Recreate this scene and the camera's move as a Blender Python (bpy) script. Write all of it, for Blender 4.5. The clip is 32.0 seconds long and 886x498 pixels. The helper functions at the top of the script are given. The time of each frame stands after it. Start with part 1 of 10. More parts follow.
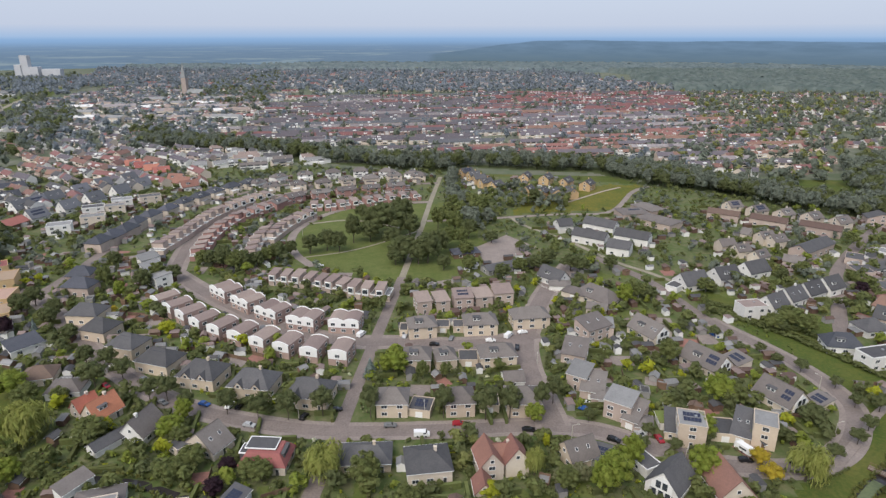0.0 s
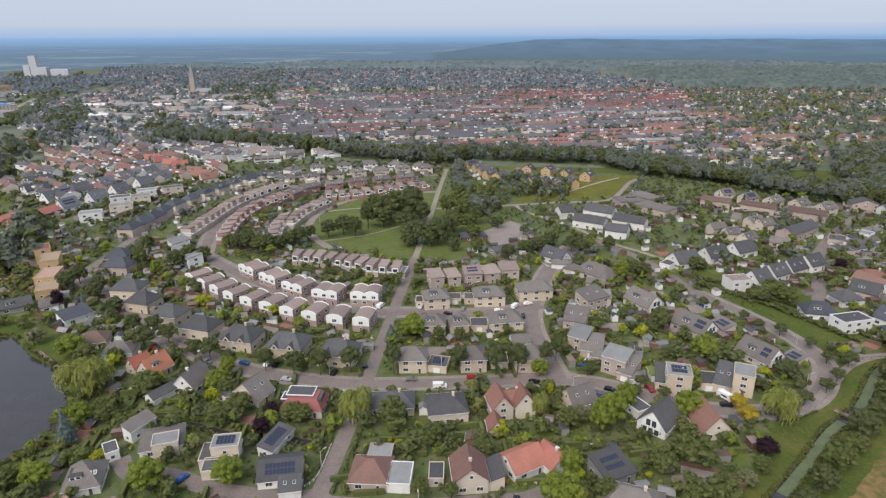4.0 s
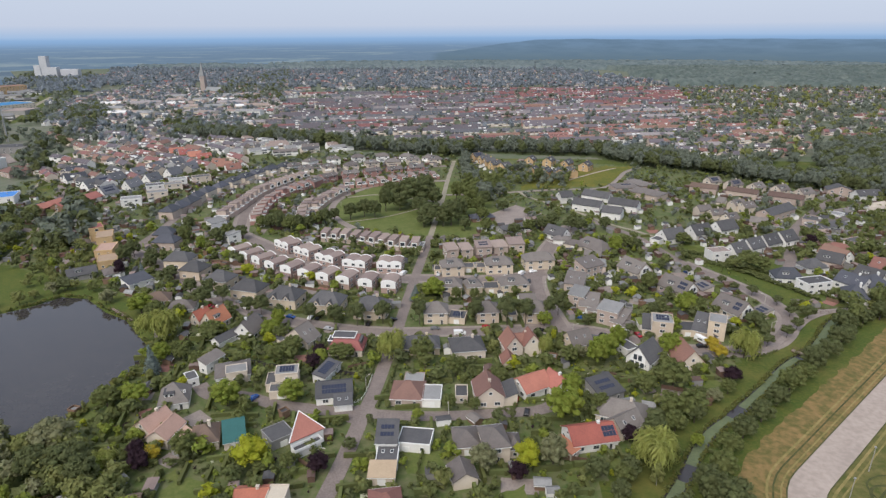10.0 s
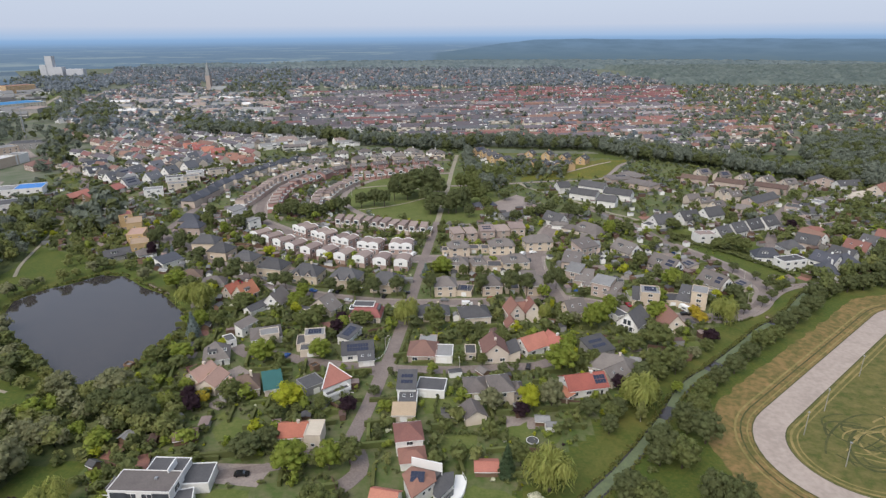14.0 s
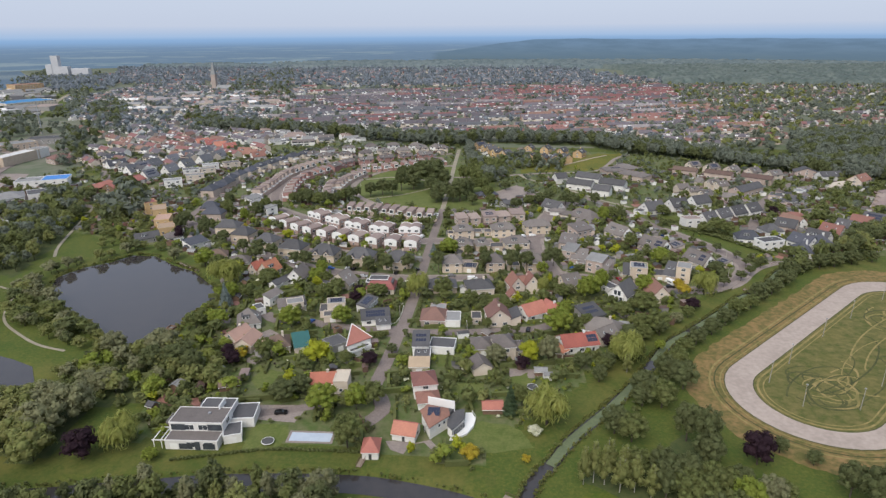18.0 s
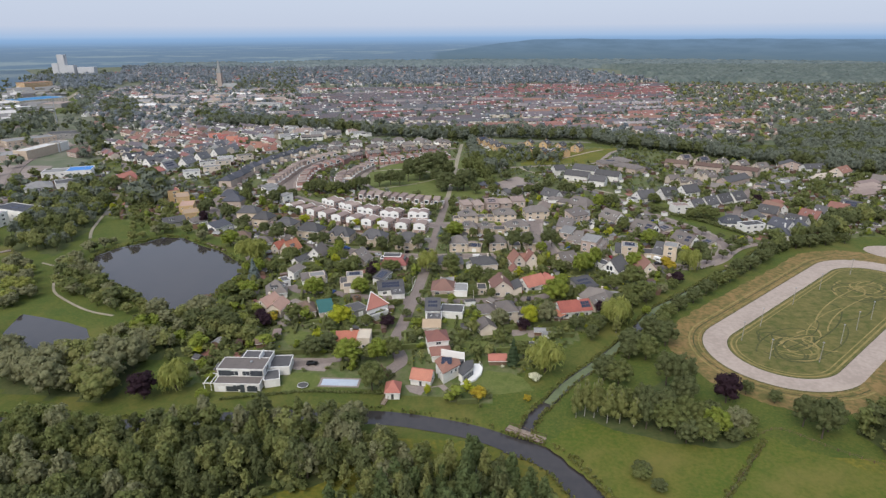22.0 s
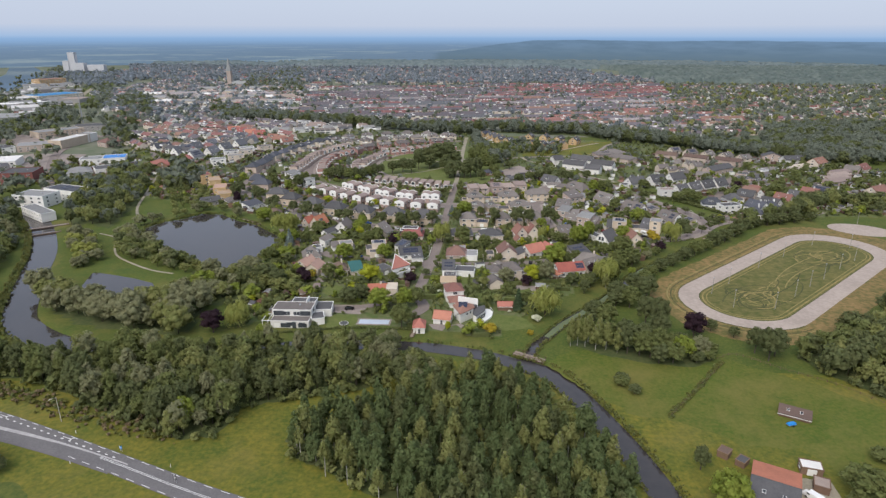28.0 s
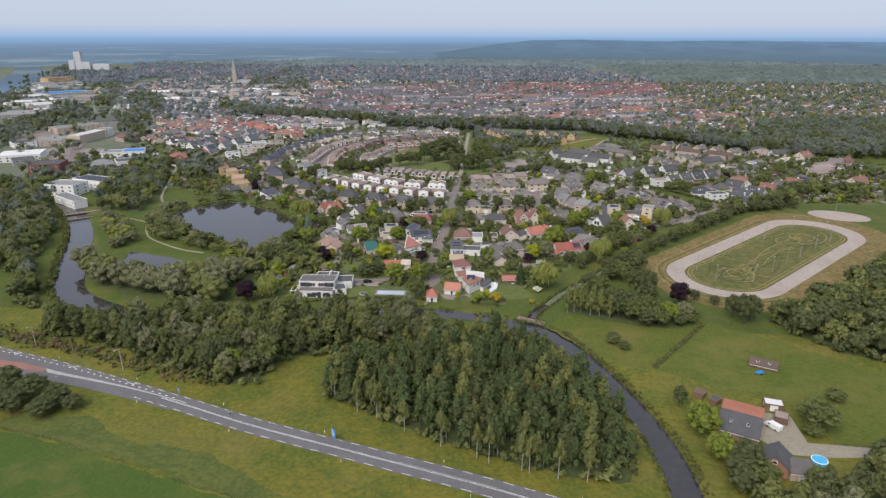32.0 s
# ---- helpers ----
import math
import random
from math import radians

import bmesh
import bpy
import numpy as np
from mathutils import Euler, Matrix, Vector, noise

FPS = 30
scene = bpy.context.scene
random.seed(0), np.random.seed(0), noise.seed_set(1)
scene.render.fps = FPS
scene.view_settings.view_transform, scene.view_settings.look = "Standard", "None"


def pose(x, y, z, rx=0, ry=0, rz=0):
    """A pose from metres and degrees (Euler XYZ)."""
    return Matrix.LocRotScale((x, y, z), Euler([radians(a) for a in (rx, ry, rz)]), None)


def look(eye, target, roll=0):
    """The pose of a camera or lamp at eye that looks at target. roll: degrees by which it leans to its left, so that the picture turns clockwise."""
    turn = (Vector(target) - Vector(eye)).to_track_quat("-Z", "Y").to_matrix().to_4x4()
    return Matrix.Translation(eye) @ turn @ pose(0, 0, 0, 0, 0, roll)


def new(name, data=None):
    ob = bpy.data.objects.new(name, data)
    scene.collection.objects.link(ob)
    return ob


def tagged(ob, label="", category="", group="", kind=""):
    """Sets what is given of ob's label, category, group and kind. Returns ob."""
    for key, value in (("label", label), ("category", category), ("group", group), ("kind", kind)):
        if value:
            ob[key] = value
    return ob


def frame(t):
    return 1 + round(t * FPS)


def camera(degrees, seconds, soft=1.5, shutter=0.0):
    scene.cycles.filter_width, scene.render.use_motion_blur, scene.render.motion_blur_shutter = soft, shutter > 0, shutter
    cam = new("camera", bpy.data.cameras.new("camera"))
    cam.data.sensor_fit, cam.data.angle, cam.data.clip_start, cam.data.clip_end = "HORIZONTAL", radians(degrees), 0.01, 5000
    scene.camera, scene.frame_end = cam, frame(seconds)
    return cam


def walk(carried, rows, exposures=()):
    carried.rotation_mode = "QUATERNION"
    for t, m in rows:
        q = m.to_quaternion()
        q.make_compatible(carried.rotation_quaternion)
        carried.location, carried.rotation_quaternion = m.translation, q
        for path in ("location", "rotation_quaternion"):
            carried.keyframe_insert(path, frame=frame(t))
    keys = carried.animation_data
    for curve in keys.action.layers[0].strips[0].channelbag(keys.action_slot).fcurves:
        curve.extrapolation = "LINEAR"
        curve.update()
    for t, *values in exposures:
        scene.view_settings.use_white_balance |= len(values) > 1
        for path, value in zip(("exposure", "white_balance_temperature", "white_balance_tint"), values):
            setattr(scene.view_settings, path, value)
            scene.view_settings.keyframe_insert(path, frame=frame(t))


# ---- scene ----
# One long pull-back of a drone at about 120 m over a small Dutch town.
cam = camera(71.8, 32.0, 1.36)


def aim(x, y, z, yaw, pitch, roll):
    ahead = Vector((-math.sin(radians(yaw)) * math.cos(radians(pitch)), math.cos(radians(yaw)) * math.cos(radians(pitch)), math.sin(radians(pitch))))
    return look((x, y, z), Vector((x, y, z)) + 100 * ahead, roll)


PATH = [
    (0, aim(0.79, 0.96, 121.70, 4.771, -19.292, -0.018)),
    (1, aim(0.39, -6.30, 121.29, 4.828, -19.326, -0.123)),
    (2, aim(-0.27, -13.07, 121.05, 4.868, -19.346, -0.195)),
    (3, aim(-1.08, -19.65, 120.93, 4.893, -19.356, -0.243)),
    (4, aim(-1.97, -26.24, 120.89, 4.905, -19.359, -0.273)),
    (5, aim(-2.89, -32.93, 120.90, 4.908, -19.357, -0.292)),
    (6, aim(-3.81, -39.78, 120.93, 4.902, -19.352, -0.303)),
    (8, aim(-5.51, -53.96, 120.99, 4.874, -19.338, -0.317)),
    (10, aim(-6.97, -68.62, 120.98, 4.832, -19.326, -0.331)),
    (12, aim(-8.20, -83.50, 120.89, 4.782, -19.319, -0.351)),
    (14, aim(-9.25, -98.44, 120.69, 4.732, -19.318, -0.373)),
    (16, aim(-10.21, -113.42, 120.42, 4.681, -19.320, -0.389)),
    (18, aim(-11.16, -128.57, 120.10, 4.633, -19.321, -0.386)),
    (20, aim(-12.20, -144.02, 119.73, 4.586, -19.318, -0.354)),
    (22, aim(-13.38, -159.86, 119.35, 4.539, -19.308, -0.286)),
    (24, aim(-14.73, -176.02, 118.97, 4.491, -19.290, -0.185)),
    (26, aim(-16.26, -192.27, 118.62, 4.442, -19.266, -0.061)),
    (28, aim(-17.90, -208.32, 118.31, 4.392, -19.242, 0.060)),
    (29, aim(-18.72, -216.19, 118.17, 4.367, -19.234, 0.107)),
    (30, aim(-19.50, -223.96, 118.04, 4.342, -19.232, 0.135)),
    (31, aim(-20.21, -231.69, 117.92, 4.319, -19.236, 0.137)),
    (32, aim(-20.80, -239.50, 117.80, 4.299, -19.252, 0.102)),
]
walk(cam, PATH)

# ---- sky, sun, exposure ----
SUN_EL, SUN_AZ = radians(48), radians(205)
world = bpy.data.worlds.new("hazy_sky")
scene.world = world
world.use_nodes = True
wn = world.node_tree.nodes
wl = world.node_tree.links
wn.clear()
sky = wn.new("ShaderNodeTexSky")
sky.sky_type = "NISHITA"
sky.sun_disc = False
sky.sun_elevation, sky.sun_rotation = SUN_EL, SUN_AZ
sky.air_density, sky.dust_density, sky.ozone_density = 1.0, 2.5, 2.0
veil = wn.new("ShaderNodeBackground")
veil.inputs["Color"].default_value = (0.53, 0.60, 0.75, 1)
veil.inputs["Strength"].default_value = 1.14
clear = wn.new("ShaderNodeBackground")
clear.inputs["Strength"].default_value = 0.10
both = wn.new("ShaderNodeMixShader")
both.inputs[0].default_value = 0.78
out = wn.new("ShaderNodeOutputWorld")
wl.new(sky.outputs["Color"], clear.inputs["Color"])
wl.new(clear.outputs[0], both.inputs[1])
wl.new(veil.outputs[0], both.inputs[2])
wl.new(both.outputs[0], out.inputs["Surface"])
lamp = bpy.data.lights.new("sun", "SUN")
lamp.energy, lamp.angle, lamp.color = 3.0, radians(48), (1.0, 0.925, 0.85)
sun = new("sun", lamp)
sun.rotation_euler = (radians(90) - SUN_EL, 0, math.pi - SUN_AZ)
scene.view_settings.exposure = 0.12

# ---- materials ----
MATS = {}


def mat(name, a, b=None, rough=0.85, fine=3.0, coarse=0.12, bump=0.0, rnd=0.0, island=0.0, metal=0.0, spec=0.3, place=False, courses=0.0, spots=()):
    """A surface of colours a to b, mottled at a fine and a coarse scale (cycles a metre)."""
    m = bpy.data.materials.new(name)
    MATS[name] = m
    m.use_nodes = True
    n, l = m.node_tree.nodes, m.node_tree.links
    s = n["Principled BSDF"]
    b = b or tuple(v * 0.8 for v in a)
    co = n.new("ShaderNodeNewGeometry").outputs["Position"] if place else n.new("ShaderNodeTexCoord").outputs["Object"]
    n1, n2 = n.new("ShaderNodeTexNoise"), n.new("ShaderNodeTexNoise")
    n1.inputs["Scale"].default_value, n2.inputs["Scale"].default_value = fine, coarse
    n1.inputs["Detail"].default_value, n2.inputs["Detail"].default_value = 4, 9 if place else 5
    n2.inputs["Roughness"].default_value = 0.72 if place else 0.62
    l.new(co, n1.inputs["Vector"]), l.new(co, n2.inputs["Vector"])
    add = n.new("ShaderNodeMath")
    add.operation = "MULTIPLY_ADD"
    add.inputs[1].default_value = 0.45
    l.new(n1.outputs["Fac"], add.inputs[0])
    sc = n.new("ShaderNodeMath")
    sc.operation = "MULTIPLY"
    sc.inputs[1].default_value = 0.55
    l.new(n2.outputs["Fac"], sc.inputs[0]), l.new(sc.outputs[0], add.inputs[2])
    ramp = n.new("ShaderNodeMapRange")
    ramp.inputs[1].default_value, ramp.inputs[2].default_value = (0.41, 0.59) if place else (0.34, 0.66)
    l.new(add.outputs[0], ramp.inputs[0])
    mix = n.new("ShaderNodeMix")
    mix.data_type = "RGBA"
    mix.inputs["A"].default_value, mix.inputs["B"].default_value = (*a, 1), (*b, 1)
    l.new(ramp.outputs[0], mix.inputs["Factor"])
    col = mix.outputs["Result"]
    for c, scale, lo, hi, amount in spots:
        ns, mr, mx = n.new("ShaderNodeTexNoise"), n.new("ShaderNodeMapRange"), n.new("ShaderNodeMix")
        ns.inputs["Scale"].default_value, ns.inputs["Detail"].default_value, ns.inputs["Roughness"].default_value = scale, 6, 0.65
        mr.inputs[1].default_value, mr.inputs[2].default_value, mr.inputs[4].default_value = lo, hi, amount
        mx.data_type = "RGBA"
        mx.inputs["B"].default_value = (*c, 1)
        l.new(co, ns.inputs["Vector"]), l.new(ns.outputs["Fac"], mr.inputs[0]), l.new(mr.outputs[0], mx.inputs["Factor"])
        l.new(col, mx.inputs["A"])
        col = mx.outputs["Result"]
    if rnd or island:
        hs = n.new("ShaderNodeHueSaturation")
        src = n.new("ShaderNodeNewGeometry").outputs["Random Per Island"] if island else n.new("ShaderNodeObjectInfo").outputs["Random"]
        k = island or rnd
        v = n.new("ShaderNodeMapRange")
        v.inputs[3].default_value, v.inputs[4].default_value = 1 - k, 1 + k
        h = n.new("ShaderNodeMapRange")
        h.inputs[3].default_value, h.inputs[4].default_value = 0.5 - 0.06 * k, 0.5 + 0.06 * k
        l.new(src, v.inputs[0]), l.new(src, h.inputs[0])
        l.new(v.outputs[0], hs.inputs["Value"]), l.new(h.outputs[0], hs.inputs["Hue"])
        l.new(col, hs.inputs["Color"])
        col = hs.outputs["Color"]
    height = n1.outputs["Fac"]
    if courses:
        sep = n.new("ShaderNodeSeparateXYZ")
        l.new(co, sep.inputs[0])
        w = n.new("ShaderNodeMath")
        w.operation = "MULTIPLY"
        w.inputs[1].default_value = courses
        fr = n.new("ShaderNodeMath")
        fr.operation = "FRACT"
        l.new(sep.outputs["Z"], w.inputs[0]), l.new(w.outputs[0], fr.inputs[0])
        height = fr.outputs[0]
    l.new(col, s.inputs["Base Color"])
    s.inputs["Roughness"].default_value, s.inputs["Metallic"].default_value = rough, metal
    s.inputs["Specular IOR Level"].default_value = spec
    if bump:
        bp = n.new("ShaderNodeBump")
        bp.inputs["Strength"].default_value, bp.inputs["Distance"].default_value = min(1, bump * 4), bump
        l.new(height, bp.inputs["Height"]), l.new(bp.outputs[0], s.inputs["Normal"])
    return m


LEAF = 1.62


def leafy(name, a, b, island=0.16, through_leaf=0.46):
    """Foliage: mottled leaf colours, a little light coming through the leaves."""
    a, b = [(c[0] * LEAF * 1.045, c[1] * LEAF, c[2] * LEAF) for c in (a, b)]
    m = mat(name, a, b, 0.75, 1.6, 0.16, island=island, spec=0.12)
    n, l = m.node_tree.nodes, m.node_tree.links
    s = n["Principled BSDF"]
    thin, blend = n.new("ShaderNodeBsdfTranslucent"), n.new("ShaderNodeMixShader")
    blend.inputs[0].default_value = through_leaf
    l.new(s.inputs["Base Color"].links[0].from_socket, thin.inputs["Color"])
    l.new(s.outputs[0], blend.inputs[1]), l.new(thin.outputs[0], blend.inputs[2])
    l.new(blend.outputs[0], n["Material Output"].inputs["Surface"])
    return m


WALLS = dict(white=((0.74, 0.73, 0.70), (0.60, 0.59, 0.56)), cream=((0.62, 0.55, 0.46), (0.50, 0.43, 0.36)), yellow=((0.57, 0.48, 0.375), (0.46, 0.38, 0.295)),
             pinkbrick=((0.48, 0.39, 0.335), (0.37, 0.30, 0.26)), redbrick=((0.33, 0.16, 0.12), (0.25, 0.12, 0.09)), rosebrick=((0.40, 0.235, 0.205), (0.31, 0.18, 0.155)), grey=((0.30, 0.29, 0.28), (0.22, 0.22, 0.21)),
             brown=((0.20, 0.13, 0.09), (0.14, 0.09, 0.06)), mauve=((0.38, 0.275, 0.240), (0.29, 0.21, 0.185)), ochre=((0.53, 0.375, 0.205), (0.43, 0.30, 0.165)), darkred=((0.24, 0.09, 0.08), (0.17, 0.07, 0.06)))
for k, (a, b) in WALLS.items():
    mat("wall_" + k, a, b, 0.9, 5.0, 0.35, 0.01, rnd=0.10)
# two far-roof greys have haze put into the colour, one lightened, one violet
ROOFS = dict(grey=((0.172, 0.152, 0.141), (0.116, 0.103, 0.096)), dgrey=((0.10, 0.098, 0.10), (0.062, 0.062, 0.066)), dblue=((0.082, 0.086, 0.102), (0.05, 0.055, 0.068)),
             red=((0.33, 0.125, 0.108), (0.24, 0.095, 0.082)), orangered=((0.4, 0.155, 0.118), (0.29, 0.115, 0.09)), orange=((0.40, 0.145, 0.095), (0.28, 0.105, 0.072)),
             redbrown=((0.245, 0.118, 0.094), (0.175, 0.088, 0.072)), brownred=((0.228, 0.132, 0.104), (0.165, 0.098, 0.08)), brown=((0.15, 0.10, 0.08), (0.105, 0.075, 0.06)),
             tan=((0.285, 0.222, 0.196), (0.205, 0.16, 0.142)), farred=((0.245, 0.118, 0.106), (0.175, 0.090, 0.084)), dusk=((0.140, 0.124, 0.138), (0.100, 0.090, 0.102)), slateblue=((0.140, 0.145, 0.160), (0.100, 0.104, 0.116)), hazegrey=((0.265, 0.240, 0.240), (0.200, 0.182, 0.185)), flat=((0.25, 0.25, 0.245), (0.17, 0.17, 0.17)), pink=((0.43, 0.285, 0.225), (0.34, 0.225, 0.178)),
             teal=((0.045, 0.155, 0.155), (0.036, 0.115, 0.118)), sand=((0.42, 0.32, 0.22), (0.33, 0.25, 0.17)), white=((0.6, 0.59, 0.575), (0.48, 0.47, 0.455)),
             cream=((0.5, 0.44, 0.36), (0.4, 0.35, 0.28)), terra=((0.31, 0.175, 0.130), (0.22, 0.128, 0.098)), moss=((0.12, 0.18, 0.04), (0.16, 0.15, 0.05)), blue=((0.055, 0.22, 0.47), (0.045, 0.17, 0.38)))
for k, (a, b) in ROOFS.items():
    mat("roof_" + k, a, b, 0.75, 2.2, 0.25, 0.03, rnd=0.2, courses=0 if k in ("flat", "white", "teal", "tan") else 5.0)
mat("trim_white", (0.78, 0.78, 0.76), (0.68, 0.68, 0.66), 0.5, 6)
mat("trim_dark", (0.06, 0.06, 0.06), (0.09, 0.09, 0.085), 0.5, 6)
mat("glass", (0.035, 0.042, 0.05), (0.06, 0.07, 0.08), 0.08, 0.6, 0.3, spec=0.6)
mat("solar", (0.018, 0.024, 0.05), (0.03, 0.035, 0.06), 0.18, 4, 1, spec=0.5)
mat("metal", (0.42, 0.43, 0.44), (0.32, 0.33, 0.34), 0.45, 8, 1, metal=0.6)
mat("post_pale", (0.50, 0.47, 0.41), (0.38, 0.36, 0.31), 0.6, 8, 1)
mat("rubber", (0.02, 0.02, 0.02), (0.03, 0.03, 0.03), 0.9, 8)
mat("wood_deck", (0.30, 0.24, 0.19), (0.20, 0.16, 0.13), 0.85, 9, 0.8, 0.01)
mat("fence_wood", (0.17, 0.11, 0.075), (0.11, 0.075, 0.055), 0.9, 6, 0.5, 0.01, rnd=0.2)
mat("bark", (0.105, 0.085, 0.065), (0.06, 0.05, 0.04), 0.95, 8, 1, 0.02)
mat("bark_pale", (0.42, 0.40, 0.36), (0.20, 0.19, 0.17), 0.9, 4, 1, 0.02)
# ground
TUFTS = (((0.044, 0.066, 0.012), 0.34, 0.46, 0.70, 0.55), ((0.175, 0.140, 0.045), 0.028, 0.52, 0.70, 0.50), ((0.145, 0.148, 0.032), 1.1, 0.52, 0.70, 0.45))
SOFT = (((0.040, 0.072, 0.010), 0.26, 0.46, 0.72, 0.5), ((0.165, 0.138, 0.040), 0.040, 0.50, 0.68, 0.5), ((0.135, 0.140, 0.030), 1.0, 0.52, 0.70, 0.4))
mat("meadow", (0.050, 0.076, 0.012), (0.092, 0.098, 0.021), 0.95, 0.8, 0.06, 0.09, place=True, spots=SOFT)
mat("tall_green", (0.058, 0.082, 0.018), (0.110, 0.116, 0.026), 0.95, 0.7, 0.10, 0.10, place=True, spots=TUFTS[:1])
mat("lush", (0.062, 0.094, 0.010), (0.112, 0.112, 0.021), 0.95, 0.8, 0.035, 0.09, place=True, spots=SOFT)
mat("rough_grass", (0.070, 0.092, 0.012), (0.160, 0.138, 0.020), 0.95, 0.7, 0.06, 0.10, place=True, spots=TUFTS)
mat("field_grass", (0.044, 0.082, 0.009), (0.064, 0.092, 0.014), 0.95, 0.8, 0.03, 0.04, place=True, spots=SOFT)
mat("verge", (0.048, 0.080, 0.012), (0.088, 0.100, 0.018), 0.95, 0.9, 0.07, 0.09, place=True, spots=TUFTS)
mat("dry_grass", (0.240, 0.155, 0.066), (0.108, 0.100, 0.030), 0.95, 0.45, 0.10, 0.12, place=True, spots=TUFTS[:1])
mat("infield", (0.072, 0.084, 0.020), (0.152, 0.128, 0.046), 0.95, 0.35, 0.16, 0.09, place=True, spots=TUFTS)
mat("lawn", (0.088, 0.116, 0.026), (0.128, 0.142, 0.044), 0.95, 1.2, 0.12, 0.03, place=True, spots=SOFT[:1])
mat("garden", (0.072, 0.106, 0.028), (0.140, 0.138, 0.070), 0.95, 0.35, 0.09, 0.05, place=True, spots=SOFT[:1])
mat("wood_floor", (0.045, 0.065, 0.020), (0.075, 0.085, 0.030), 0.95, 0.6, 0.08, 0.06, place=True)
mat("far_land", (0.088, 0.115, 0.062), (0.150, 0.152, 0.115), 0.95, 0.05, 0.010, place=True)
mat("street_brick", (0.222, 0.184, 0.166), (0.158, 0.132, 0.121), 0.9, 1.6, 0.10, 0.01, place=True)
mat("paving", (0.280, 0.237, 0.212), (0.208, 0.176, 0.160), 0.9, 1.4, 0.12, 0.01, place=True)
mat("red_paving", (0.30, 0.145, 0.115), (0.22, 0.12, 0.10), 0.9, 1.4, 0.12, 0.01, place=True)
mat("asphalt", (0.150, 0.142, 0.145), (0.115, 0.110, 0.113), 0.9, 2.0, 0.10, 0.01, place=True)
mat("path_clay", (0.30, 0.27, 0.21), (0.22, 0.20, 0.15), 0.95, 1.5, 0.12, 0.01, place=True)
mat("track_sand", (0.385, 0.324, 0.280), (0.305, 0.255, 0.220), 0.95, 0.6, 0.07, 0.01, place=True)
mat("line_paint", (0.75, 0.75, 0.73), (0.6, 0.6, 0.58), 0.7, 4)
mat("line_worn", (0.44, 0.43, 0.42), (0.26, 0.25, 0.25), 0.8, 2.5, 0.4)
mat("duckweed", (0.135, 0.165, 0.085), (0.10, 0.125, 0.07), 0.9, 1.5, 0.2, place=True)
mat("water", (0.036, 0.033, 0.034), (0.046, 0.041, 0.040), 0.04, 0.3, 0.05, place=True, spec=0.5)
# foliage
leafy("leaf_green", (0.084, 0.104, 0.036), (0.128, 0.146, 0.056))
leafy("leaf_dark", (0.072, 0.088, 0.038), (0.102, 0.118, 0.052))
leafy("leaf_grove", (0.060, 0.086, 0.034), (0.094, 0.120, 0.050))
leafy("leaf_bright", (0.128, 0.168, 0.030), (0.170, 0.200, 0.044))
leafy("leaf_lime", (0.240, 0.260, 0.025), (0.208, 0.232, 0.028))
leafy("leaf_yellow", (0.300, 0.240, 0.030), (0.230, 0.200, 0.032))
leafy("leaf_willow", (0.160, 0.186, 0.050), (0.206, 0.218, 0.068))
leafy("leaf_silver", (0.130, 0.140, 0.074), (0.166, 0.174, 0.098))
leafy("leaf_birch", (0.118, 0.138, 0.046), (0.166, 0.176, 0.070))
leafy("leaf_purple", (0.024, 0.015, 0.020), (0.036, 0.021, 0.028))
leafy("leaf_conifer", (0.040, 0.066, 0.033), (0.058, 0.084, 0.044))
leafy("leaf_blue", (0.110, 0.145, 0.136), (0.150, 0.180, 0.166))
# mid-distance leaves, lightened and blued with haze in the colour
leafy("leaf_mid_hazed", (0.098, 0.120, 0.094), (0.134, 0.154, 0.118))
leafy("leaf_hedge", (0.080, 0.098, 0.038), (0.108, 0.126, 0.050))
# far leaves: the distance's blue haze is put into the base colours
leafy("leaf_far_hazed", (0.122, 0.150, 0.166), (0.158, 0.184, 0.196), 0.18, 0.5)
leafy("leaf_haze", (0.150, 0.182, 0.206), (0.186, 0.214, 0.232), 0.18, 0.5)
leafy("leaf_reed", (0.088, 0.102, 0.028), (0.124, 0.126, 0.044))
leafy("leaf_brown", (0.120, 0.094, 0.056), (0.165, 0.135, 0.085))
leafy("flower_white", (0.55, 0.55, 0.48), (0.30, 0.34, 0.22))
CAR_PAINT = dict(black=(0.012, 0.012, 0.014), white=(0.75, 0.75, 0.74), grey=(0.16, 0.165, 0.17), blue=(0.03, 0.09, 0.28), red=(0.30, 0.02, 0.03), silver=(0.42, 0.43, 0.44))
for k, a in CAR_PAINT.items():
    mat("paint_" + k, a, tuple(v * 0.92 for v in a), 0.25, 2, 0.5, spec=0.5)

# ---- building blocks ----
def mesh_of(name, V, F, mats=(), idx=None):
    """A mesh from vertices and faces (tuples of any length)."""
    me = bpy.data.meshes.new(name)
    me.from_pydata([tuple(v) for v in V], [], [tuple(f) for f in F])
    for m in mats:
        me.materials.append(MATS[m])
    if idx is not None:
        me.polygons.foreach_set("material_index", idx)
    me.update()
    return me


def mesh_tris(name, V, F, mats=(), idx=None):
    """A mesh from numpy arrays of vertices and triangles."""
    me = bpy.data.meshes.new(name)
    V, F = np.asarray(V, np.float32), np.asarray(F, np.int32)
    me.vertices.add(len(V))
    me.vertices.foreach_set("co", V.ravel())
    me.loops.add(F.size)
    me.loops.foreach_set("vertex_index", F.ravel())
    k = F.shape[1]
    me.polygons.add(len(F))
    me.polygons.foreach_set("loop_start", np.arange(0, F.size, k, dtype=np.int32))
    for m in mats:
        me.materials.append(MATS[m])
    if idx is not None:
        me.polygons.foreach_set("material_index", np.asarray(idx, np.int32))
    me.update(calc_edges=True)
    return me


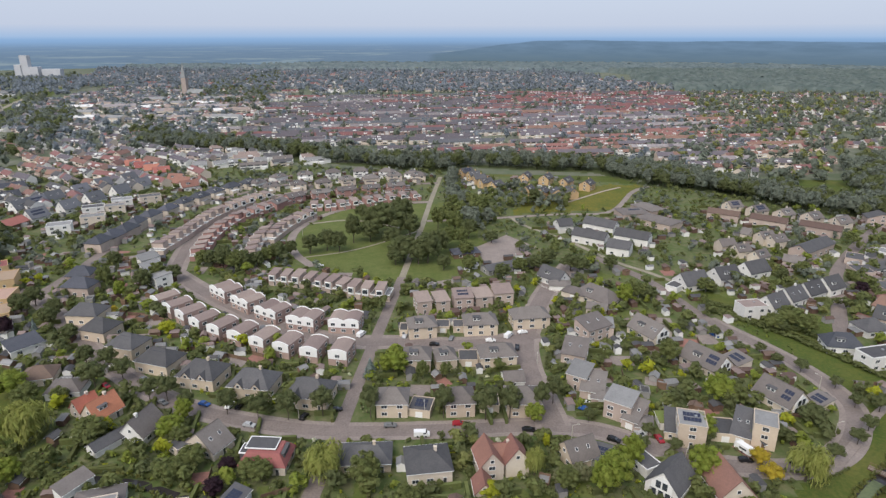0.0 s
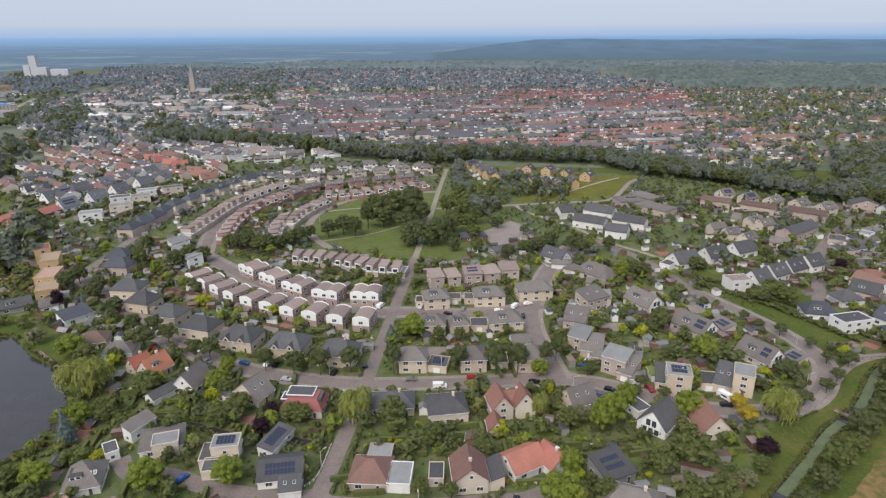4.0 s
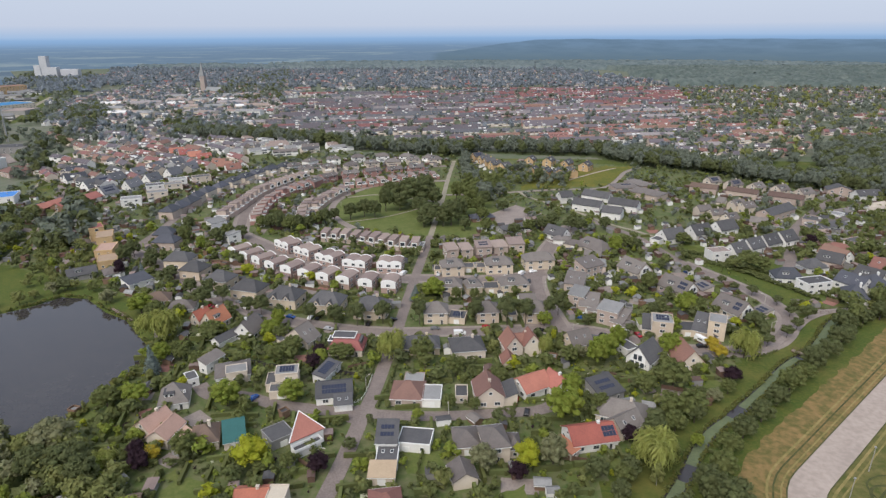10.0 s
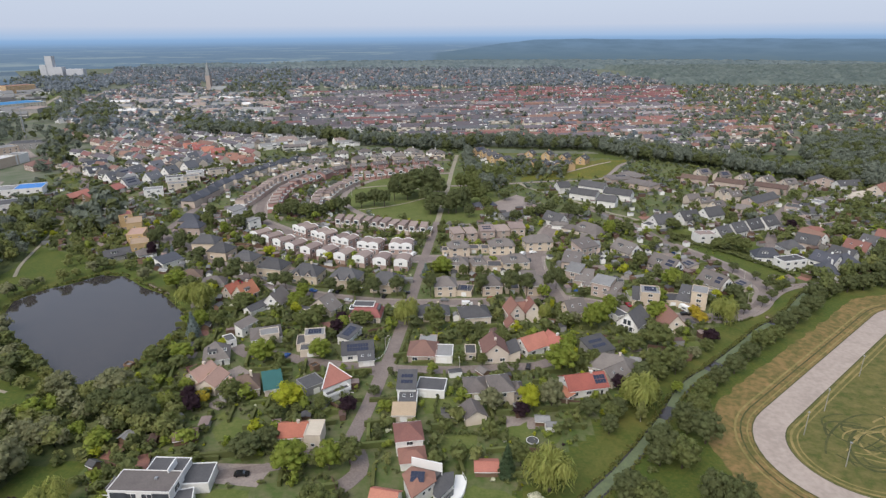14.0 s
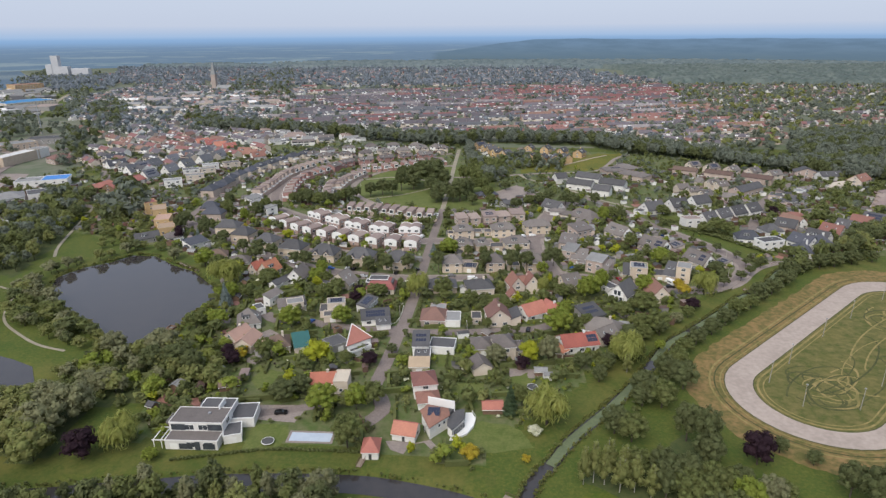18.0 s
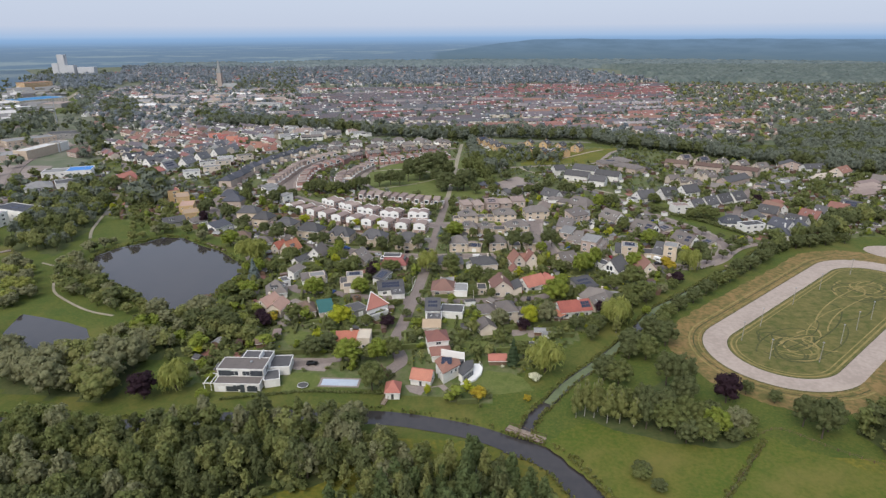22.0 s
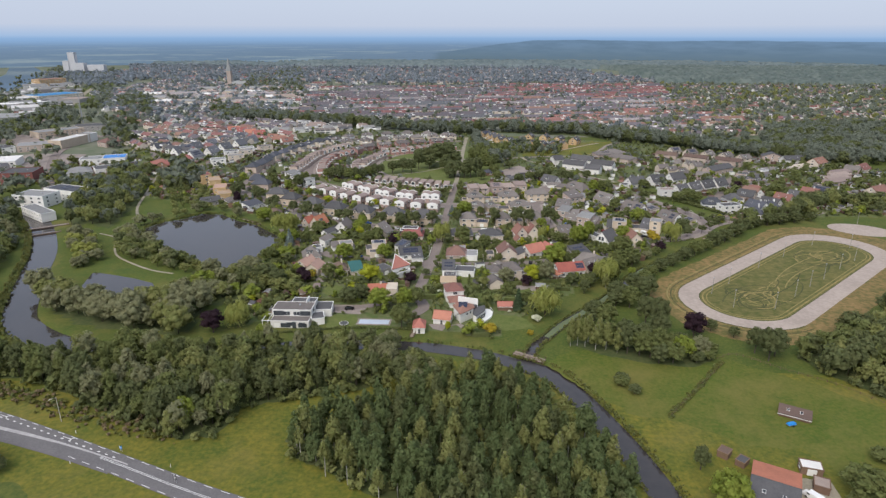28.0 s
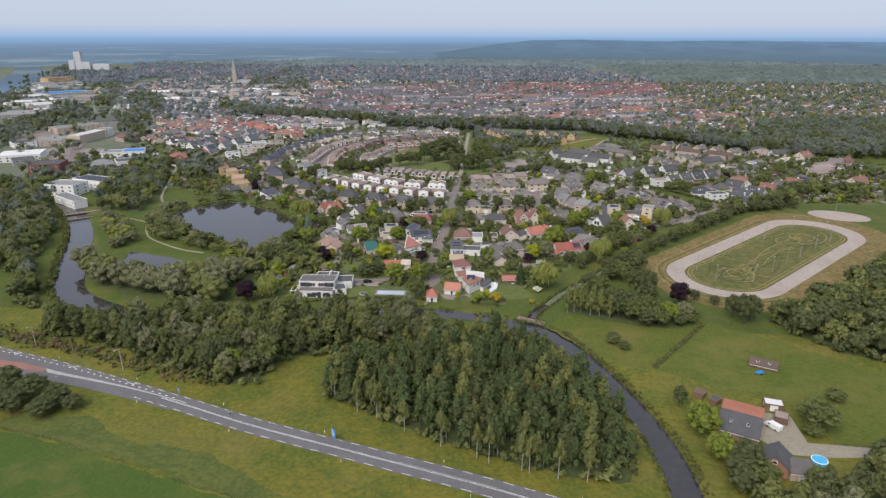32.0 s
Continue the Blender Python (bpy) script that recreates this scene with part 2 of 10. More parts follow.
class Build:
    """Collects simple solids into one mesh."""

    def __init__(self):
        self.V, self.F, self.M = [], [], []

    def poly(self, pts, faces, mi=0):
        o = len(self.V)
        self.V += [tuple(p) for p in pts]
        self.F += [tuple(o + i for i in f) for f in faces]
        self.M += [mi] * len(faces)
        return self

    def box(self, x0, y0, z0, x1, y1, z1, mi=0, inset=0.0):
        i = inset
        p = [(x0, y0, z0), (x1, y0, z0), (x1, y1, z0), (x0, y1, z0), (x0 + i, y0 + i, z1), (x1 - i, y0 + i, z1), (x1 - i, y1 - i, z1), (x0 + i, y1 - i, z1)]
        return self.poly(p, [(3, 2, 1, 0), (4, 5, 6, 7), (0, 1, 5, 4), (1, 2, 6, 5), (2, 3, 7, 6), (3, 0, 4, 7)], mi)

    def rim(self, x0, y0, x1, y1, t, z0, z1, mi=0):
        """A rectangular rim of thickness t."""
        R = lambda i, z: [(x0 + i, y0 + i, z), (x1 - i, y0 + i, z), (x1 - i, y1 - i, z), (x0 + i, y1 - i, z)]
        P = R(0, z0) + R(0, z1) + R(t, z1) + R(t, z0)
        return self.poly(P, [(4 * k + a, 4 * k + (a + 1) % 4, (4 * k + 4) % 16 + (a + 1) % 4, (4 * k + 4) % 16 + a) for k in range(4) for a in range(4)], mi)

    def slab(self, pts, t, mi=0):
        """A thick plate: its upper outline and its thickness downwards."""
        n = len(pts)
        low = [(x, y, z - t) for x, y, z in pts]
        f = [tuple(range(n)), tuple(range(2 * n - 1, n - 1, -1))]
        f += [(i, n + i, n + (i + 1) % n, (i + 1) % n) for i in range(n)]
        return self.poly(list(pts) + low, f, mi)

    def tube(self, a, b, ra, rb, n=6, mi=0):
        a, b = Vector(a), Vector(b)
        q = (b - a).to_track_quat("Z", "Y")
        p = [a + q @ Vector((ra * math.cos(6.2832 * i / n), ra * math.sin(6.2832 * i / n), 0)) for i in range(n)]
        p += [b + q @ Vector((rb * math.cos(6.2832 * i / n), rb * math.sin(6.2832 * i / n), 0)) for i in range(n)]
        f = [(i, (i + 1) % n, n + (i + 1) % n, n + i) for i in range(n)] + [tuple(range(n, 2 * n)), tuple(range(n - 1, -1, -1))]
        return self.poly(p, f, mi)

    def mesh(self, name, *mats):
        return mesh_of(name, self.V, self.F, mats, self.M)


def part(name, mesh, parent, m=None, label=""):
    ob = new(name, mesh)
    ob.parent = parent
    if m is not None:
        ob.matrix_local = m
    return tagged(ob, label)


def root(name, x, y, rot=0.0, z=0.0):
    ob = new(name)
    ob.empty_display_size = 0.5
    ob.matrix_world = pose(x, y, z, 0, 0, rot)
    return ob


SHARED = {}


def shared(key, make):
    if key not in SHARED:
        SHARED[key] = make()
    return SHARED[key]


def smooth_line(pts, step=4.0):
    """A line through the points, rounded, with a point about every step metres."""
    P = [Vector((*p, 0)) for p in pts]
    P = [2 * P[0] - P[1]] + P + [2 * P[-1] - P[-2]]
    res = []
    for a, b, c, d in zip(P, P[1:], P[2:], P[3:]):
        n = max(1, int((c - b).length / step))
        for i in range(n):
            t = i / n
            res.append(0.5 * ((2 * b) + (c - a) * t + (2 * a - 5 * b + 4 * c - d) * t * t + (3 * b - a - 3 * c + d) * t ** 3))
    return np.array([(v.x, v.y) for v in res + [P[-2]]])


def sides(line, w):
    d = np.gradient(line, axis=0)
    d /= np.maximum(1e-6, np.hypot(d[:, 0], d[:, 1]))[:, None]
    nrm = np.stack([-d[:, 1], d[:, 0]], 1)
    return line + nrm * w / 2, line - nrm * w / 2


# a plan of what is taken, in cells of one metre
GX0, GY0, GW, GH = -420, -150, 760, 820
taken = np.zeros((GH, GW), np.uint8)
cy, cx = np.mgrid[GY0:GY0 + GH, GX0:GX0 + GW] + 0.5


def inside(poly, X, Y):
    P = np.asarray(poly, float)
    res = np.zeros(X.shape, bool)
    for (x0, y0), (x1, y1) in zip(P, np.roll(P, -1, axis=0)):
        if y0 == y1:
            continue
        res ^= ((y0 > Y) != (y1 > Y)) & (X < (x1 - x0) * (Y - y0) / (y1 - y0) + x0)
    return res


def take(poly, code):
    P = np.asarray(poly, float)
    x0, y0 = np.maximum(np.floor(P.min(0)) - [GX0, GY0] - 1, 0).astype(int)
    x1, y1 = np.minimum(np.ceil(P.max(0)) - [GX0, GY0] + 2, [GW, GH]).astype(int)
    if x1 > x0 and y1 > y0:
        s = np.s_[y0:y1, x0:x1]
        taken[s][inside(P, cx[s], cy[s])] = code


def code_at(x, y):
    i, j = int(y - GY0), int(x - GX0)
    return taken[i, j] if 0 <= i < GH and 0 <= j < GW else 0

# ---- water lines and the ground ----
LAKE = [(-231, 137), (-240, 156), (-235, 170), (-225, 180), (-218, 192), (-204, 191), (-186, 177), (-171, 169), (-148, 146), (-142, 132), (-147, 112), (-148, 94), (-151, 85), (-163, 82), (-172, 92), (-190, 106), (-212, 120)]
POND = [(-226, 79), (-213, 76), (-199, 72), (-187, 67), (-178, 56), (-186, 43), (-203, 45), (-220, 60)]
RIVER_W = smooth_line([(-345, 190), (-306, 149), (-274, 107), (-251, 66), (-228, 28), (-215, 14), (-198, 4), (-184, -1)])
RIVER_M = smooth_line([(-188, 0), (-165, -2), (-140, -1), (-119, 3), (-85, 9), (-50, 11), (-30, 8.5), (-15, 4.5), (-3, -1.5)])
RIVER_E = smooth_line([(-6, 0), (7, -7.5), (17, -25.5), (24.7, -44), (30, -60), (33.5, -74.5), (35.3, -88), (35.4, -101), (33, -150), (22, -230), (0, -330)])
DITCH = smooth_line([(-2, 2), (3, 16), (8, 23), (16, 36), (33, 57), (49, 80), (62, 101), (77, 116), (92, 132), (108, 150), (124, 164), (142, 187), (152, 195), (172, 203), (200, 214)])
BROOK = smooth_line([(-128, 140), (-114, 138), (-98, 137), (-84, 133), (-70, 133), (-58, 131)])
WATERS = [(RIVER_W, 13.5), (RIVER_M, 7.5), (RIVER_E, 8.8), (DITCH, 4.2), (BROOK, 3.2)]


def line_distance(line, X, Y):
    best = np.full(X.shape, 1e9)
    for (x0, y0), (x1, y1) in zip(line[:-1], line[1:]):
        dx, dy = x1 - x0, y1 - y0
        t = np.clip(((X - x0) * dx + (Y - y0) * dy) / max(1e-9, dx * dx + dy * dy), 0, 1)
        best = np.minimum(best, np.hypot(X - x0 - t * dx, Y - y0 - t * dy))
    return best


def shore(X, Y):
    """Metres from the nearest shore, negative over water."""
    d = np.full(X.shape, 1e9)
    for line, w in WATERS:
        near = (X > line[:, 0].min() - 15) & (X < line[:, 0].max() + 15) & (Y > line[:, 1].min() - 15) & (Y < line[:, 1].max() + 15)
        d[near] = np.minimum(d[near], line_distance(line, X[near], Y[near]) - w / 2)
    for pond in (LAKE, POND):
        P = np.array(pond + pond[:1], float)
        near = (X > P[:, 0].min() - 15) & (X < P[:, 0].max() + 15) & (Y > P[:, 1].min() - 15) & (Y < P[:, 1].max() + 15)
        e = line_distance(P, X[near], Y[near])
        d[near] = np.minimum(d[near], np.where(inside(P[:-1], X[near], Y[near]), -e, e))
    return d


def stadium(u0, u1, vc, r, n=20):
    """An outline with two straights, along the slanting axis of the riding track."""
    pts = []
    for c, s in ((u1 - r, -90), (u0 + r, 90)):
        for i in range(n + 1):
            a = radians(s + 180 * i / n)
            pts.append((c + r * math.cos(a), vc + r * math.sin(a)))
    q = math.sqrt(0.5)
    return [((u + v) * q, (u - v) * q) for u, v in pts]


def oval(c, a, b, rot, n=24):
    k, s = math.cos(radians(rot)), math.sin(radians(rot))
    return [(c[0] + a * math.cos(t) * k - b * math.sin(t) * s, c[1] + a * math.cos(t) * s + b * math.sin(t) * k) for t in np.linspace(0, 2 * math.pi, n, endpoint=False)]


HOMES = [(-420, 270), (-300, 240), (-232, 214), (-160, 184), (-146, 150), (-138, 60), (-122, 26), (-55, 27), (-14, 18), (-6, 36), (8, 50), (32, 84), (60, 115), (98, 160), (134, 196), (168, 214), (300, 225), (340, 300), (340, 420), (250, 445), (130, 530), (-47, 560), (-300, 600), (-420, 600)]
PARK = [(-112, 322), (-121, 350), (-124, 376), (-119, 402), (-108, 424), (-92, 440), (-70, 446), (-45, 452), (-20, 455), (-12, 400), (0, 345), (-20, 300), (-47, 292), (-80, 306)]
WOOD_L = [(-203, -25), (-209, -10), (-186, -10), (-154, -7), (-115, -3), (-85, 2), (-59, 3), (-50, -9), (-60, -22), (-78, -29), (-100, -38), (-101, -53), (-111, -56), (-136, -46), (-167, -32), (-191, -25)]
WOOD_R = [(-76, -59), (-60, -68), (-36, -81), (-16, -89), (4, -95), (21, -96), (24.5, -80), (20.5, -60), (12, -42), (3, -26), (-6, -14), (-18, -12), (-38, -25), (-56, -38), (-74, -48)]
WILLOWS = [(-240, 58), (-222, 46), (-204, 33), (-182, 29), (-165, 37), (-146, 38), (-142, 14), (-150, 13), (-162, 13), (-186, 17), (-204, 24), (-224, 38)]
COPSE_E = [(15, 17), (28, 9), (44, 4), (60, 2), (72, 8), (66, 16), (58, 18), (52, 40), (46, 36), (40, 20), (26, 23)]
COPSE_SE = [(104, 14), (118, 26), (150, 43), (180, 45), (180, -20), (133, -20), (121, -14), (108, 0)]
COPSE_FAR_E = [(150, 40), (200, 88), (260, 140), (280, 80), (220, 30), (175, 40)]
FARM_TREES = [(51, -104), (55, -99), (64, -97.5), (79, -97), (90, -84), (98, -80), (110, -84), (110, -130), (46, -130)]
WEST_WOOD = [(-441, 207), (-423, 228), (-376, 203), (-336, 166), (-296, 112), (-282, 84), (-268, 55), (-236, 16), (-226, 0), (-236, 4), (-261, 38), (-277, 45), (-330, 60), (-441, 130)]
LAKE_NW = [(-314, 186), (-340, 250), (-360, 320), (-330, 330), (-305, 285), (-289, 250), (-275, 205), (-269, 178), (-262, 152), (-284, 161), (-293, 158)]
LAKE_W = [(-256, 142), (-240, 138), (-207, 118), (-180, 92), (-174, 80), (-191, 86), (-209, 95), (-230, 104), (-246, 127)]
LAKE_N = [(-276, 258), (-256, 270), (-225, 225), (-225, 203), (-244, 200)]
BANK_W = [(-280, 146), (-260, 134), (-235, 98), (-229, 82), (-236, 80), (-250, 96), (-266, 122)]
LAKE_S = [(-166, 80), (-140, 82), (-112, 68), (-108, 56), (-118, 48), (-138, 44), (-146, 40), (-160, 50), (-172, 62)]
BELT = [(-420, 690), (-307, 650), (-237, 632), (-159, 594), (-104, 576), (-48, 563), (-24, 590), (26, 580), (94, 573), (134, 521), (175, 504), (221, 456), (251, 436), (340, 380), (340, 420), (265, 470), (235, 500), (180, 545), (100, 615), (20, 622), (-60, 612), (-110, 612), (-165, 632), (-240, 672), (-320, 700), (-420, 740)]
SPINE = [(-42, 545), (-36, 490), (-30, 440), (-30, 400), (-12, 388), (0, 400), (-2, 435), (-20, 462), (-30, 500), (-31, 545)]
FIELD = [(-800, 10), (-420, -60), (-250, -75), (-173, -87), (-139, -95), (-108, -105), (-89, -111), (-60, -260), (-800, -260)]
MEADOW_A = [(75, 10), (105, -10), (127, -31), (112, -76), (88, -76), (84, -53), (78, -44), (62, -45), (53, -38), (44, -32), (57, -12)]
MEADOW_B = [(4, 0), (17, 12), (30, 10), (58, 6), (74, 2), (57, -20), (45, -34), (31, -31), (12, -9)]
RIVERSIDE = [(-216, 30), (-200, 14), (-184, 6), (-150, 6), (-119, 10), (-85, 16), (-50, 18), (-10, 12), (-8, 18), (-55, 27), (-122, 26), (-150, 15), (-170, 12), (-195, 18), (-226, 52), (-244, 78), (-265, 110), (-272, 118), (-262, 92)]
SCHOOL_MEADOW = [(14, 425), (50, 436), (90, 446), (122, 508), (134, 528), (100, 528), (60, 505), (30, 472)]
MEADOW_E = [(96, 300), (125, 285), (150, 262), (160, 225), (150, 212), (128, 206), (118, 240), (104, 268)]
ZONES = [("garden", HOMES), ("lawn", PARK), ("rough_grass", SCHOOL_MEADOW), ("verge", MEADOW_E), ("meadow", RIVERSIDE), ("meadow", [(4, 30), (-4, 36), (10, 50), (34, 84), (62, 115), (100, 160), (112, 152), (80, 116), (50, 80), (16, 36)]),
         *(("wood_floor", z) for z in (WILLOWS, COPSE_FAR_E, WEST_WOOD, LAKE_NW, LAKE_S, BELT, SPINE)),
         ("meadow", [(-480, 563), (-463, 565), (-378, 414), (-360, 369), (-403, 428)]), ("verge", [(-453, 264), (-402, 258), (-379, 226), (-420, 223)]), ("rough_grass", [(-280, 258), (-300, 270), (-320, 300), (-290, 305), (-262, 275)])]

xs = np.r_[np.linspace(-4300, -700, 19)[:-1], np.linspace(-700, -350, 18)[:-1], np.arange(-350, 260, 3.0), np.linspace(260, 700, 23), np.linspace(700, 4300, 19)[1:]]
ys = np.r_[np.linspace(-1500, -150, 16)[:-1], np.arange(-150, 300, 3.0), np.linspace(300, 600, 61), np.linspace(600, 4300, 38)[1:]]
GX, GY = np.meshgrid(xs, ys)
D = shore(GX, GY)
Z = np.where(D < 1.2, np.clip((D - 1.2) * 0.42, -1.6, 0), 0)
V = np.stack([GX, GY, Z], -1).reshape(-1, 3)
nx, ny = len(xs), len(ys)
i, j = np.meshgrid(np.arange(nx - 1), np.arange(ny - 1))
a = (j * nx + i).ravel()
F = np.stack([a, a + 1, a + nx + 1, a + nx], 1)
fx, fy = V[F, 0].mean(1), V[F, 1].mean(1)
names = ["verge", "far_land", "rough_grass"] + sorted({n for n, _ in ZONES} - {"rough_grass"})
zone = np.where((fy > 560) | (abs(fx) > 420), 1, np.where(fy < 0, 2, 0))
rag = np.array([noise.noise((x * 0.11, y * 0.11, 3.0)) for x, y in zip(fx, fy)]) * 3.0
for n, poly in ZONES:
    zone[inside(poly, fx + rag, fy + rag[::-1])] = names.index(n)
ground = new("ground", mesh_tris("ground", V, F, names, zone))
tagged(ground, "flat grassy land with gardens, meadows and sunken banks", "ground", kind="structure")


WATER_LEVEL = [-0.42]


def water_sheet(name, outline_or_line, w, label):
    WATER_LEVEL[0] -= 0.006
    level = WATER_LEVEL[0]
    if w:
        a, b = sides(outline_or_line, w)
        n = len(a)
        V = [(*p, level) for p in a] + [(*p, level) for p in b]
        F = [(n + k, n + k + 1, k + 1, k) for k in range(n - 1)]
        take(np.r_[a, b[::-1]], 2)
    else:
        V = [(*p, level) for p in outline_or_line]
        F = [tuple(range(len(V)))]
        take(outline_or_line, 2)
    return tagged(new(name, mesh_of(name, V, F, ["water"])), label, "water", kind="structure")


def grown(poly, k):
    c = np.mean(poly, axis=0)
    return [tuple(c + (np.array(p) - c) * k) for p in poly]


lake = grown(LAKE, 1.0)
if sum(x0 * y1 - x1 * y0 for (x0, y0), (x1, y1) in zip(LAKE, LAKE[1:] + LAKE[:1])) < 0:
    lake = lake[::-1]
water_sheet("water_lake", lake, 0, "dark still lake water reflecting the grey sky")
water_sheet("water_pond", POND[::-1], 0, "small dark pond among willows")
for n, (line, w) in zip(("water_river_west", "water_canal", "water_river_east", "water_ditch", "water_brook"), WATERS):
    water_sheet(n, line, w, "narrow dark watercourse between grassy banks")
# duckweed on the ditch
for k0, k1 in ((5, 22), (23, 32), (33, 46), (48, 60)):
    seg = DITCH[k0:k1]
    a, b = sides(seg, 3.1)
    n = len(a)
    take(np.r_[a, b[::-1]], 2)
    tagged(new("water_duckweed", mesh_of("duckweed", [(*p, -0.40) for p in a] + [(*p, -0.40) for p in b], [(n + k, n + k + 1, k + 1, k) for k in range(n - 1)], ["duckweed"])),
           "green duckweed floating on the ditch", "duckweed", kind="structure")

# ---- fields and wood floors with ragged edges ----
def patch(name, poly, z, material, label, category):
    """A sheet of growth just over the ground, with an uneven outline."""
    P = [np.array(p, float) for p in poly]
    out_ = []
    for p, q in zip(P, P[1:] + P[:1]):
        n = max(1, int(np.hypot(*(q - p)) / 1.6))
        for k in range(n):
            r = p + (q - p) * k / n
            d = noise.noise_vector((r[0] * 0.15, r[1] * 0.15, z * 50)) * 1.8 + noise.noise_vector((r[0] * 0.6, r[1] * 0.6, z * 50)) * 0.7
            out_.append((r[0] + d.x, r[1] + d.y))
    area = sum(x0 * y1 - x1 * y0 for (x0, y0), (x1, y1) in zip(out_, out_[1:] + out_[:1]))
    V = [(x, y, z) for x, y in (out_ if area > 0 else out_[::-1])]
    return tagged(new(name, mesh_of(name, V, [tuple(range(len(V)))], [material])), label, category, kind="structure")


patch("ground_dry_grass", stadium(76, 280, 27, 42), 0.028, "dry_grass", "dry straw-coloured grass round the riding track", "dry grass")
patch("ground_infield", stadium(98, 251, 27.2, 21.5), 0.04, "infield", "rough patchy grass inside the riding track", "infield")
patch("ground_field", FIELD, 0.03, "field_grass", "smooth green field", "field")
patch("ground_meadow", MEADOW_A, 0.032, "lush", "bright green pasture", "meadow")
patch("ground_pasture", MEADOW_B, 0.034, "lush", "grazed meadow beside the river", "meadow")
for k, z in enumerate((WOOD_L, WOOD_R, COPSE_E, COPSE_SE, FARM_TREES)):
    patch("ground_wood_floor", z, 0.036 + 0.004 * k, "wood_floor", "dark undergrowth of the wood", "undergrowth")

# ---- streets ----
LAYER = [0]


def street(name, pts, w, material, label, category="road", z=None, closed=False):
    """A ribbon of paving a few centimetres thick along a rounded line."""
    line = smooth_line(pts, 3.0)
    a, b = sides(line, w)
    n = len(a)
    LAYER[0] += 1
    z = z or 0.05 + 0.005 * LAYER[0]
    V = [(*p, z) for p in a] + [(*p, z) for p in b] + [(*p, -0.1) for p in a] + [(*p, -0.1) for p in b]
    F = []
    for k in range(n - 1):
        F += [(n + k, n + k + 1, k + 1, k), (k, k + 1, 2 * n + k + 1, 2 * n + k), (n + k + 1, n + k, 3 * n + k, 3 * n + k + 1)]
    wa, wb = sides(line, w + 2.2)
    take(np.r_[wa, wb[::-1]], 1)
    return tagged(new(name, mesh_of(name, V, F, [material])), label, category, kind="structure")


def plate(name, pts, z, material, label, category, code=1):
    take(pts, code)
    area = sum(x0 * y1 - x1 * y0 for (x0, y0), (x1, y1) in zip(pts, list(pts[1:]) + [pts[0]]))
    pts = list(pts) if area > 0 else list(pts)[::-1]
    b = Build().slab([(x, y, z) for x, y in pts], z + 0.1)
    return tagged(new(name, b.mesh(name, material)), label, category, kind="structure")


BRICK = "grey-mauve brick-paved residential street"
RING = [(-330, 300), (-262, 276), (-222, 260), (-200, 243), (-170, 219), (-150, 202), (-116, 181), (-93, 172), (-69, 167), (-45, 166), (-10, 170), (19, 174), (37, 173), (52, 166), (67, 160), (92, 159), (109, 167), (121, 181), (127, 198), (120, 225), (99, 261), (84, 304), (60, 341)]
street("pavement_ring", RING[2:-2], 9.6, "paving", "light brick pavement and parking bays along the ring street", "pavement")
street("road_ring", RING, 5.6, "street_brick", BRICK)
street("pavement_middle", [(-170, 296), (-145, 275), (-122, 258), (-97, 241), (-72, 230), (-52, 227), (-39, 228), (-15, 228), (7, 233), (22, 240)], 12.5, "paving", "light paved forecourts along the street", "pavement")
street("pavement_east", [(45, 326), (30, 290), (21, 258), (16, 235), (16, 212), (19, 196), (23, 174)], 12.0, "paving", "light paved forecourts along the street", "pavement")
street("pavement_crescent", [(-170, 296), (-177, 317), (-186, 352), (-187, 402), (-178, 450), (-146, 488)], 12.0, "paving", "light paved forecourts along the crescent", "pavement")
street("road_axis", [(-47, 166), (-47, 230), (-46, 300)], 5.0, "street_brick", BRICK)
street("path_axis", [(-46, 300), (-46, 385), (-47, 460), (-47, 545)], 3.6, "path_clay", "pale straight path through the park", "path")
street("road_south", [(-45.5, 166), (-47.2, 145), (-47.7, 129), (-48.2, 115), (-49, 104), (-49.7, 90), (-50.5, 76), (-51.5, 65), (-52, 57)], 5.2, "street_brick", BRICK)
street("road_south_west", [(-52, 60), (-58, 57), (-64, 53), (-71, 47.5), (-88, 42)], 4.0, "street_brick", BRICK)
street("road_south_east", [(-52, 60), (-47.8, 53), (-46.5, 46), (-50.8, 39)], 5.4, "street_brick", BRICK)
street("road_lane", [(-113, 119), (-106, 112.5), (-98, 113.5), (-90, 112), (-81, 108.6), (-70, 107.4), (-58, 105.8), (-45, 105.5), (-36, 105.3), (-23, 106), (-10, 108), (-1.5, 109.6), (9.4, 111.5), (15.5, 115.5)], 5.4, "street_brick", BRICK)
street("road_east", [(45, 326), (30, 290), (21, 258), (16, 235), (16, 212), (19, 196), (23, 174)], 8.0, "street_brick", BRICK)
street("road_middle", [(-170, 296), (-145, 275), (-122, 258), (-97, 241), (-72, 230), (-52, 227), (-39, 228), (-15, 228), (7, 233), (22, 240)], 6.5, "street_brick", BRICK)
street("road_park", [(-98, 312), (-113, 330), (-123, 351), (-127, 374), (-124, 398), (-115, 420), (-98, 442), (-73, 450), (-47, 456)], 5.2, "paving", "light paved crescent road round the park")
street("road_crescent", [(-170, 296), (-177, 317), (-186, 352), (-187, 402), (-178, 450), (-146, 488), (-111, 503), (-74, 513), (-47, 520)], 6.0, "street_brick", BRICK)
street("road_outer", [(-222, 260), (-224, 290), (-229, 332), (-230, 365), (-226, 414), (-205, 465), (-175, 505)], 6.0, "street_brick", BRICK)
street("road_far_east", [(150, 246), (163, 275), (178, 305), (190, 330), (228, 380), (262, 419)], 6.5, "street_brick", BRICK)
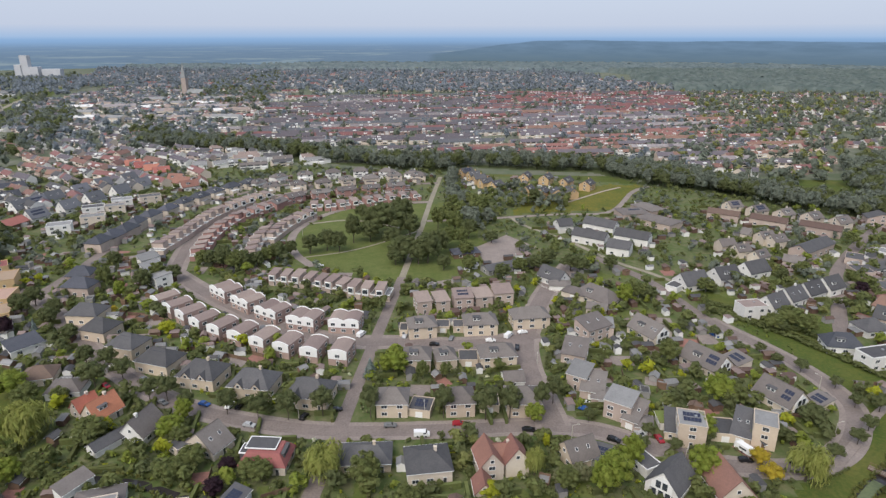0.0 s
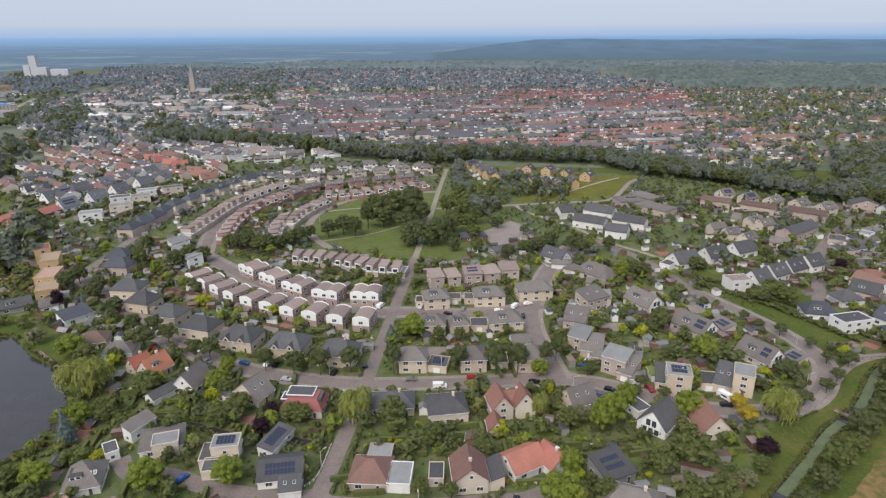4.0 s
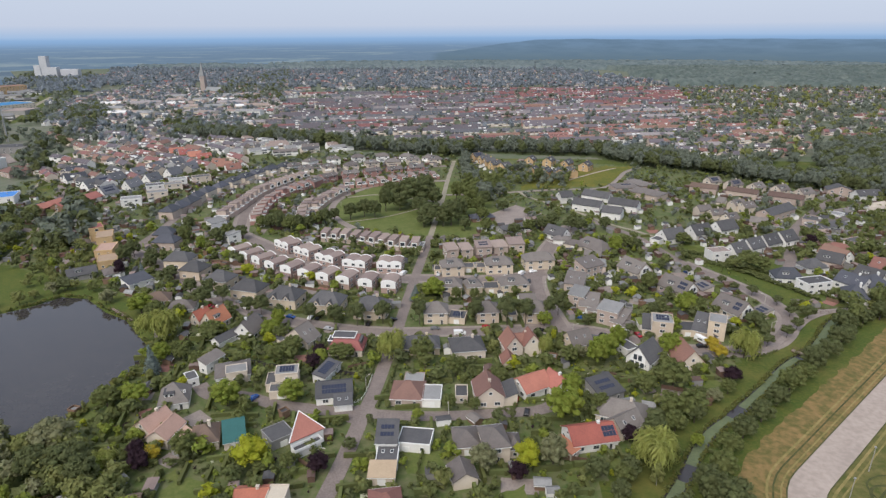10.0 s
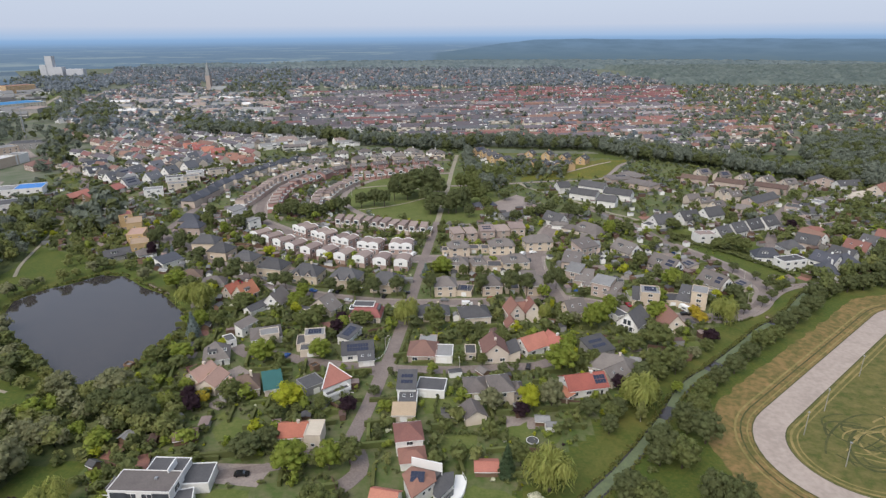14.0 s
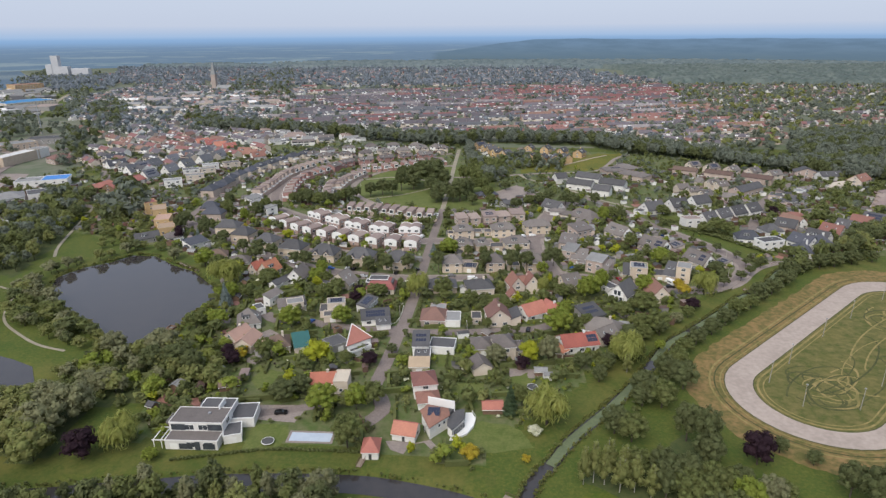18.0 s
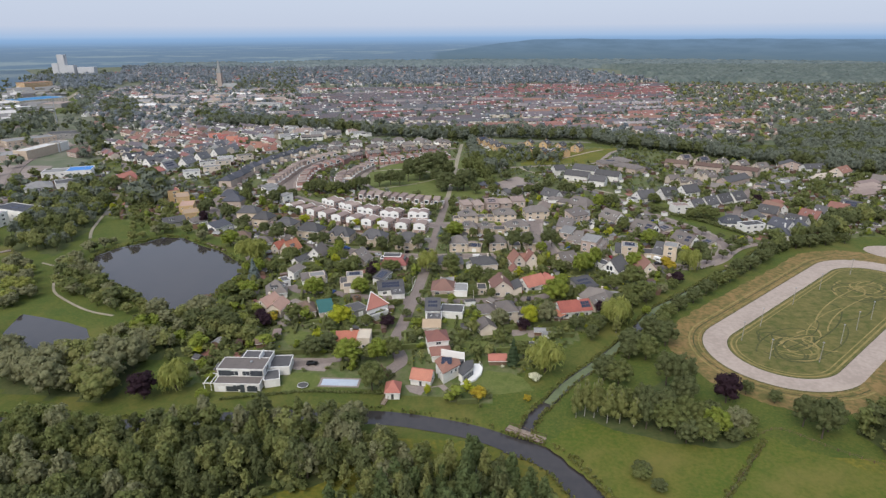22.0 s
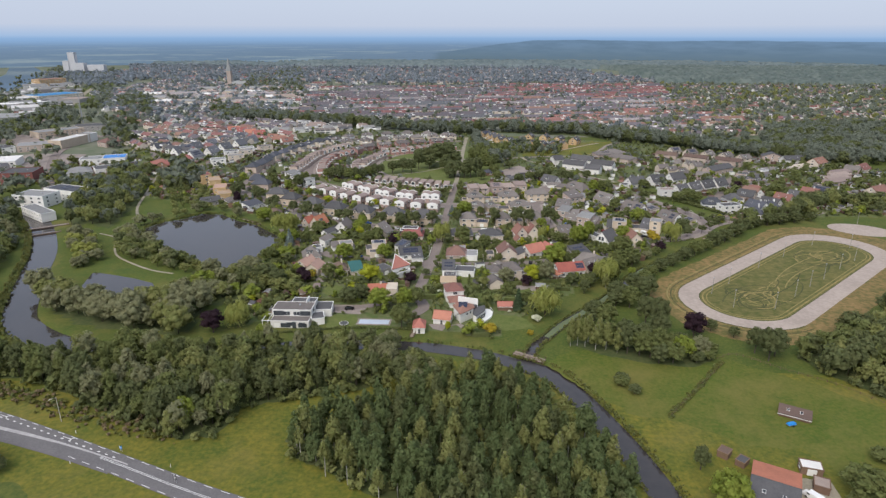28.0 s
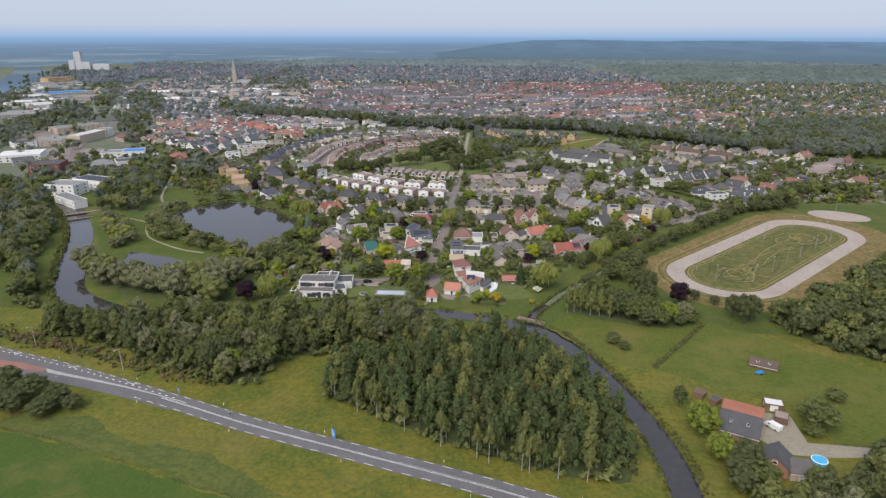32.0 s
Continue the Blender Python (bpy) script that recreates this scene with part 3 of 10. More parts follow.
street("path_diagonal", [(102, 298), (86, 318), (70, 335), (47, 371), (23, 399), (14, 419)], 3.0, "path_clay", "narrow footpath beside hedges", "path")
street("path_school", [(-44, 405), (-15, 410), (14, 419), (47, 429), (86, 439), (115, 501), (134, 523)], 4.0, "paving", "paved path across the school meadow", "path")
street("path_white", [(56, 461), (76, 484), (92, 502), (108, 517)], 2.0, "track_sand", "pale gravel footpath", "path")
street("path_dyke", [(104, 160), (113, 169), (124, 180), (135, 192), (150, 201), (168, 206)], 3.0, "paving", "paved footpath along the ditch", "path")
street("path_park", [(-107, 326), (-88, 336), (-74, 348), (-60, 365), (-47, 382)], 1.2, "path_clay", "clay footpath through the park lawn", "path")
street("path_park_north", [(-122, 392), (-100, 402), (-80, 398), (-62, 388), (-47, 384)], 2.2, "path_clay", "clay footpath through the park lawn", "path")
street("path_west", [(-342, 382), (-310, 300), (-289, 246), (-273, 205), (-262, 185)], 1.8, "path_clay", "worn field path near the lake", "path")
street("path_lakeside", [(-182, 79), (-196, 83), (-212, 92), (-228, 104), (-240, 122), (-246, 134), (-262, 142)], 1.2, "path_clay", "narrow path round the pond", "path")
plate("pavement_court", [(-14, 345), (10, 378), (28, 356), (2, 322)], 0.045, "paving", "paved court beside the low pavilion", "pavement")
plate("pavement_villa", [(-92, 39), (-74, 38), (-72, 48), (-92, 47)], 0.05, "paving", "paved forecourt of the white villa", "pavement")
plate("road_surface_turn", oval((-50, 105), 6.5, 5.5, 0), 0.046, "street_brick", BRICK, "road")
plate("road_surface_junction", oval((22, 175), 10, 7, 10), 0.047, "street_brick", BRICK, "road")

# the main road across the foreground
MAIN = [(-330, -8), (-250, -29), (-209, -41), (-174, -51), (-127, -67), (-93, -79), (-56, -90), (-13, -103), (40, -122), (90, -142)]
street("road_main", MAIN, 7.6, "asphalt", "grey asphalt main road with white edge dashes", z=0.14)

street("road_main_far", [(-331, -7.7), (-400, 10), (-500, 35), (-900, 120)], 7.6, "asphalt", "grey asphalt main road going on westward", z=0.14)
street("road_main_on", [(91, -142.4), (160, -171), (260, -215), (600, -360)], 7.6, "asphalt", "grey asphalt main road going on eastward", z=0.14)

# the riding track
def ring(name, outer, inner, z, material, label, category):
    n = len(outer)
    V = [(*p, z) for p in outer] + [(*p, z) for p in inner]
    F = [(k, (k + 1) % n, n + (k + 1) % n, n + k) for k in range(n)]
    take(outer, 1), take(inner, 4)
    ob = new(name, mesh_of(name, V, F, [material]))
    if ob.data.polygons[0].normal.z < 0:
        ob.data.flip_normals()
    return tagged(ob, label, category, kind="structure")


ring("track_surface", stadium(90, 263, 26.7, 29), stadium(99, 250, 27.2, 20.3), 0.12, "track_sand", "pale sandy oval riding track", "track")
plate("arena_surface", oval((222, 188), 19, 13, -20), 0.1, "track_sand", "pale sandy riding arena", "arena")

# ---- houses ----
def window_mesh(w, h):
    """A framed window, 0 at its bottom middle, facing -y."""
    def make():
        def rect(i, y):
            return [(-w / 2 + i, y, i), (w / 2 - i, y, i), (w / 2 - i, y, h - i), (-w / 2 + i, y, h - i)]
        P = rect(-0.04, 0.02) + rect(-0.04, -0.08) + rect(0.09, -0.08) + rect(0.09, -0.02)
        if w > 1.3:
            P += [(-0.04, -0.02, 0.09), (0.04, -0.02, 0.09), (0.04, -0.02, h - 0.09), (-0.04, -0.02, h - 0.09)]
        F = [(k + a, k + (a + 1) % 4, k + 4 + (a + 1) % 4, k + 4 + a) for k in (0, 4, 8) for a in range(4)]
        M = [0] * 12
        F, M = (F + [(12, 16, 19, 15), (17, 13, 14, 18), (16, 17, 18, 19)], M + [1, 1, 0]) if w > 1.3 else (F + [(12, 13, 14, 15)], M + [1])
        return mesh_of("window", P, F, ["trim_white", "glass"], M)
    return shared(("window", w, h), make)


def door_mesh():
    def make():
        b = Build()
        b.box(-0.55, -0.05, 0, 0.55, 0.02, 2.3), b.box(-0.45, -0.07, 0.05, 0.45, -0.05, 2.1, 1), b.box(-0.2, -0.075, 1.2, 0.2, -0.07, 1.9, 2)
        return b.mesh("door", "trim_white", "trim_dark", "glass")
    return shared("door", make)


def garage_mesh():
    def make():
        b = Build()
        for k in range(5):
            b.box(-1.2, -0.05, 0.44 * k, 1.2, 0.02, 0.44 * k + 0.42)
        return b.mesh("garage_door", "trim_white")
    return shared("garage", make)


def panel_mesh():
    def make():
        b = Build().box(-0.5, -0.82, 0, 0.5, 0.82, 0.04)
        b.box(-0.47, -0.79, 0.04, 0.47, 0.79, 0.045, 1)
        return b.mesh("solar_panel", "trim_dark", "solar")
    return shared("panel", make)


def skylight_mesh():
    def make():
        b = Build().box(-0.45, -0.6, -0.05, 0.45, 0.6, 0.08)
        b.box(-0.37, -0.52, 0.08, 0.37, 0.52, 0.09, 1)
        return b.mesh("skylight", "trim_white", "glass")
    return shared("skylight", make)


def gable_solid(w, d, eave, rise, hip=0.0):
    """Walls up to the roof, with pointed ends unless the roof is hipped."""
    b = Build()
    x, y = w / 2, d / 2
    P = [(-x, -y, -0.2), (x, -y, -0.2), (x, y, -0.2), (-x, y, -0.2), (-x, -y, eave), (x, -y, eave), (x, y, eave), (-x, y, eave)]
    F = [(0, 1, 5, 4), (2, 3, 7, 6), (1, 2, 6, 5), (3, 0, 4, 7), (4, 5, 6, 7)]
    if not hip:
        P += [(-x, 0, eave + rise), (x, 0, eave + rise)]
        F = [(0, 1, 5, 4), (2, 3, 7, 6), (1, 2, 6, 9, 5), (3, 0, 4, 8, 7)]
    return b.poly(P, F)


def slope_matrix(x, y, z, tilt, side):
    """On the roof plane that falls towards side (-1: -y, 1: +y)."""
    return Matrix.Translation((x, y, z)) @ Euler((tilt * -side, 0, 0)).to_matrix().to_4x4()


def volume(h, w, d, eave, rise, kind, wall, roof, flags, m, main, near, y0=0.0):
    """One block of a house under h, at m: walls, roof, windows and what sits on the roof."""
    W, R = "wall_" + wall, "roof_" + roof
    x, y, o, t = w / 2, d / 2, 0.45, 0.22
    top = eave
    b = Build()
    tilt = math.atan2(rise, y) if kind in ("gable", "hip") else 0
    if kind in ("gable", "hip"):
        if kind == "gable":
            walls = gable_solid(w, d, eave, rise)
            zo, e = eave - o * rise / y, 0.35
            prof = [(-y - o, zo + t), (0, eave + rise + t), (y + o, zo + t), (y + o, zo), (0, eave + rise), (-y - o, zo)]
            P = [(q, py, pz) for q in (-x - e, x + e) for py, pz in prof]
            F = [(k, 6 + k, 6 + (k + 1) % 6, (k + 1) % 6) for k in range(6)] + [(0, 1, 4, 5), (1, 2, 3, 4), (11, 10, 7, 6), (10, 9, 8, 7)]
            b.poly(P, F)
            if "two" in flags:
                b.M[1] = 1
            if near and y0 < 215:
                part("ridge_cap", Build().box(-x - e, -0.15, eave + rise + t - 0.08, x + e, 0.15, eave + rise + t + 0.1, 0, 0.08).mesh("ridge_cap", R), h, m)
        else:
            walls = gable_solid(w, d, eave, rise, 1)
            r = max(0.0, x - y * 0.8)
            A = [(-x - o, -y - o, eave), (x + o, -y - o, eave), (x + o, y + o, eave), (-x - o, y + o, eave)]
            top_z = eave + rise
            ra, rb = (-r - 0.02, 0, top_z), (r + 0.02, 0, top_z)
            low_ring = [(p[0], p[1], eave - 0.2) for p in A]
            b.poly(A + [ra, rb] + low_ring, [(0, 1, 5, 4), (1, 2, 5), (2, 3, 4, 5), (3, 0, 4), (0, 6, 7, 1), (1, 7, 8, 2), (2, 8, 9, 3), (3, 9, 6, 0), (9, 8, 7, 6)])
            if near and r > 0.3 and y0 < 215:
                part("ridge_cap", Build().box(-r - 0.1, -0.15, top_z - 0.08, r + 0.1, 0.15, top_z + 0.1, 0, 0.06).mesh("ridge_cap", R), h, m)
    elif kind == "mono":
        walls = Build()
        P = [(-x, -y, -0.2), (x, -y, -0.2), (x, y, -0.2), (-x, y, -0.2), (-x, -y, eave), (x, -y, eave), (x, y, eave + rise), (-x, y, eave + rise)]
        walls.poly(P, [(0, 1, 5, 4), (2, 3, 7, 6), (1, 2, 6, 5), (3, 0, 4, 7)])
        k = o * rise / d
        b.slab([(-x - 0.3, -y - o, eave - k + t), (x + 0.3, -y - o, eave - k + t), (x + 0.3, y + 0.25, eave + rise + t), (-x - 0.3, y + 0.25, eave + rise + t)], t)
        tilt = math.atan2(rise, d)
    elif kind == "step":
        # a low full-width storey and a narrower upper one with a shallow roof
        walls = Build().box(-x, -y, -0.2, x, y, 3.0).box(-x, -y + 0.02, 3.0, -x + 0.62 * w, y - 1.8, eave)
        b.slab([(-x - 0.2, -y - 0.25, eave + 0.15), (-x + 0.62 * w + 0.2, -y - 0.25, eave + 0.15), (-x + 0.62 * w + 0.2, y - 1.5, eave + 0.2 + rise), (-x - 0.2, y - 1.5, eave + 0.2 + rise)], 0.2)
        part("terrace_roof", Build().box(-x + 0.62 * w + 0.02, -y + 0.3, 3.0, x - 0.2, y - 0.3, 3.08).mesh("terrace_roof", "roof_flat"), h, m, "light grey roof terrace")
        part("parapet", Build().rim(-x + 0.62 * w + 0.02, -y - 0.08, x + 0.08, y + 0.08, 0.22, 2.9, 3.5).mesh("parapet", "trim_white"), h, m, "white parapet edge")
        part("bay", Build().box(-x + 0.1 * w, -y - 0.7, 2.7, -x + 0.52 * w, -y + 0.05, eave - 0.3).box(-x + 0.14 * w, -y - 0.73, 3.6, -x + 0.48 * w, -y - 0.69, eave - 0.7, 1).mesh("bay", "trim_white", "glass"), h, m, "white bay window box")
    elif kind == "corner":
        # a three-cornered roof that rises to a point at the back
        walls = Build()
        c = (x * 0.16, y)
        walls.poly([(-x, -y, -0.2), (x, -y, -0.2), (*c, -0.2), (-x, -y, eave), (x, -y, eave), (*c, eave + rise)], [(0, 1, 4, 3), (1, 2, 5, 4), (2, 0, 3, 5)])
        b.slab([(-x - 0.5, -y - 0.3, eave + 0.2), (x + 0.5, -y - 0.3, eave + 0.2), (c[0], c[1] + 0.5, eave + rise + 0.4)], 0.3)
        part("verge_board", Build().tube((-x - 0.5, -y - 0.3, eave + 0.22), (c[0], c[1] + 0.5, eave + rise + 0.42), 0.2, 0.2, 4).mesh("verge_board", "trim_white"), h, m)
        part("verge_board", Build().tube((x + 0.5, -y - 0.3, eave + 0.22), (c[0], c[1] + 0.5, eave + rise + 0.42), 0.2, 0.2, 4).mesh("verge_board", "trim_white"), h, m)
        part("balcony", Build().rim(-x, -y - 3, x * 0.7, -y, 0.2, 2.6, 3.6).mesh("balcony", "trim_white"), h, m)
        part("balcony_floor", Build().box(-x + 0.2, -y - 2.8, 2.6, x * 0.7 - 0.2, -y, 2.8).mesh("balcony_floor", "roof_dgrey"), h, m)
        part("porch_wall", Build().box(-x + 0.4, -y - 2.6, -0.2, x * 0.6, -y, 2.6).mesh("porch_wall", W), h, m)
    elif kind == "mansard":
        walls = gable_solid(w, d, eave, 0.1, 1)
        A = [(-x - o, -y - o, eave), (x + o, -y - o, eave), (x + o, y + o, eave), (-x - o, y + o, eave)]
        i = 1.9
        C = [(-x + i, -y + i, eave + rise), (x - i, -y + i, eave + rise), (x - i, y - i, eave + rise), (-x + i, y - i, eave + rise)]
        b.poly(A + C, [(0, 1, 5, 4), (1, 2, 6, 5), (2, 3, 7, 6), (3, 0, 4, 7), (4, 5, 6, 7), (3, 2, 1, 0)])
        deck = Build()
        deck.box(-x + 1.2, -y + 3.4, eave + rise - 1.2, x - 3.5, y - 1.2, eave + rise + 0.5)
        deck.box(x - 4.5, -y + 2.4, eave + 0.5, x - 0.6, y - 2.2, eave + rise - 0.3)
        deck.box(-x - 0.3, -y + 2.2, eave + 0.5, -x + 3.4, y - 3.4, eave + rise - 0.4)
        part("flat_deck", deck.mesh("flat_deck", "roof_dgrey"), h, m, "dark flat roof boxes with white edges")
        for bx in ((-x + 1.0, -y + 3.2, x - 3.3, y - 1.0, eave + rise + 0.5), (-x - 0.5, -y + 2.0, -x + 3.6, y - 3.2, eave + rise - 0.4)):
            p = Build()
            p.rim(bx[0], bx[1], bx[2], bx[3], 0.28, bx[4] - 0.2, bx[4] + 0.12)
            part("parapet", p.mesh("parapet", "trim_white"), h, m, "white parapet edge")
    elif kind in ("barrel", "barrel2"):
        walls = gable_solid(w, d, eave, 0.1, 1)
        bays = 2 if kind == "barrel2" else 1
        for q in range(bays):
            x0, x1 = -x + w * q / bays, -x + w * (q + 1) / bays
            arc = [(x0 + (x1 - x0) * k / 8, eave + 0.15 + rise * math.sin(math.pi * k / 8)) for k in range(9)]
            v = Build()
            prof = arc + [(px, pz - 0.2) for px, pz in arc[::-1]]
            n = len(prof)
            v.poly([(px, q, pz) for q in (-y + 0.4, y - 0.3) for px, pz in prof], [(k, (k + 1) % n, n + (k + 1) % n, n + k) for k in range(n)] + [tuple(range(n))[::-1], tuple(range(n, 2 * n))])
            part("vault", v.mesh("vault", R), h, m)
            for ya, yb, nm in ((-y - 0.08, -y + 0.42, "front"), (y - 0.32, y + 0.08, "back")):
                g = Build()
                pts = [(x0 + 0.02, ya, 2.9)] + [(min(max(px, x0 + 0.02), x1 - 0.02), ya, pz + 0.3) for px, pz in arc] + [(x1 - 0.02, ya, 2.9)]
                n = len(pts)
                g.poly(pts + [(px, yb, pz) for px, _, pz in pts], [tuple(range(n))[::-1], tuple(range(n, 2 * n))] + [(k, (k + 1) % n, n + (k + 1) % n, n + k) for k in range(n)])
                part("gable_shield", g.mesh("gable_shield", "trim_white"), h, m, "white rounded gable shield")
    else:
        walls = gable_solid(w, d, eave, 0.1, 1)
        b.box(-x + 0.115, -y + 0.115, eave - 0.05, x - 0.115, y - 0.115, eave + 0.06)
        rim = Build()
        c = "trim_white" if roof in ("white", "dgrey", "flat") and wall == "white" else W
        z0, z1 = eave - 0.12, eave + rise
        rim.rim(-x - 0.12, -y - 0.12, x + 0.12, y + 0.12, 0.24, z0, z1)
        part("parapet", rim.mesh("parapet", c), h, m)
        if main and w > 8:
            part("roof_vent", shared("vent", lambda: Build().box(-0.4, -0.4, 0, 0.4, 0.4, 0.5).mesh("roof_vent", "metal")), h, m @ Matrix.Translation((x * 0.3, y * 0.2, eave + 0.06)))
    part("wall", walls.mesh("wall", W), h, m)
    if b.V:
        part("roof", b.mesh("roof", R, *(["roof_orange"] if "two" in flags else [])), h, m)
    if kind in ("gable", "hip", "mono") and near and y0 < 215:
        for s in (-1, 1) if kind != "mono" else (-1,):
            zz = eave - (o * rise / y if kind == "gable" else 0) - 0.02
            g = Build().box(-x - 0.3, s * (y + o) - 0.1, zz - 0.14, x + 0.3, s * (y + o) + 0.1, zz)
            part("gutter", g.mesh("gutter", "trim_white" if wall != "grey" else "trim_dark"), h, m)
    if "ext" in flags:
        e = Build().box(-x * 0.8, -y - 3.2, -0.2, x * 0.1, -y, 2.8).box(-x * 0.8 - 0.15, -y - 3.35, 2.8, x * 0.1 + 0.15, -y, 3.0, 1)
        part("extension", e.mesh("extension", W, ["roof_dgrey", "roof_flat", "trim_white"][int(abs(h.location.x * 7)) % 3]), h, m, "low flat-roofed extension")
    # openings
    floors = max(1, int(round((eave - 0.4) / 2.8)))
    ww = (2.0, 1.4) if main else (1.2, 1.2)
    if "glaz" in flags:
        ww = (2.9, 1.9)
    heading = h.rotation_euler.z + (m.to_euler().z if not main else 0.0)
    for s, length, turn in ((y, w, 0), (y, w, 180), (x, d, 90), (x, d, -90)) if kind != "corner" else ((y, w * 0.8, 0),):
        n = max(1, int((length - 1.0) / (3.9 if near else 5.6)))
        if y0 > 120 and -math.cos(heading + radians(turn)) > (0.2 if y0 < 250 else -0.3):
            continue
        for fl in range(floors):
            z = 0.9 + fl * 2.75
            if z + 1.4 > eave:
                continue
            for k in range(n):
                px = (k + 0.5) / n * length - length / 2
                mm = m @ Euler((0, 0, radians(turn))).to_matrix().to_4x4()
                if kind == "step" and fl and (turn or px > -x + 0.62 * w - 0.9):
                    continue
                if fl == 0 and turn == 0 and k == n - 1 and main:
                    part("door", door_mesh(), h, mm @ Matrix.Translation((px, -s, 0)))
                    continue
                if not main and turn == 0 and k == 0 and w > 5 and eave < 3.6:
                    part("garage_door", garage_mesh(), h, mm @ Matrix.Translation((px, -s, 0)))
                    continue
                if (not main and turn in (180, 90)) or (not near and turn == 180) or (y0 > 330 and turn == 90):
                    continue
                proud = 0.09 if kind in ("barrel", "barrel2") and fl and turn in (0, 180) else 0.0
                part("window", window_mesh(*ww), h, mm @ Matrix.Translation((px, -s - proud, z)))
        if kind == "gable" and turn in (90, -90) and rise > 2.6:
            mm = m @ Euler((0, 0, radians(turn))).to_matrix().to_4x4()
            part("window", window_mesh(1.2, 1.2), h, mm @ Matrix.Translation((0, -s, eave + rise * 0.18)))
    if "gend" in flags:
        for k, hh in ((1, 0.62), (-1, 0.62)):
            p = [(k * (x + 0.40), -y * 0.62, 0.4), (k * (x + 0.40), y * 0.62, 0.4), (k * (x + 0.40), y * 0.62, eave + rise * 0.22), (k * (x + 0.40), 0, eave + rise * 0.8), (k * (x + 0.40), -y * 0.62, eave + rise * 0.22)]
            if k < 0:
                p = p[::-1]
            g = Build().poly(p + [(q[0] - k * 0.42, q[1], q[2]) for q in p], [(0, 1, 2, 3, 4)] + [(i, 5 + i, 5 + (i + 1) % 5, (i + 1) % 5) for i in range(5)])
            part("glazed_gable", g.mesh("glazed_gable", "trim_white"), h, m, "white framed glazed gable end")
            for py, z0, z1 in ((-y * 0.42, 0.6, 2.5), (0, 0.6, 2.5), (y * 0.42, 0.6, 2.5), (-y * 0.2, 3.2, eave + rise * 0.42), (y * 0.2, 3.2, eave + rise * 0.42)):
                part("pane", Build().box(k * (x + 0.42) - 0.02, py - y * 0.15, z0, k * (x + 0.42) + 0.02, py + y * 0.15, z1).mesh("pane", "glass"), h, m)
    if "gablet" in flags:
        for px in (-x * 0.42, x * 0.42):
            q = 2.0
            g = Build().poly([(px - q, -y - 0.5, eave - 0.3), (px + q, -y - 0.5, eave - 0.3), (px, -y - 0.5, eave + 2.1), (px - q, -y * 0.2, eave - 0.3), (px + q, -y * 0.2, eave - 0.3), (px, -y * 0.2, eave + 2.1)], [(0, 1, 2), (4, 3, 5), (0, 2, 5, 3), (2, 1, 4, 5)])
            gp = part("gablet", g.mesh("gablet", W), h, m, "small front gable")
            part("gablet_roof", Build().poly([(px - q - 0.3, -y - 0.8, eave - 0.35), (px, -y - 0.8, eave + 2.35), (px, y * 0.1, eave + 2.35), (px - q - 0.3, y * 0.1, eave - 0.35), (px + q + 0.3, -y - 0.8, eave - 0.35), (px + q + 0.3, y * 0.1, eave - 0.35)], [(0, 1, 2, 3), (1, 4, 5, 2)]).mesh("gablet_roof", R), gp)
            part("window", window_mesh(1.2, 1.2), gp, Matrix.Translation((px, -y - 0.5, eave - 0.1)))
    # on the roof
    if "chim" in flags:
        c = Build().box(-0.42, -0.42, -2.0, 0.42, 0.42, 0.9)
        c.box(-0.5, -0.5, 0.9, 0.5, 0.5, 1.0), c.tube((0, 0, 1.0), (0, 0, 1.35), 0.13, 0.12, 6)
        part("chimney", c.mesh("chimney", W), h, m @ Matrix.Translation((x * 0.35, 0.1, eave + rise)), "square chimney with a clay pot")
    if kind in ("gable", "hip", "mono", "flat"):
        def on_roof(px, f):
            """A place on the plane towards -y, f from the eave to the ridge."""
            if kind == "mono":
                return m @ slope_matrix(px, -y + d * f, eave + rise * f + t + 0.02, tilt, -1)
            if kind == "flat":
                return m @ Matrix.Translation((px, -y + d * f, eave + 0.35)) @ Euler((0.25, 0, 0)).to_matrix().to_4x4()
            return m @ slope_matrix(px, -y * (1 - f), eave + rise * f + (t if kind == "gable" else 0.02), tilt, -1)
        if "solar" in flags:
            tight, end = "dormer" in flags, "end" in flags
            rows, cols = (2, max(2, int((w * (0.3 if tight or end else 0.45 if kind == "hip" else 0.7)) / 1.06)))
            for i in range(rows):
                for j in range(min(cols, 8)):
                    part("solar_panel", panel_mesh(), h, on_roof((j - (min(cols, 8) - 1) / 2) * 1.05 + (w * 0.27 if tight else w * 0.34 if end else 0), 0.36 + 0.3 * i), "")
        if "sky" in flags and "solar" not in flags:
            for px in (-w * 0.22, w * 0.2) if "dormer" not in flags else (w * 0.24, w * 0.38):
                part("skylight", skylight_mesh(), h, on_roof(px, 0.5))
        if "dormer" in flags:
            dz = eave + rise * 0.30
            c = Build().box(-1.5, -y * 0.68, dz - 0.4, 1.5, 0.0, dz + 1.45)
            c.box(-1.75, -y * 0.68 - 0.3, dz + 1.45, 1.75, 0.1, dz + 1.65, 1)
            dm = part("dormer", c.mesh("dormer", "trim_white", "roof_dgrey"), h, m @ Matrix.Translation((-x * 0.25, 0, 0)), "white boxed dormer")
            for px in (-0.75, 0.75):
                part("window", window_mesh(1.2, 1.0), dm, Matrix.Translation((px, -y * 0.68, dz + 0.25)))


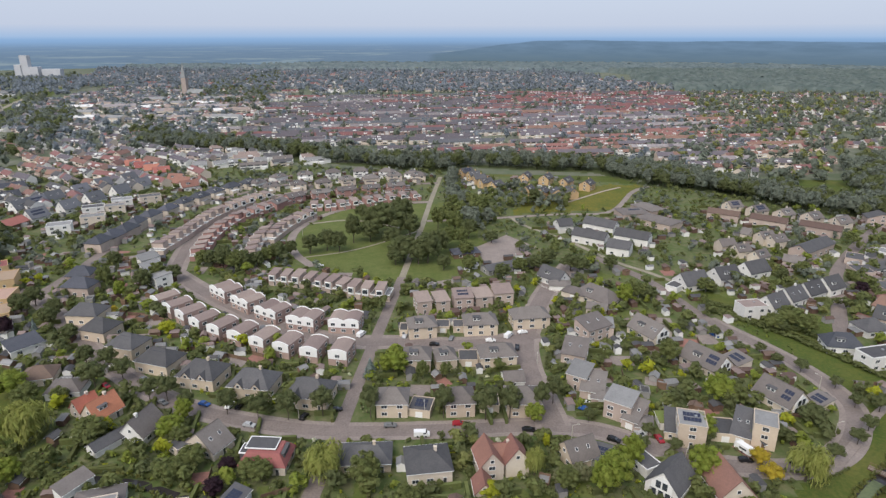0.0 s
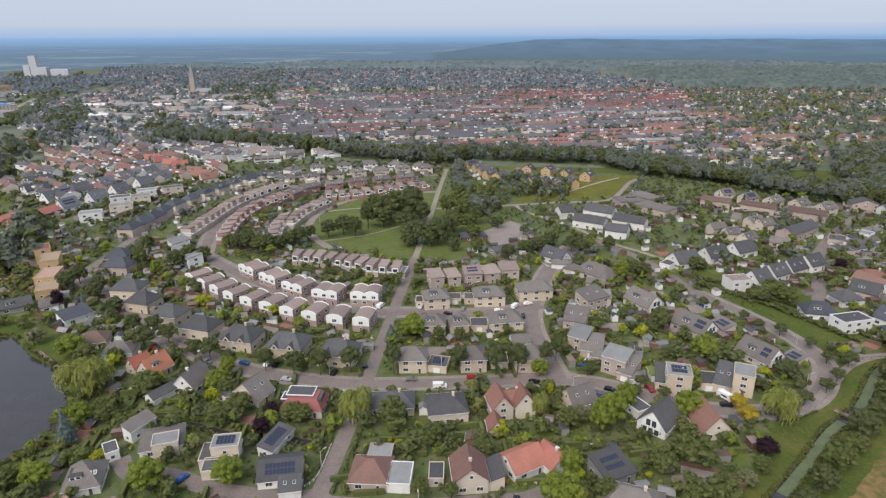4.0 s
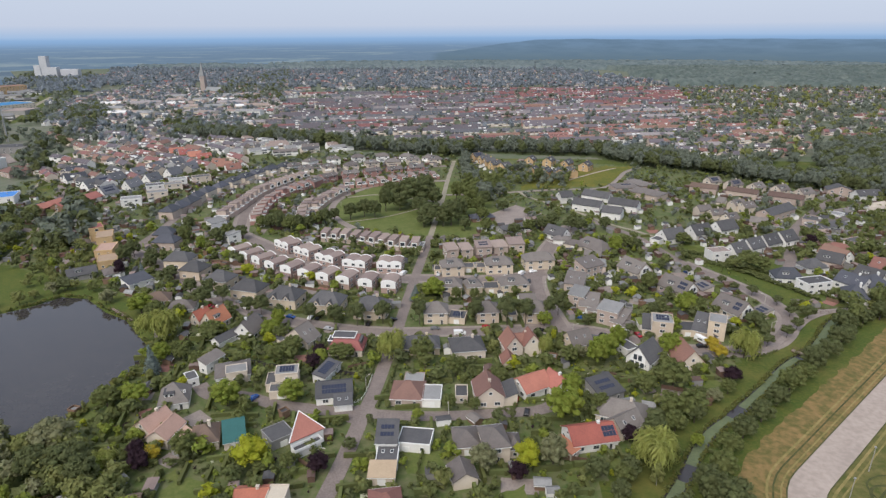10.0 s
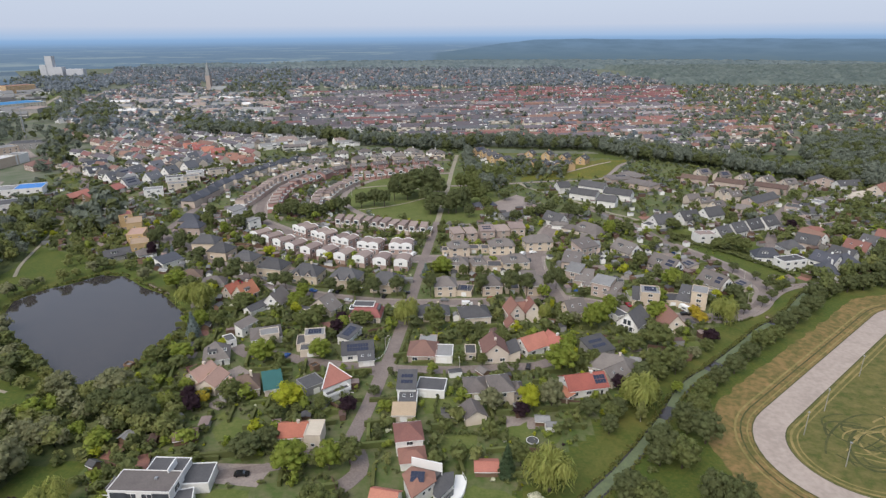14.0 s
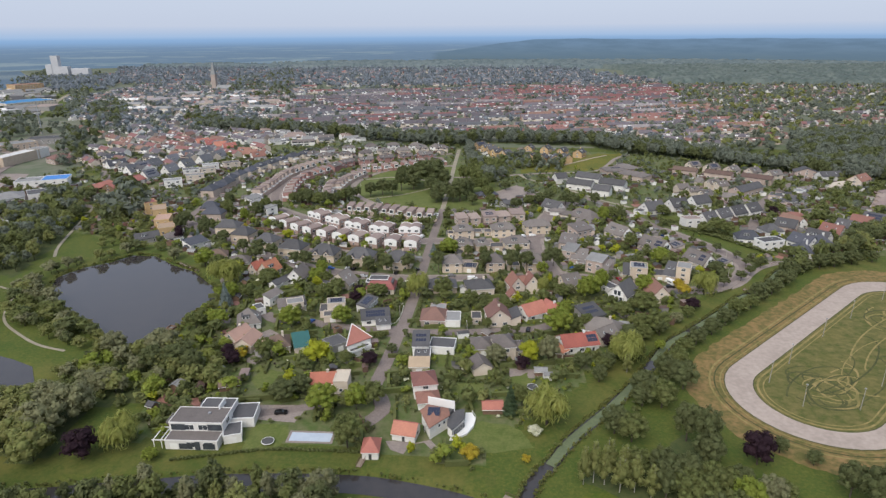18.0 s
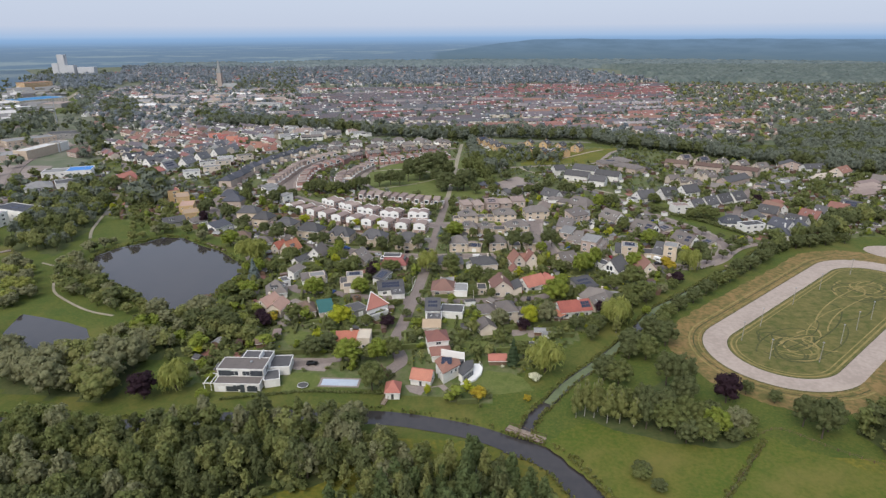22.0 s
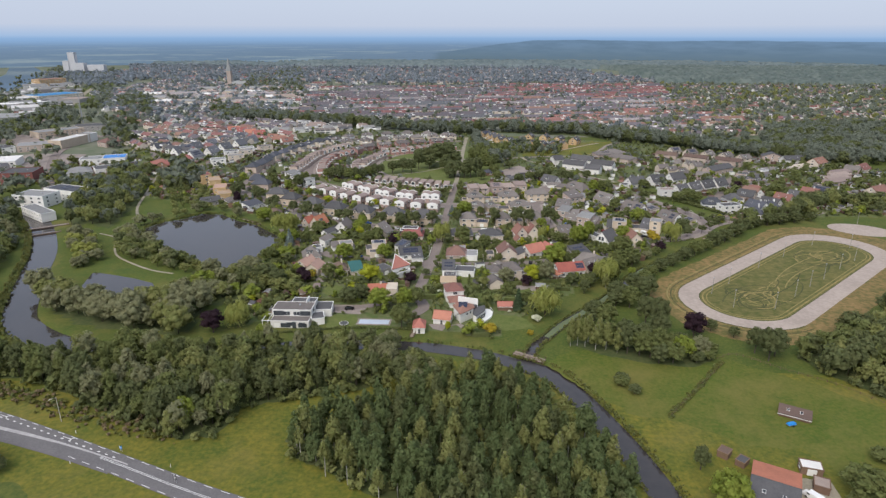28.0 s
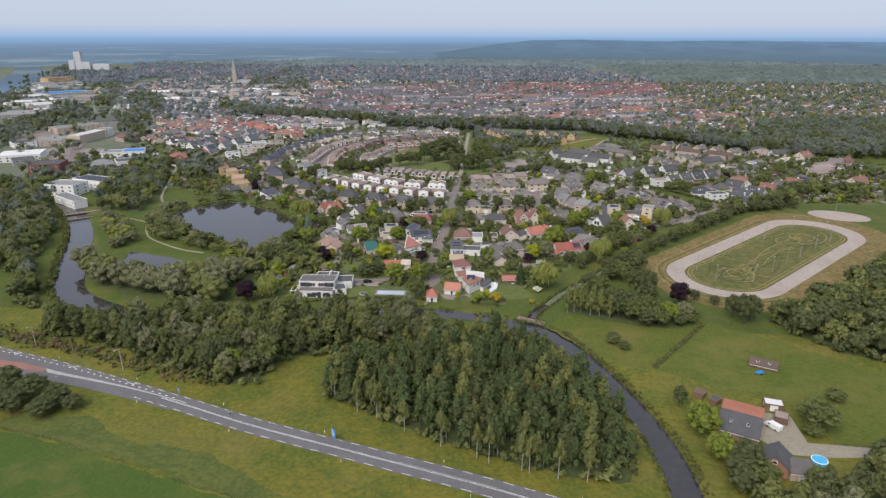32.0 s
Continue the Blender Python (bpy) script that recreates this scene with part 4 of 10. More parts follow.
WALL_WORDS = dict(white="white-rendered", cream="cream", yellow="yellow-brick", pinkbrick="pinkish-brick", redbrick="red-brick", rosebrick="rose-red brick", grey="grey-clad", brown="brown timber", mauve="mauve-brown brick", ochre="ochre-yellow", darkred="dark red")
ROOF_WORDS = dict(grey="grey tiled", dgrey="dark grey", dblue="blue-black tiled", red="red tiled", orangered="orange-red tiled", orange="orange tiled", redbrown="red-brown tiled", brownred="brown-red tiled", brown="brown tiled", tan="taupe",
                  flat="light grey", pink="salmon-pink tiled", teal="teal metal", sand="sandy", white="white", cream="cream", moss="mossy green", blue="bright blue", hazegrey="pale grey tiled", slateblue="slate-blue tiled", farred="dull red tiled", terra="faded terracotta")
KIND_WORDS = dict(gable="gabled roof", hip="hipped roof", flat="flat roof", mono="single-pitch roof", barrel="vaulted roof", barrel2="double vaulted roof", mansard="skirt roof", corner="roof rising to one corner", step="stepped upper storey")


def house(x, y, rot, w, d, eave, rise, kind, wall, roof, flags=""):
    """A house on the ground at x, y; its long side w lies along rot. It looks towards the south where it can."""
    if not -100 <= rot <= 80:
        rot = rot + 180 if rot < 0 else rot - 180
    shed = eave < 2.5
    h = root("shed" if shed else "house", x, y, rot)
    near = y < 300 and abs(x) < 220
    volume(h, w, d, eave, rise, kind, wall, roof, flags, Matrix(), not shed, near, y)
    block(x, y, rot, w, d)
    size = "small" if shed else ("single-storey" if eave < 3.7 else "two-storey")
    return tagged(h, f"{size} {WALL_WORDS[wall]} {'shed' if shed else 'house'} with {ROOF_WORDS[roof]} {KIND_WORDS[kind]}", "shed" if shed else "house")


def block(x, y, rot, w, d):
    k, s = math.cos(radians(rot)), math.sin(radians(rot))
    take([(x + k * a * (w / 2 + 1) - s * b * (d / 2 + 1), y + s * a * (w / 2 + 1) + k * b * (d / 2 + 1)) for a, b in ((-1, -1), (1, -1), (1, 1), (-1, 1))], 5)


def wing(h, x, y, rot, w, d, eave, rise, kind, wall, roof, flags=""):
    """A further block of the same house."""
    if not -100 <= rot <= 80:
        rot = rot + 180 if rot < 0 else rot - 180
    block(x, y, rot, w, d)
    m = h.matrix_world.inverted() @ pose(x, y, 0, 0, 0, rot)
    volume(h, w, d, eave, rise, kind, wall, roof, flags, m, False, y < 260, y)


# south side of the ring street
h = house(-127.7, 166.8, 68, 9.8, 8.0, 3.2, 4.8, "gable", "cream", "orange", "dormer,chim")
wing(h, -135.4, 169.1, 64, 7.2, 6.0, 3, 3.5, "gable", "cream", "orange", "chim")
h = house(-109.5, 159.3, 81, 10.8, 9.0, 3.2, 4.8, "gable", "white", "grey", "chim,sky")
wing(h, -116.7, 152.6, 63, 11.7, 5.0, 2.6, 1.6, "gable", "white", "dgrey")
h = house(-84.8, 154.1, 68, 8.4, 12.0, 3, 5, "gable", "cream", "grey", "sky")
wing(h, -93.0, 152.2, 54, 5.5, 6.0, 3, 0.3, "flat", "cream", "dgrey")
h = house(-64.3, 148.4, 1, 13.7, 10.0, 3, 3.2, "mansard", "cream", "red")
h = house(-35.1, 151.6, 8, 15.2, 10.0, 3.2, 3.2, "hip", "yellow", "dgrey", "chim")
h = house(-16.1, 149.1, 13, 12.8, 12.0, 4.5, 3, "hip", "cream", "dgrey", "chim")
h = house(1.5, 150.9, -74, 9.3, 7.0, 5.2, 4.3, "gable", "cream", "redbrown")
wing(h, 9.2, 152.5, -74, 7.2, 7.0, 5.2, 4.3, "gable", "cream", "redbrown")
wing(h, 5.8, 154.1, 10, 8.5, 6.0, 5, 2.5, "gable", "cream", "redbrown", "chim")
wing(h, 0.3, 141.4, -80, 6.5, 5.0, 2.6, 2.9, "gable", "cream", "redbrown")
h = house(28.5, 158.5, 28, 9.7, 9.0, 3.2, 4.3, "gable", "yellow", "grey", "sky")
wing(h, 35.6, 158.0, -20, 5.0, 7.0, 2.6, 1.2, "mono", "grey", "dgrey", "solar")
h = house(53.2, 148.1, 52, 11.6, 9.5, 3.2, 5.3, "gable", "white", "dgrey", "gend")
wing(h, 47.7, 155.9, 32, 5.8, 8.0, 3, 0.3, "flat", "white", "dgrey")
h = house(68.6, 147.6, -80, 11.5, 10.0, 3, 5.5, "gable", "cream", "terra")
# south lanes
h = house(-35.2, 116.4, 1, 11.0, 11.4, 3, 3.9, "hip", "pinkbrick", "brownred")
wing(h, -26.6, 115.4, 1, 6.4, 9.4, 3.1, 0.3, "flat", "white", "flat")
wing(h, -34.0, 125.0, 1, 7.0, 6.0, 3.1, 0.3, "flat", "pinkbrick", "flat")
h = house(-7.2, 117.4, -80, 11.0, 9.6, 4.4, 3.9, "gable", "cream", "brownred", "chim")
wing(h, -0.2, 118.6, -80, 9.5, 4.8, 3.0, 2.0, "mono", "cream", "dgrey")
wing(h, -16.5, 117.5, 4, 4.2, 7.0, 2.9, 0.3, "flat", "cream", "dgrey")
h = house(8.0, 124.4, 35, 11.4, 10.0, 3.2, 3.3, "gable", "white", "orangered")
wing(h, 17.2, 125.8, -55, 8.4, 8.0, 3.2, 3.3, "gable", "white", "orangered", "chim")
h = house(33.7, 122.8, 30, 10.2, 9.0, 3.2, 2.4, "mono", "grey", "dgrey", "solar")
h = house(37.2, 109.9, -16, 15.4, 11.0, 3, 4, "hip", "cream", "grey", "chim")
wing(h, 36.6, 103.0, 39, 10.0, 8.0, 3, 3.2, "gable", "cream", "grey", "sky")
h = house(24.8, 96.0, 16, 14.6, 10.0, 3.3, 3, "gable", "white", "orange", "solar,end,chim")
wing(h, 16.9, 89.9, 45, 3.9, 7.0, 2.6, 1, "mono", "cream", "orange")
h = house(-5.1, 88.8, 14, 7.5, 11.0, 5.6, 3.2, "hip", "cream", "grey")
wing(h, -13.6, 91.2, 10, 7.8, 10.0, 3.2, 2.6, "hip", "cream", "grey")
wing(h, -13.9, 75.4, -72, 7.6, 7.0, 3, 2.2, "gable", "cream", "grey")
wing(h, 1.1, 90.1, 4, 3.0, 8.0, 3.2, 2, "hip", "cream", "grey")
h = house(-37.8, 88.8, 4, 6.5, 9.0, 4.6, 2.2, "mono", "white", "dgrey", "solar")
wing(h, -29.2, 90.4, -3, 10.0, 8.0, 3.2, 0.3, "flat", "white", "dgrey")
wing(h, -36.6, 81.8, 4, 6.3, 8.0, 3.4, 0.3, "flat", "white", "dgrey", "sky")
wing(h, -36.9, 74.3, 4, 7.5, 6.0, 3, 0.8, "mono", "cream", "sand")
h = house(-95.2, 86.9, 21, 7.7, 10.0, 3.1, 3.6, "hip", "cream", "brown", "chim")
wing(h, -86.6, 88.2, 24, 6.5, 9.0, 2.8, 2.2, "mono", "cream", "teal")
h = house(-113.9, 90.3, 68, 9.6, 7.5, 4.2, 2.8, "gable", "cream", "pink", "chim")
wing(h, -108.3, 87.2, 83, 9.6, 7.0, 3.8, 2.5, "gable", "cream", "pink")
wing(h, -104.4, 87.9, 60, 4.7, 7.0, 2.6, 1, "mono", "cream", "pink")
h = house(-116.0, 107.6, 21, 9.5, 11.0, 2.7, 5.2, "hip", "white", "grey", "dormer,sky")
wing(h, -116.0, 119.8, 40, 3.8, 6.0, 3.2, 0.3, "flat", "white", "dgrey")
h = house(-102.7, 125.8, 23, 12.2, 11.0, 3.1, 2.2, "hip", "white", "grey")
wing(h, -100.0, 123.0, 23, 7.4, 6.0, 5.0, 0.3, "flat", "cream", "flat", "glaz")
wing(h, -113.2, 131.0, 68, 9.2, 4.0, 4.2, 1.4, "mono", "white", "grey")
h = house(-81.9, 121.1, 13, 11.4, 8.4, 3.1, 0.3, "flat", "cream", "dgrey")
wing(h, -80.4, 122.0, 13, 8.0, 6.4, 6.0, 0.3, "flat", "cream", "flat", "solar")
wing(h, -80.5, 115.0, 13, 7.8, 6.0, 3.1, 0.3, "flat", "cream", "dgrey")
h = house(-61.4, 115.6, 14, 12.4, 11.0, 3, 2.6, "gable", "white", "dgrey", "solar")
wing(h, -56.6, 108.6, 14, 6.0, 5.0, 2.7, 1.2, "mono", "white", "dgrey", "sky")
wing(h, -67.6, 128.6, 76, 12.3, 5.0, 2.8, 1, "mono", "white", "dgrey", "solar")
h = house(-64.4, 88.0, 44, 11.2, 5.8, 4.8, 4.9, "corner", "white", "red")
wing(h, -72.9, 89.5, 44, 7.6, 8.0, 3.1, 0.3, "flat", "grey", "dgrey")
# southernmost
h = house(-33.4, 59.5, 13, 8.1, 9.0, 5.4, 2.6, "hip", "white", "redbrown")
wing(h, -31.3, 51.9, 13, 7.5, 7.0, 2.8, 1.8, "hip", "white", "redbrown")
h = house(-70.2, 61.3, 9, 8.8, 8.0, 3, 2.2, "gable", "cream", "orange", "chim")
wing(h, -63.0, 59.8, 4, 5.0, 8.0, 4.9, 0.3, "flat", "cream", "cream")
h = house(-45.8, 24.5, 4, 4.8, 6.5, 2.8, 3, "hip", "white", "orangered")
h = house(-9.2, 49.5, 4, 6.7, 5.0, 2.2, 1.1, "gable", "brown", "orangered")
h = house(-103.9, 57.4, 21, 7.0, 5.0, 2.2, 1.1, "gable", "brown", "brown")
# north side of the ring street, double villas along the arc
h = house(-60.8, 182.6, -4, 14.7, 12.0, 4.8, 4.6, "hip", "yellow", "dgrey", "chim,gablet")
h = house(-82.7, 187.0, -5, 15.2, 12.0, 4.8, 4.6, "hip", "yellow", "dgrey", "chim,gablet")
h = house(-104.1, 191.7, -8, 14.9, 12.0, 4.8, 4.6, "hip", "yellow", "dgrey", "chim,gablet")
h = house(-124.9, 199.7, -13, 14.8, 11.0, 4.8, 4.2, "hip", "yellow", "dgrey", "solar")
h = house(-144.1, 210.6, -13, 12.5, 11.0, 4.8, 4.2, "hip", "yellow", "dgrey", "solar")
h = house(-163.9, 223.3, -11, 12.2, 11.0, 4.8, 4.2, "hip", "yellow", "dgrey", "solar")
h = house(-179.2, 237.4, -0, 14.4, 11.0, 4.8, 4, "hip", "yellow", "dgrey")
h = house(-202.2, 266.2, -1, 14.1, 10.0, 5, 4, "hip", "pinkbrick", "dblue")
h = house(-211.5, 280.9, 13, 11.9, 10.0, 5, 4, "hip", "pinkbrick", "dblue")
h = house(-31.3, 179.5, 5, 10.4, 10.0, 5.4, 3.6, "hip", "yellow", "grey")
wing(h, -21.5, 179.5, -6, 7.5, 8.0, 2.8, 0.3, "flat", "yellow", "dgrey", "solar")
h = house(-8.7, 181.7, 9, 9.7, 10.0, 5.4, 3.6, "hip", "yellow", "grey")
wing(h, 1.4, 184.1, 5, 6.6, 8.0, 2.8, 0.3, "flat", "yellow", "dgrey")
h = house(12.9, 183.8, 5, 11.6, 11.0, 5.4, 3.6, "hip", "yellow", "grey")
h = house(-26.6, 209.4, 5, 10.3, 10.0, 5.4, 3.4, "hip", "yellow", "grey", "dormer")
wing(h, -15.9, 210.4, 15, 7.8, 9.0, 5, 3.8, "hip", "yellow", "grey", "dormer")
h = house(4.0, 214.2, 12, 13.9, 10.0, 5.4, 3.6, "hip", "yellow", "grey", "dormer")
wing(h, -7.1, 214.4, 5, 7.3, 8.0, 2.8, 0.3, "flat", "yellow", "dgrey")
h = house(10.0, 200.1, 11, 7.4, 7.0, 2.8, 2.2, "gable", "white", "grey")
h = house(-28.1, 236.6, 15, 11.8, 10.0, 5.4, 3.4, "hip", "yellow", "grey", "dormer")
wing(h, -35.8, 236.8, 5, 3.4, 7.0, 2.8, 0.3, "flat", "yellow", "dgrey")
wing(h, -19.4, 241.5, 5, 5.7, 7.0, 2.8, 0.3, "flat", "yellow", "dgrey")
h = house(-3.3, 241.4, 9, 14.3, 10.0, 5.4, 3.4, "hip", "yellow", "grey", "dormer")
wing(h, -12.7, 242.0, 5, 4.4, 7.0, 2.8, 0.3, "flat", "yellow", "dgrey")
h = house(18.3, 249.5, 13, 16.2, 10.0, 5.4, 3.4, "hip", "yellow", "grey")
# beige blocks by the park
h = house(-30.4, 259.9, 21, 6.8, 9.0, 6.4, 1.4, "mono", "pinkbrick", "tan")
h = house(-22.2, 263.3, 22, 6.6, 9.0, 5.4, 1.4, "mono", "pinkbrick", "tan")
h = house(-12.1, 265.7, 13, 8.9, 9.0, 6.4, 1.4, "mono", "pinkbrick", "tan", "solar")
h = house(-3.0, 269.6, 19, 8.4, 9.0, 5.4, 1.4, "mono", "pinkbrick", "tan")
h = house(6.5, 272.7, 13, 9.2, 9.0, 6.4, 1.4, "mono", "pinkbrick", "tan")
h = house(-108.7, 287.6, -7, 6.8, 9.1, 6.1, 1, "step", "pinkbrick", "tan")
h = house(-102.1, 286.7, -7, 6.7, 9.1, 6.1, 1, "step", "pinkbrick", "tan")
h = house(-95.4, 285.8, -11, 7.4, 9.8, 6.4, 1, "step", "pinkbrick", "tan")
h = house(-88.9, 284.2, -15, 6.8, 9.5, 6, 1, "step", "pinkbrick", "tan")
h = house(-82.5, 282.2, -18, 6.7, 9.1, 6, 1, "step", "pinkbrick", "tan")
h = house(-76.2, 280.1, -21, 7.4, 9.8, 6.4, 1, "step", "pinkbrick", "tan")
h = house(-70.1, 277.4, -23, 7.3, 9.2, 6.1, 1, "step", "pinkbrick", "tan")
h = house(-63.9, 274.7, -16, 7.1, 9.7, 6.5, 1, "step", "pinkbrick", "tan")
h = house(-57.4, 273.7, -7, 7.3, 9.1, 6.3, 1, "step", "pinkbrick", "tan")
h = house(-50.7, 273.4, -3, 7.1, 9.5, 6, 1, "step", "pinkbrick", "tan")
# white vaulted blocks
h = house(-152.0, 254.5, -36, 7.6, 11.0, 5.8, 1, "barrel", "mauve", "tan")
h = house(-142.4, 247.6, -36, 7.6, 11.0, 5.8, 1, "barrel", "mauve", "tan")
h = house(-132.9, 240.8, -35, 7.6, 11.0, 5.8, 1, "barrel", "mauve", "tan")
h = house(-123.2, 234.2, -31, 7.6, 11.0, 5.8, 1, "barrel", "mauve", "tan")
h = house(-112.8, 228.8, -25, 7.6, 11.0, 5.8, 1, "barrel", "mauve", "tan")
h = house(-102.0, 224.2, -22, 7.6, 11.0, 5.8, 1, "barrel", "mauve", "tan")
h = house(-91.1, 219.9, -20, 7.6, 11.0, 5.8, 1, "barrel", "mauve", "tan")
h = house(-80.0, 216.1, -16, 7.6, 11.0, 5.8, 1, "barrel", "mauve", "tan")
h = house(-68.5, 213.5, -9, 7.6, 11.0, 5.8, 1, "barrel", "mauve", "tan")
h = house(-56.9, 212.1, -6, 7.6, 11.0, 5.8, 1, "barrel", "mauve", "tan")
h = house(-127.6, 266.8, -36, 13.5, 10.0, 5.8, 1, "barrel2", "mauve", "tan")
h = house(-112.5, 256.1, -34, 13.5, 10.0, 5.8, 1, "barrel2", "mauve", "tan")
h = house(-97.0, 246.2, -27, 13.5, 10.0, 5.8, 1, "barrel2", "mauve", "tan")
h = house(-79.9, 239.2, -13, 13.5, 10.0, 5.8, 1, "barrel2", "mauve", "tan")
h = house(-61.5, 238.5, -1, 13.5, 10.0, 5.8, 1, "barrel2", "mauve", "tan")
# east
h = house(33.4, 299.6, -46, 14.6, 9.0, 3.6, 4.6, "gable", "white", "dgrey", "dormer")
wing(h, 36.0, 292.5, -3, 10.7, 8.0, 2.8, 1.6, "hip", "white", "grey")
h = house(52.8, 278.1, -46, 19.9, 12.0, 3.2, 4.8, "hip", "cream", "grey", "dormer")
wing(h, 42.9, 282.4, -32, 12.0, 8.0, 3, 2.2, "hip", "cream", "grey")
wing(h, 50.5, 265.2, -16, 9.0, 7.0, 2.8, 1.8, "gable", "cream", "grey")
h = house(44.7, 239.9, 35, 12.8, 9.0, 6, 2.5, "mono", "pinkbrick", "grey", "sky")
wing(h, 49.4, 242.7, -3, 8.3, 7.0, 5, 1.5, "mono", "pinkbrick", "flat")
h = house(35.1, 220.5, -16, 9.3, 10.0, 4, 3, "mono", "pinkbrick", "grey", "sky")
h = house(34.4, 200.5, -28, 7.5, 8.0, 6, 2, "mono", "pinkbrick", "flat")
wing(h, 38.6, 195.8, -14, 8.3, 10.0, 3.4, 3, "mono", "pinkbrick", "grey", "sky")
wing(h, 41.1, 191.3, -10, 7.1, 8.0, 2.8, 1.2, "hip", "pinkbrick", "grey")
h = house(45.8, 182.5, -30, 9.1, 8.0, 7, 1.5, "mono", "pinkbrick", "flat")
wing(h, 49.8, 178.9, -33, 5.3, 10.0, 3.4, 3, "mono", "pinkbrick", "grey", "sky")
wing(h, 51.9, 175.4, -12, 5.3, 7.0, 2.8, 1.2, "hip", "pinkbrick", "grey")
h = house(69.0, 242.6, -56, 14.6, 11.0, 3.2, 4.8, "gable", "cream", "grey", "dormer,sky,gend")
h = house(84.8, 218.0, -52, 15.8, 11.0, 3.2, 4.8, "gable", "cream", "grey", "dormer,solar,gend")
wing(h, 97.0, 220.0, -65, 8.5, 7.0, 2.6, 1.6, "mono", "cream", "grey", "solar")
h = house(103.0, 195.0, -57, 14.0, 11.0, 3.2, 4.8, "gable", "cream", "grey", "dormer,solar,gend")
wing(h, 114.6, 192.9, -63, 6.4, 7.0, 2.6, 1.6, "mono", "cream", "grey", "solar")
h = house(65.0, 170.6, -10, 8.3, 9.0, 8.2, 0.3, "flat", "yellow", "flat", "solar")
wing(h, 59.9, 174.5, -11, 3.4, 9.0, 3.2, 3, "mono", "yellow", "dgrey")
wing(h, 60.1, 178.4, -88, 6.3, 6.0, 2.8, 0.3, "mono", "white", "moss")
h = house(88.1, 172.1, -21, 6.8, 9.0, 8.2, 0.3, "flat", "yellow", "flat")
wing(h, 82.6, 174.5, -27, 5.8, 11.0, 3.2, 4, "mono", "yellow", "dgrey", "sky")
wing(h, 76.4, 174.8, -4, 8.1, 9.0, 2.9, 0.3, "flat", "yellow", "dgrey")
# terrace of white gables by the school
h = house(47.4, 389.8, 20, 10.0, 10.0, 5, 3.5, "gable", "white", "dgrey")
h = house(72.0, 391.9, -33, 21.2, 10.0, 5, 3.5, "gable", "white", "dgrey")
h = house(61.7, 366.5, -29, 20.7, 10.0, 5, 3.5, "gable", "white", "dgrey")
h = house(87.8, 368.6, -29, 20.9, 10.0, 5, 3.5, "gable", "white", "dgrey")
h = house(75.9, 347.7, -24, 13.1, 10.0, 5, 3.5, "gable", "white", "dgrey")
# ochre row
h = house(-23.6, 544.1, 31, 10.5, 10.3, 5.8, 3.2, "gable", "ochre", "dgrey", "solar,chim")
h = house(-16.5, 532.2, 27, 9.8, 10.2, 5.4, 3.2, "gable", "ochre", "dgrey", "sky,chim")
h = house(-11.3, 519.4, 23, 9.9, 9.8, 5.5, 3.2, "gable", "ochre", "dgrey", "chim")
h = house(-5.5, 506.9, 31, 10.4, 9.5, 5.2, 3.2, "gable", "ochre", "dgrey", "dormer,chim")
h = house(3.3, 496.4, 44, 10.0, 10.1, 5.6, 3.2, "gable", "ochre", "dgrey", "dormer")
h = house(28.8, 531.5, 72, 12.5, 8.9, 5.3, 3.2, "gable", "ochre", "dgrey", "dormer")
h = house(46.4, 525.4, 64, 12.5, 8.9, 5.6, 3.2, "gable", "ochre", "dgrey", "dormer,chim")
h = house(62.3, 515.6, 60, 13.6, 8.6, 5.2, 3.2, "gable", "ochre", "dgrey", "dormer")
h = house(78.9, 506.8, 62, 13.1, 9.3, 5.3, 3.2, "gable", "ochre", "dgrey", "dormer,chim")
h = house(28.9, 482.4, 63, 10.4, 8.9, 5.2, 3.2, "gable", "ochre", "dgrey", "dormer,chim")
h = house(39.5, 477.0, 67, 11.6, 8.6, 5.4, 3.2, "gable", "ochre", "dgrey", "sky")
h = house(50.9, 473.4, 91, 10.9, 9.4, 5.6, 3.2, "gable", "ochre", "dgrey", "dormer")
h = house(61.7, 477.5, 116, 10.6, 8.9, 5.3, 3.2, "gable", "ochre", "dgrey", "dormer,chim")
# east gables and terraces
h = house(173.8, 444.7, 22, 10.5, 10.1, 5.4, 3.5, "gable", "cream", "grey", "solar")
h = house(187.1, 434.4, 28, 11.4, 9.9, 5.4, 3.5, "gable", "cream", "grey", "solar,chim")
h = house(202.0, 426.8, 34, 10.6, 10.4, 5.2, 3.5, "gable", "cream", "grey", "dormer,chim")
h = house(217.3, 419.8, 30, 10.6, 10.2, 5.3, 3.5, "gable", "cream", "grey", "dormer,chim")
h = house(230.8, 409.8, 23, 11.1, 9.8, 5.2, 3.5, "gable", "cream", "grey", "dormer")
h = house(161.2, 425.2, -30, 20.2, 9.0, 5, 2.4, "gable", "pinkbrick", "brown")
h = house(186.0, 411.8, -33, 22.3, 9.0, 5, 2.4, "gable", "pinkbrick", "brown")
h = house(212.3, 397.0, -35, 23.5, 9.0, 5, 2.4, "gable", "pinkbrick", "brown")
h = house(188.3, 357.1, 39, 31.1, 11.0, 5, 3.2, "gable", "pinkbrick", "dgrey")
h = house(168.6, 335.1, -28, 10.2, 9.0, 3.5, 2.6, "gable", "cream", "grey")
h = house(139.2, 357.4, 17, 9.5, 8.1, 4.8, 3.2, "gable", "cream", "grey", "chim")
h = house(144.4, 347.3, 20, 8.9, 7.6, 5, 3.2, "gable", "cream", "grey", "dormer,chim")
h = house(151.1, 338.3, 31, 8.9, 7.8, 4.8, 3.2, "gable", "cream", "grey", "dormer")
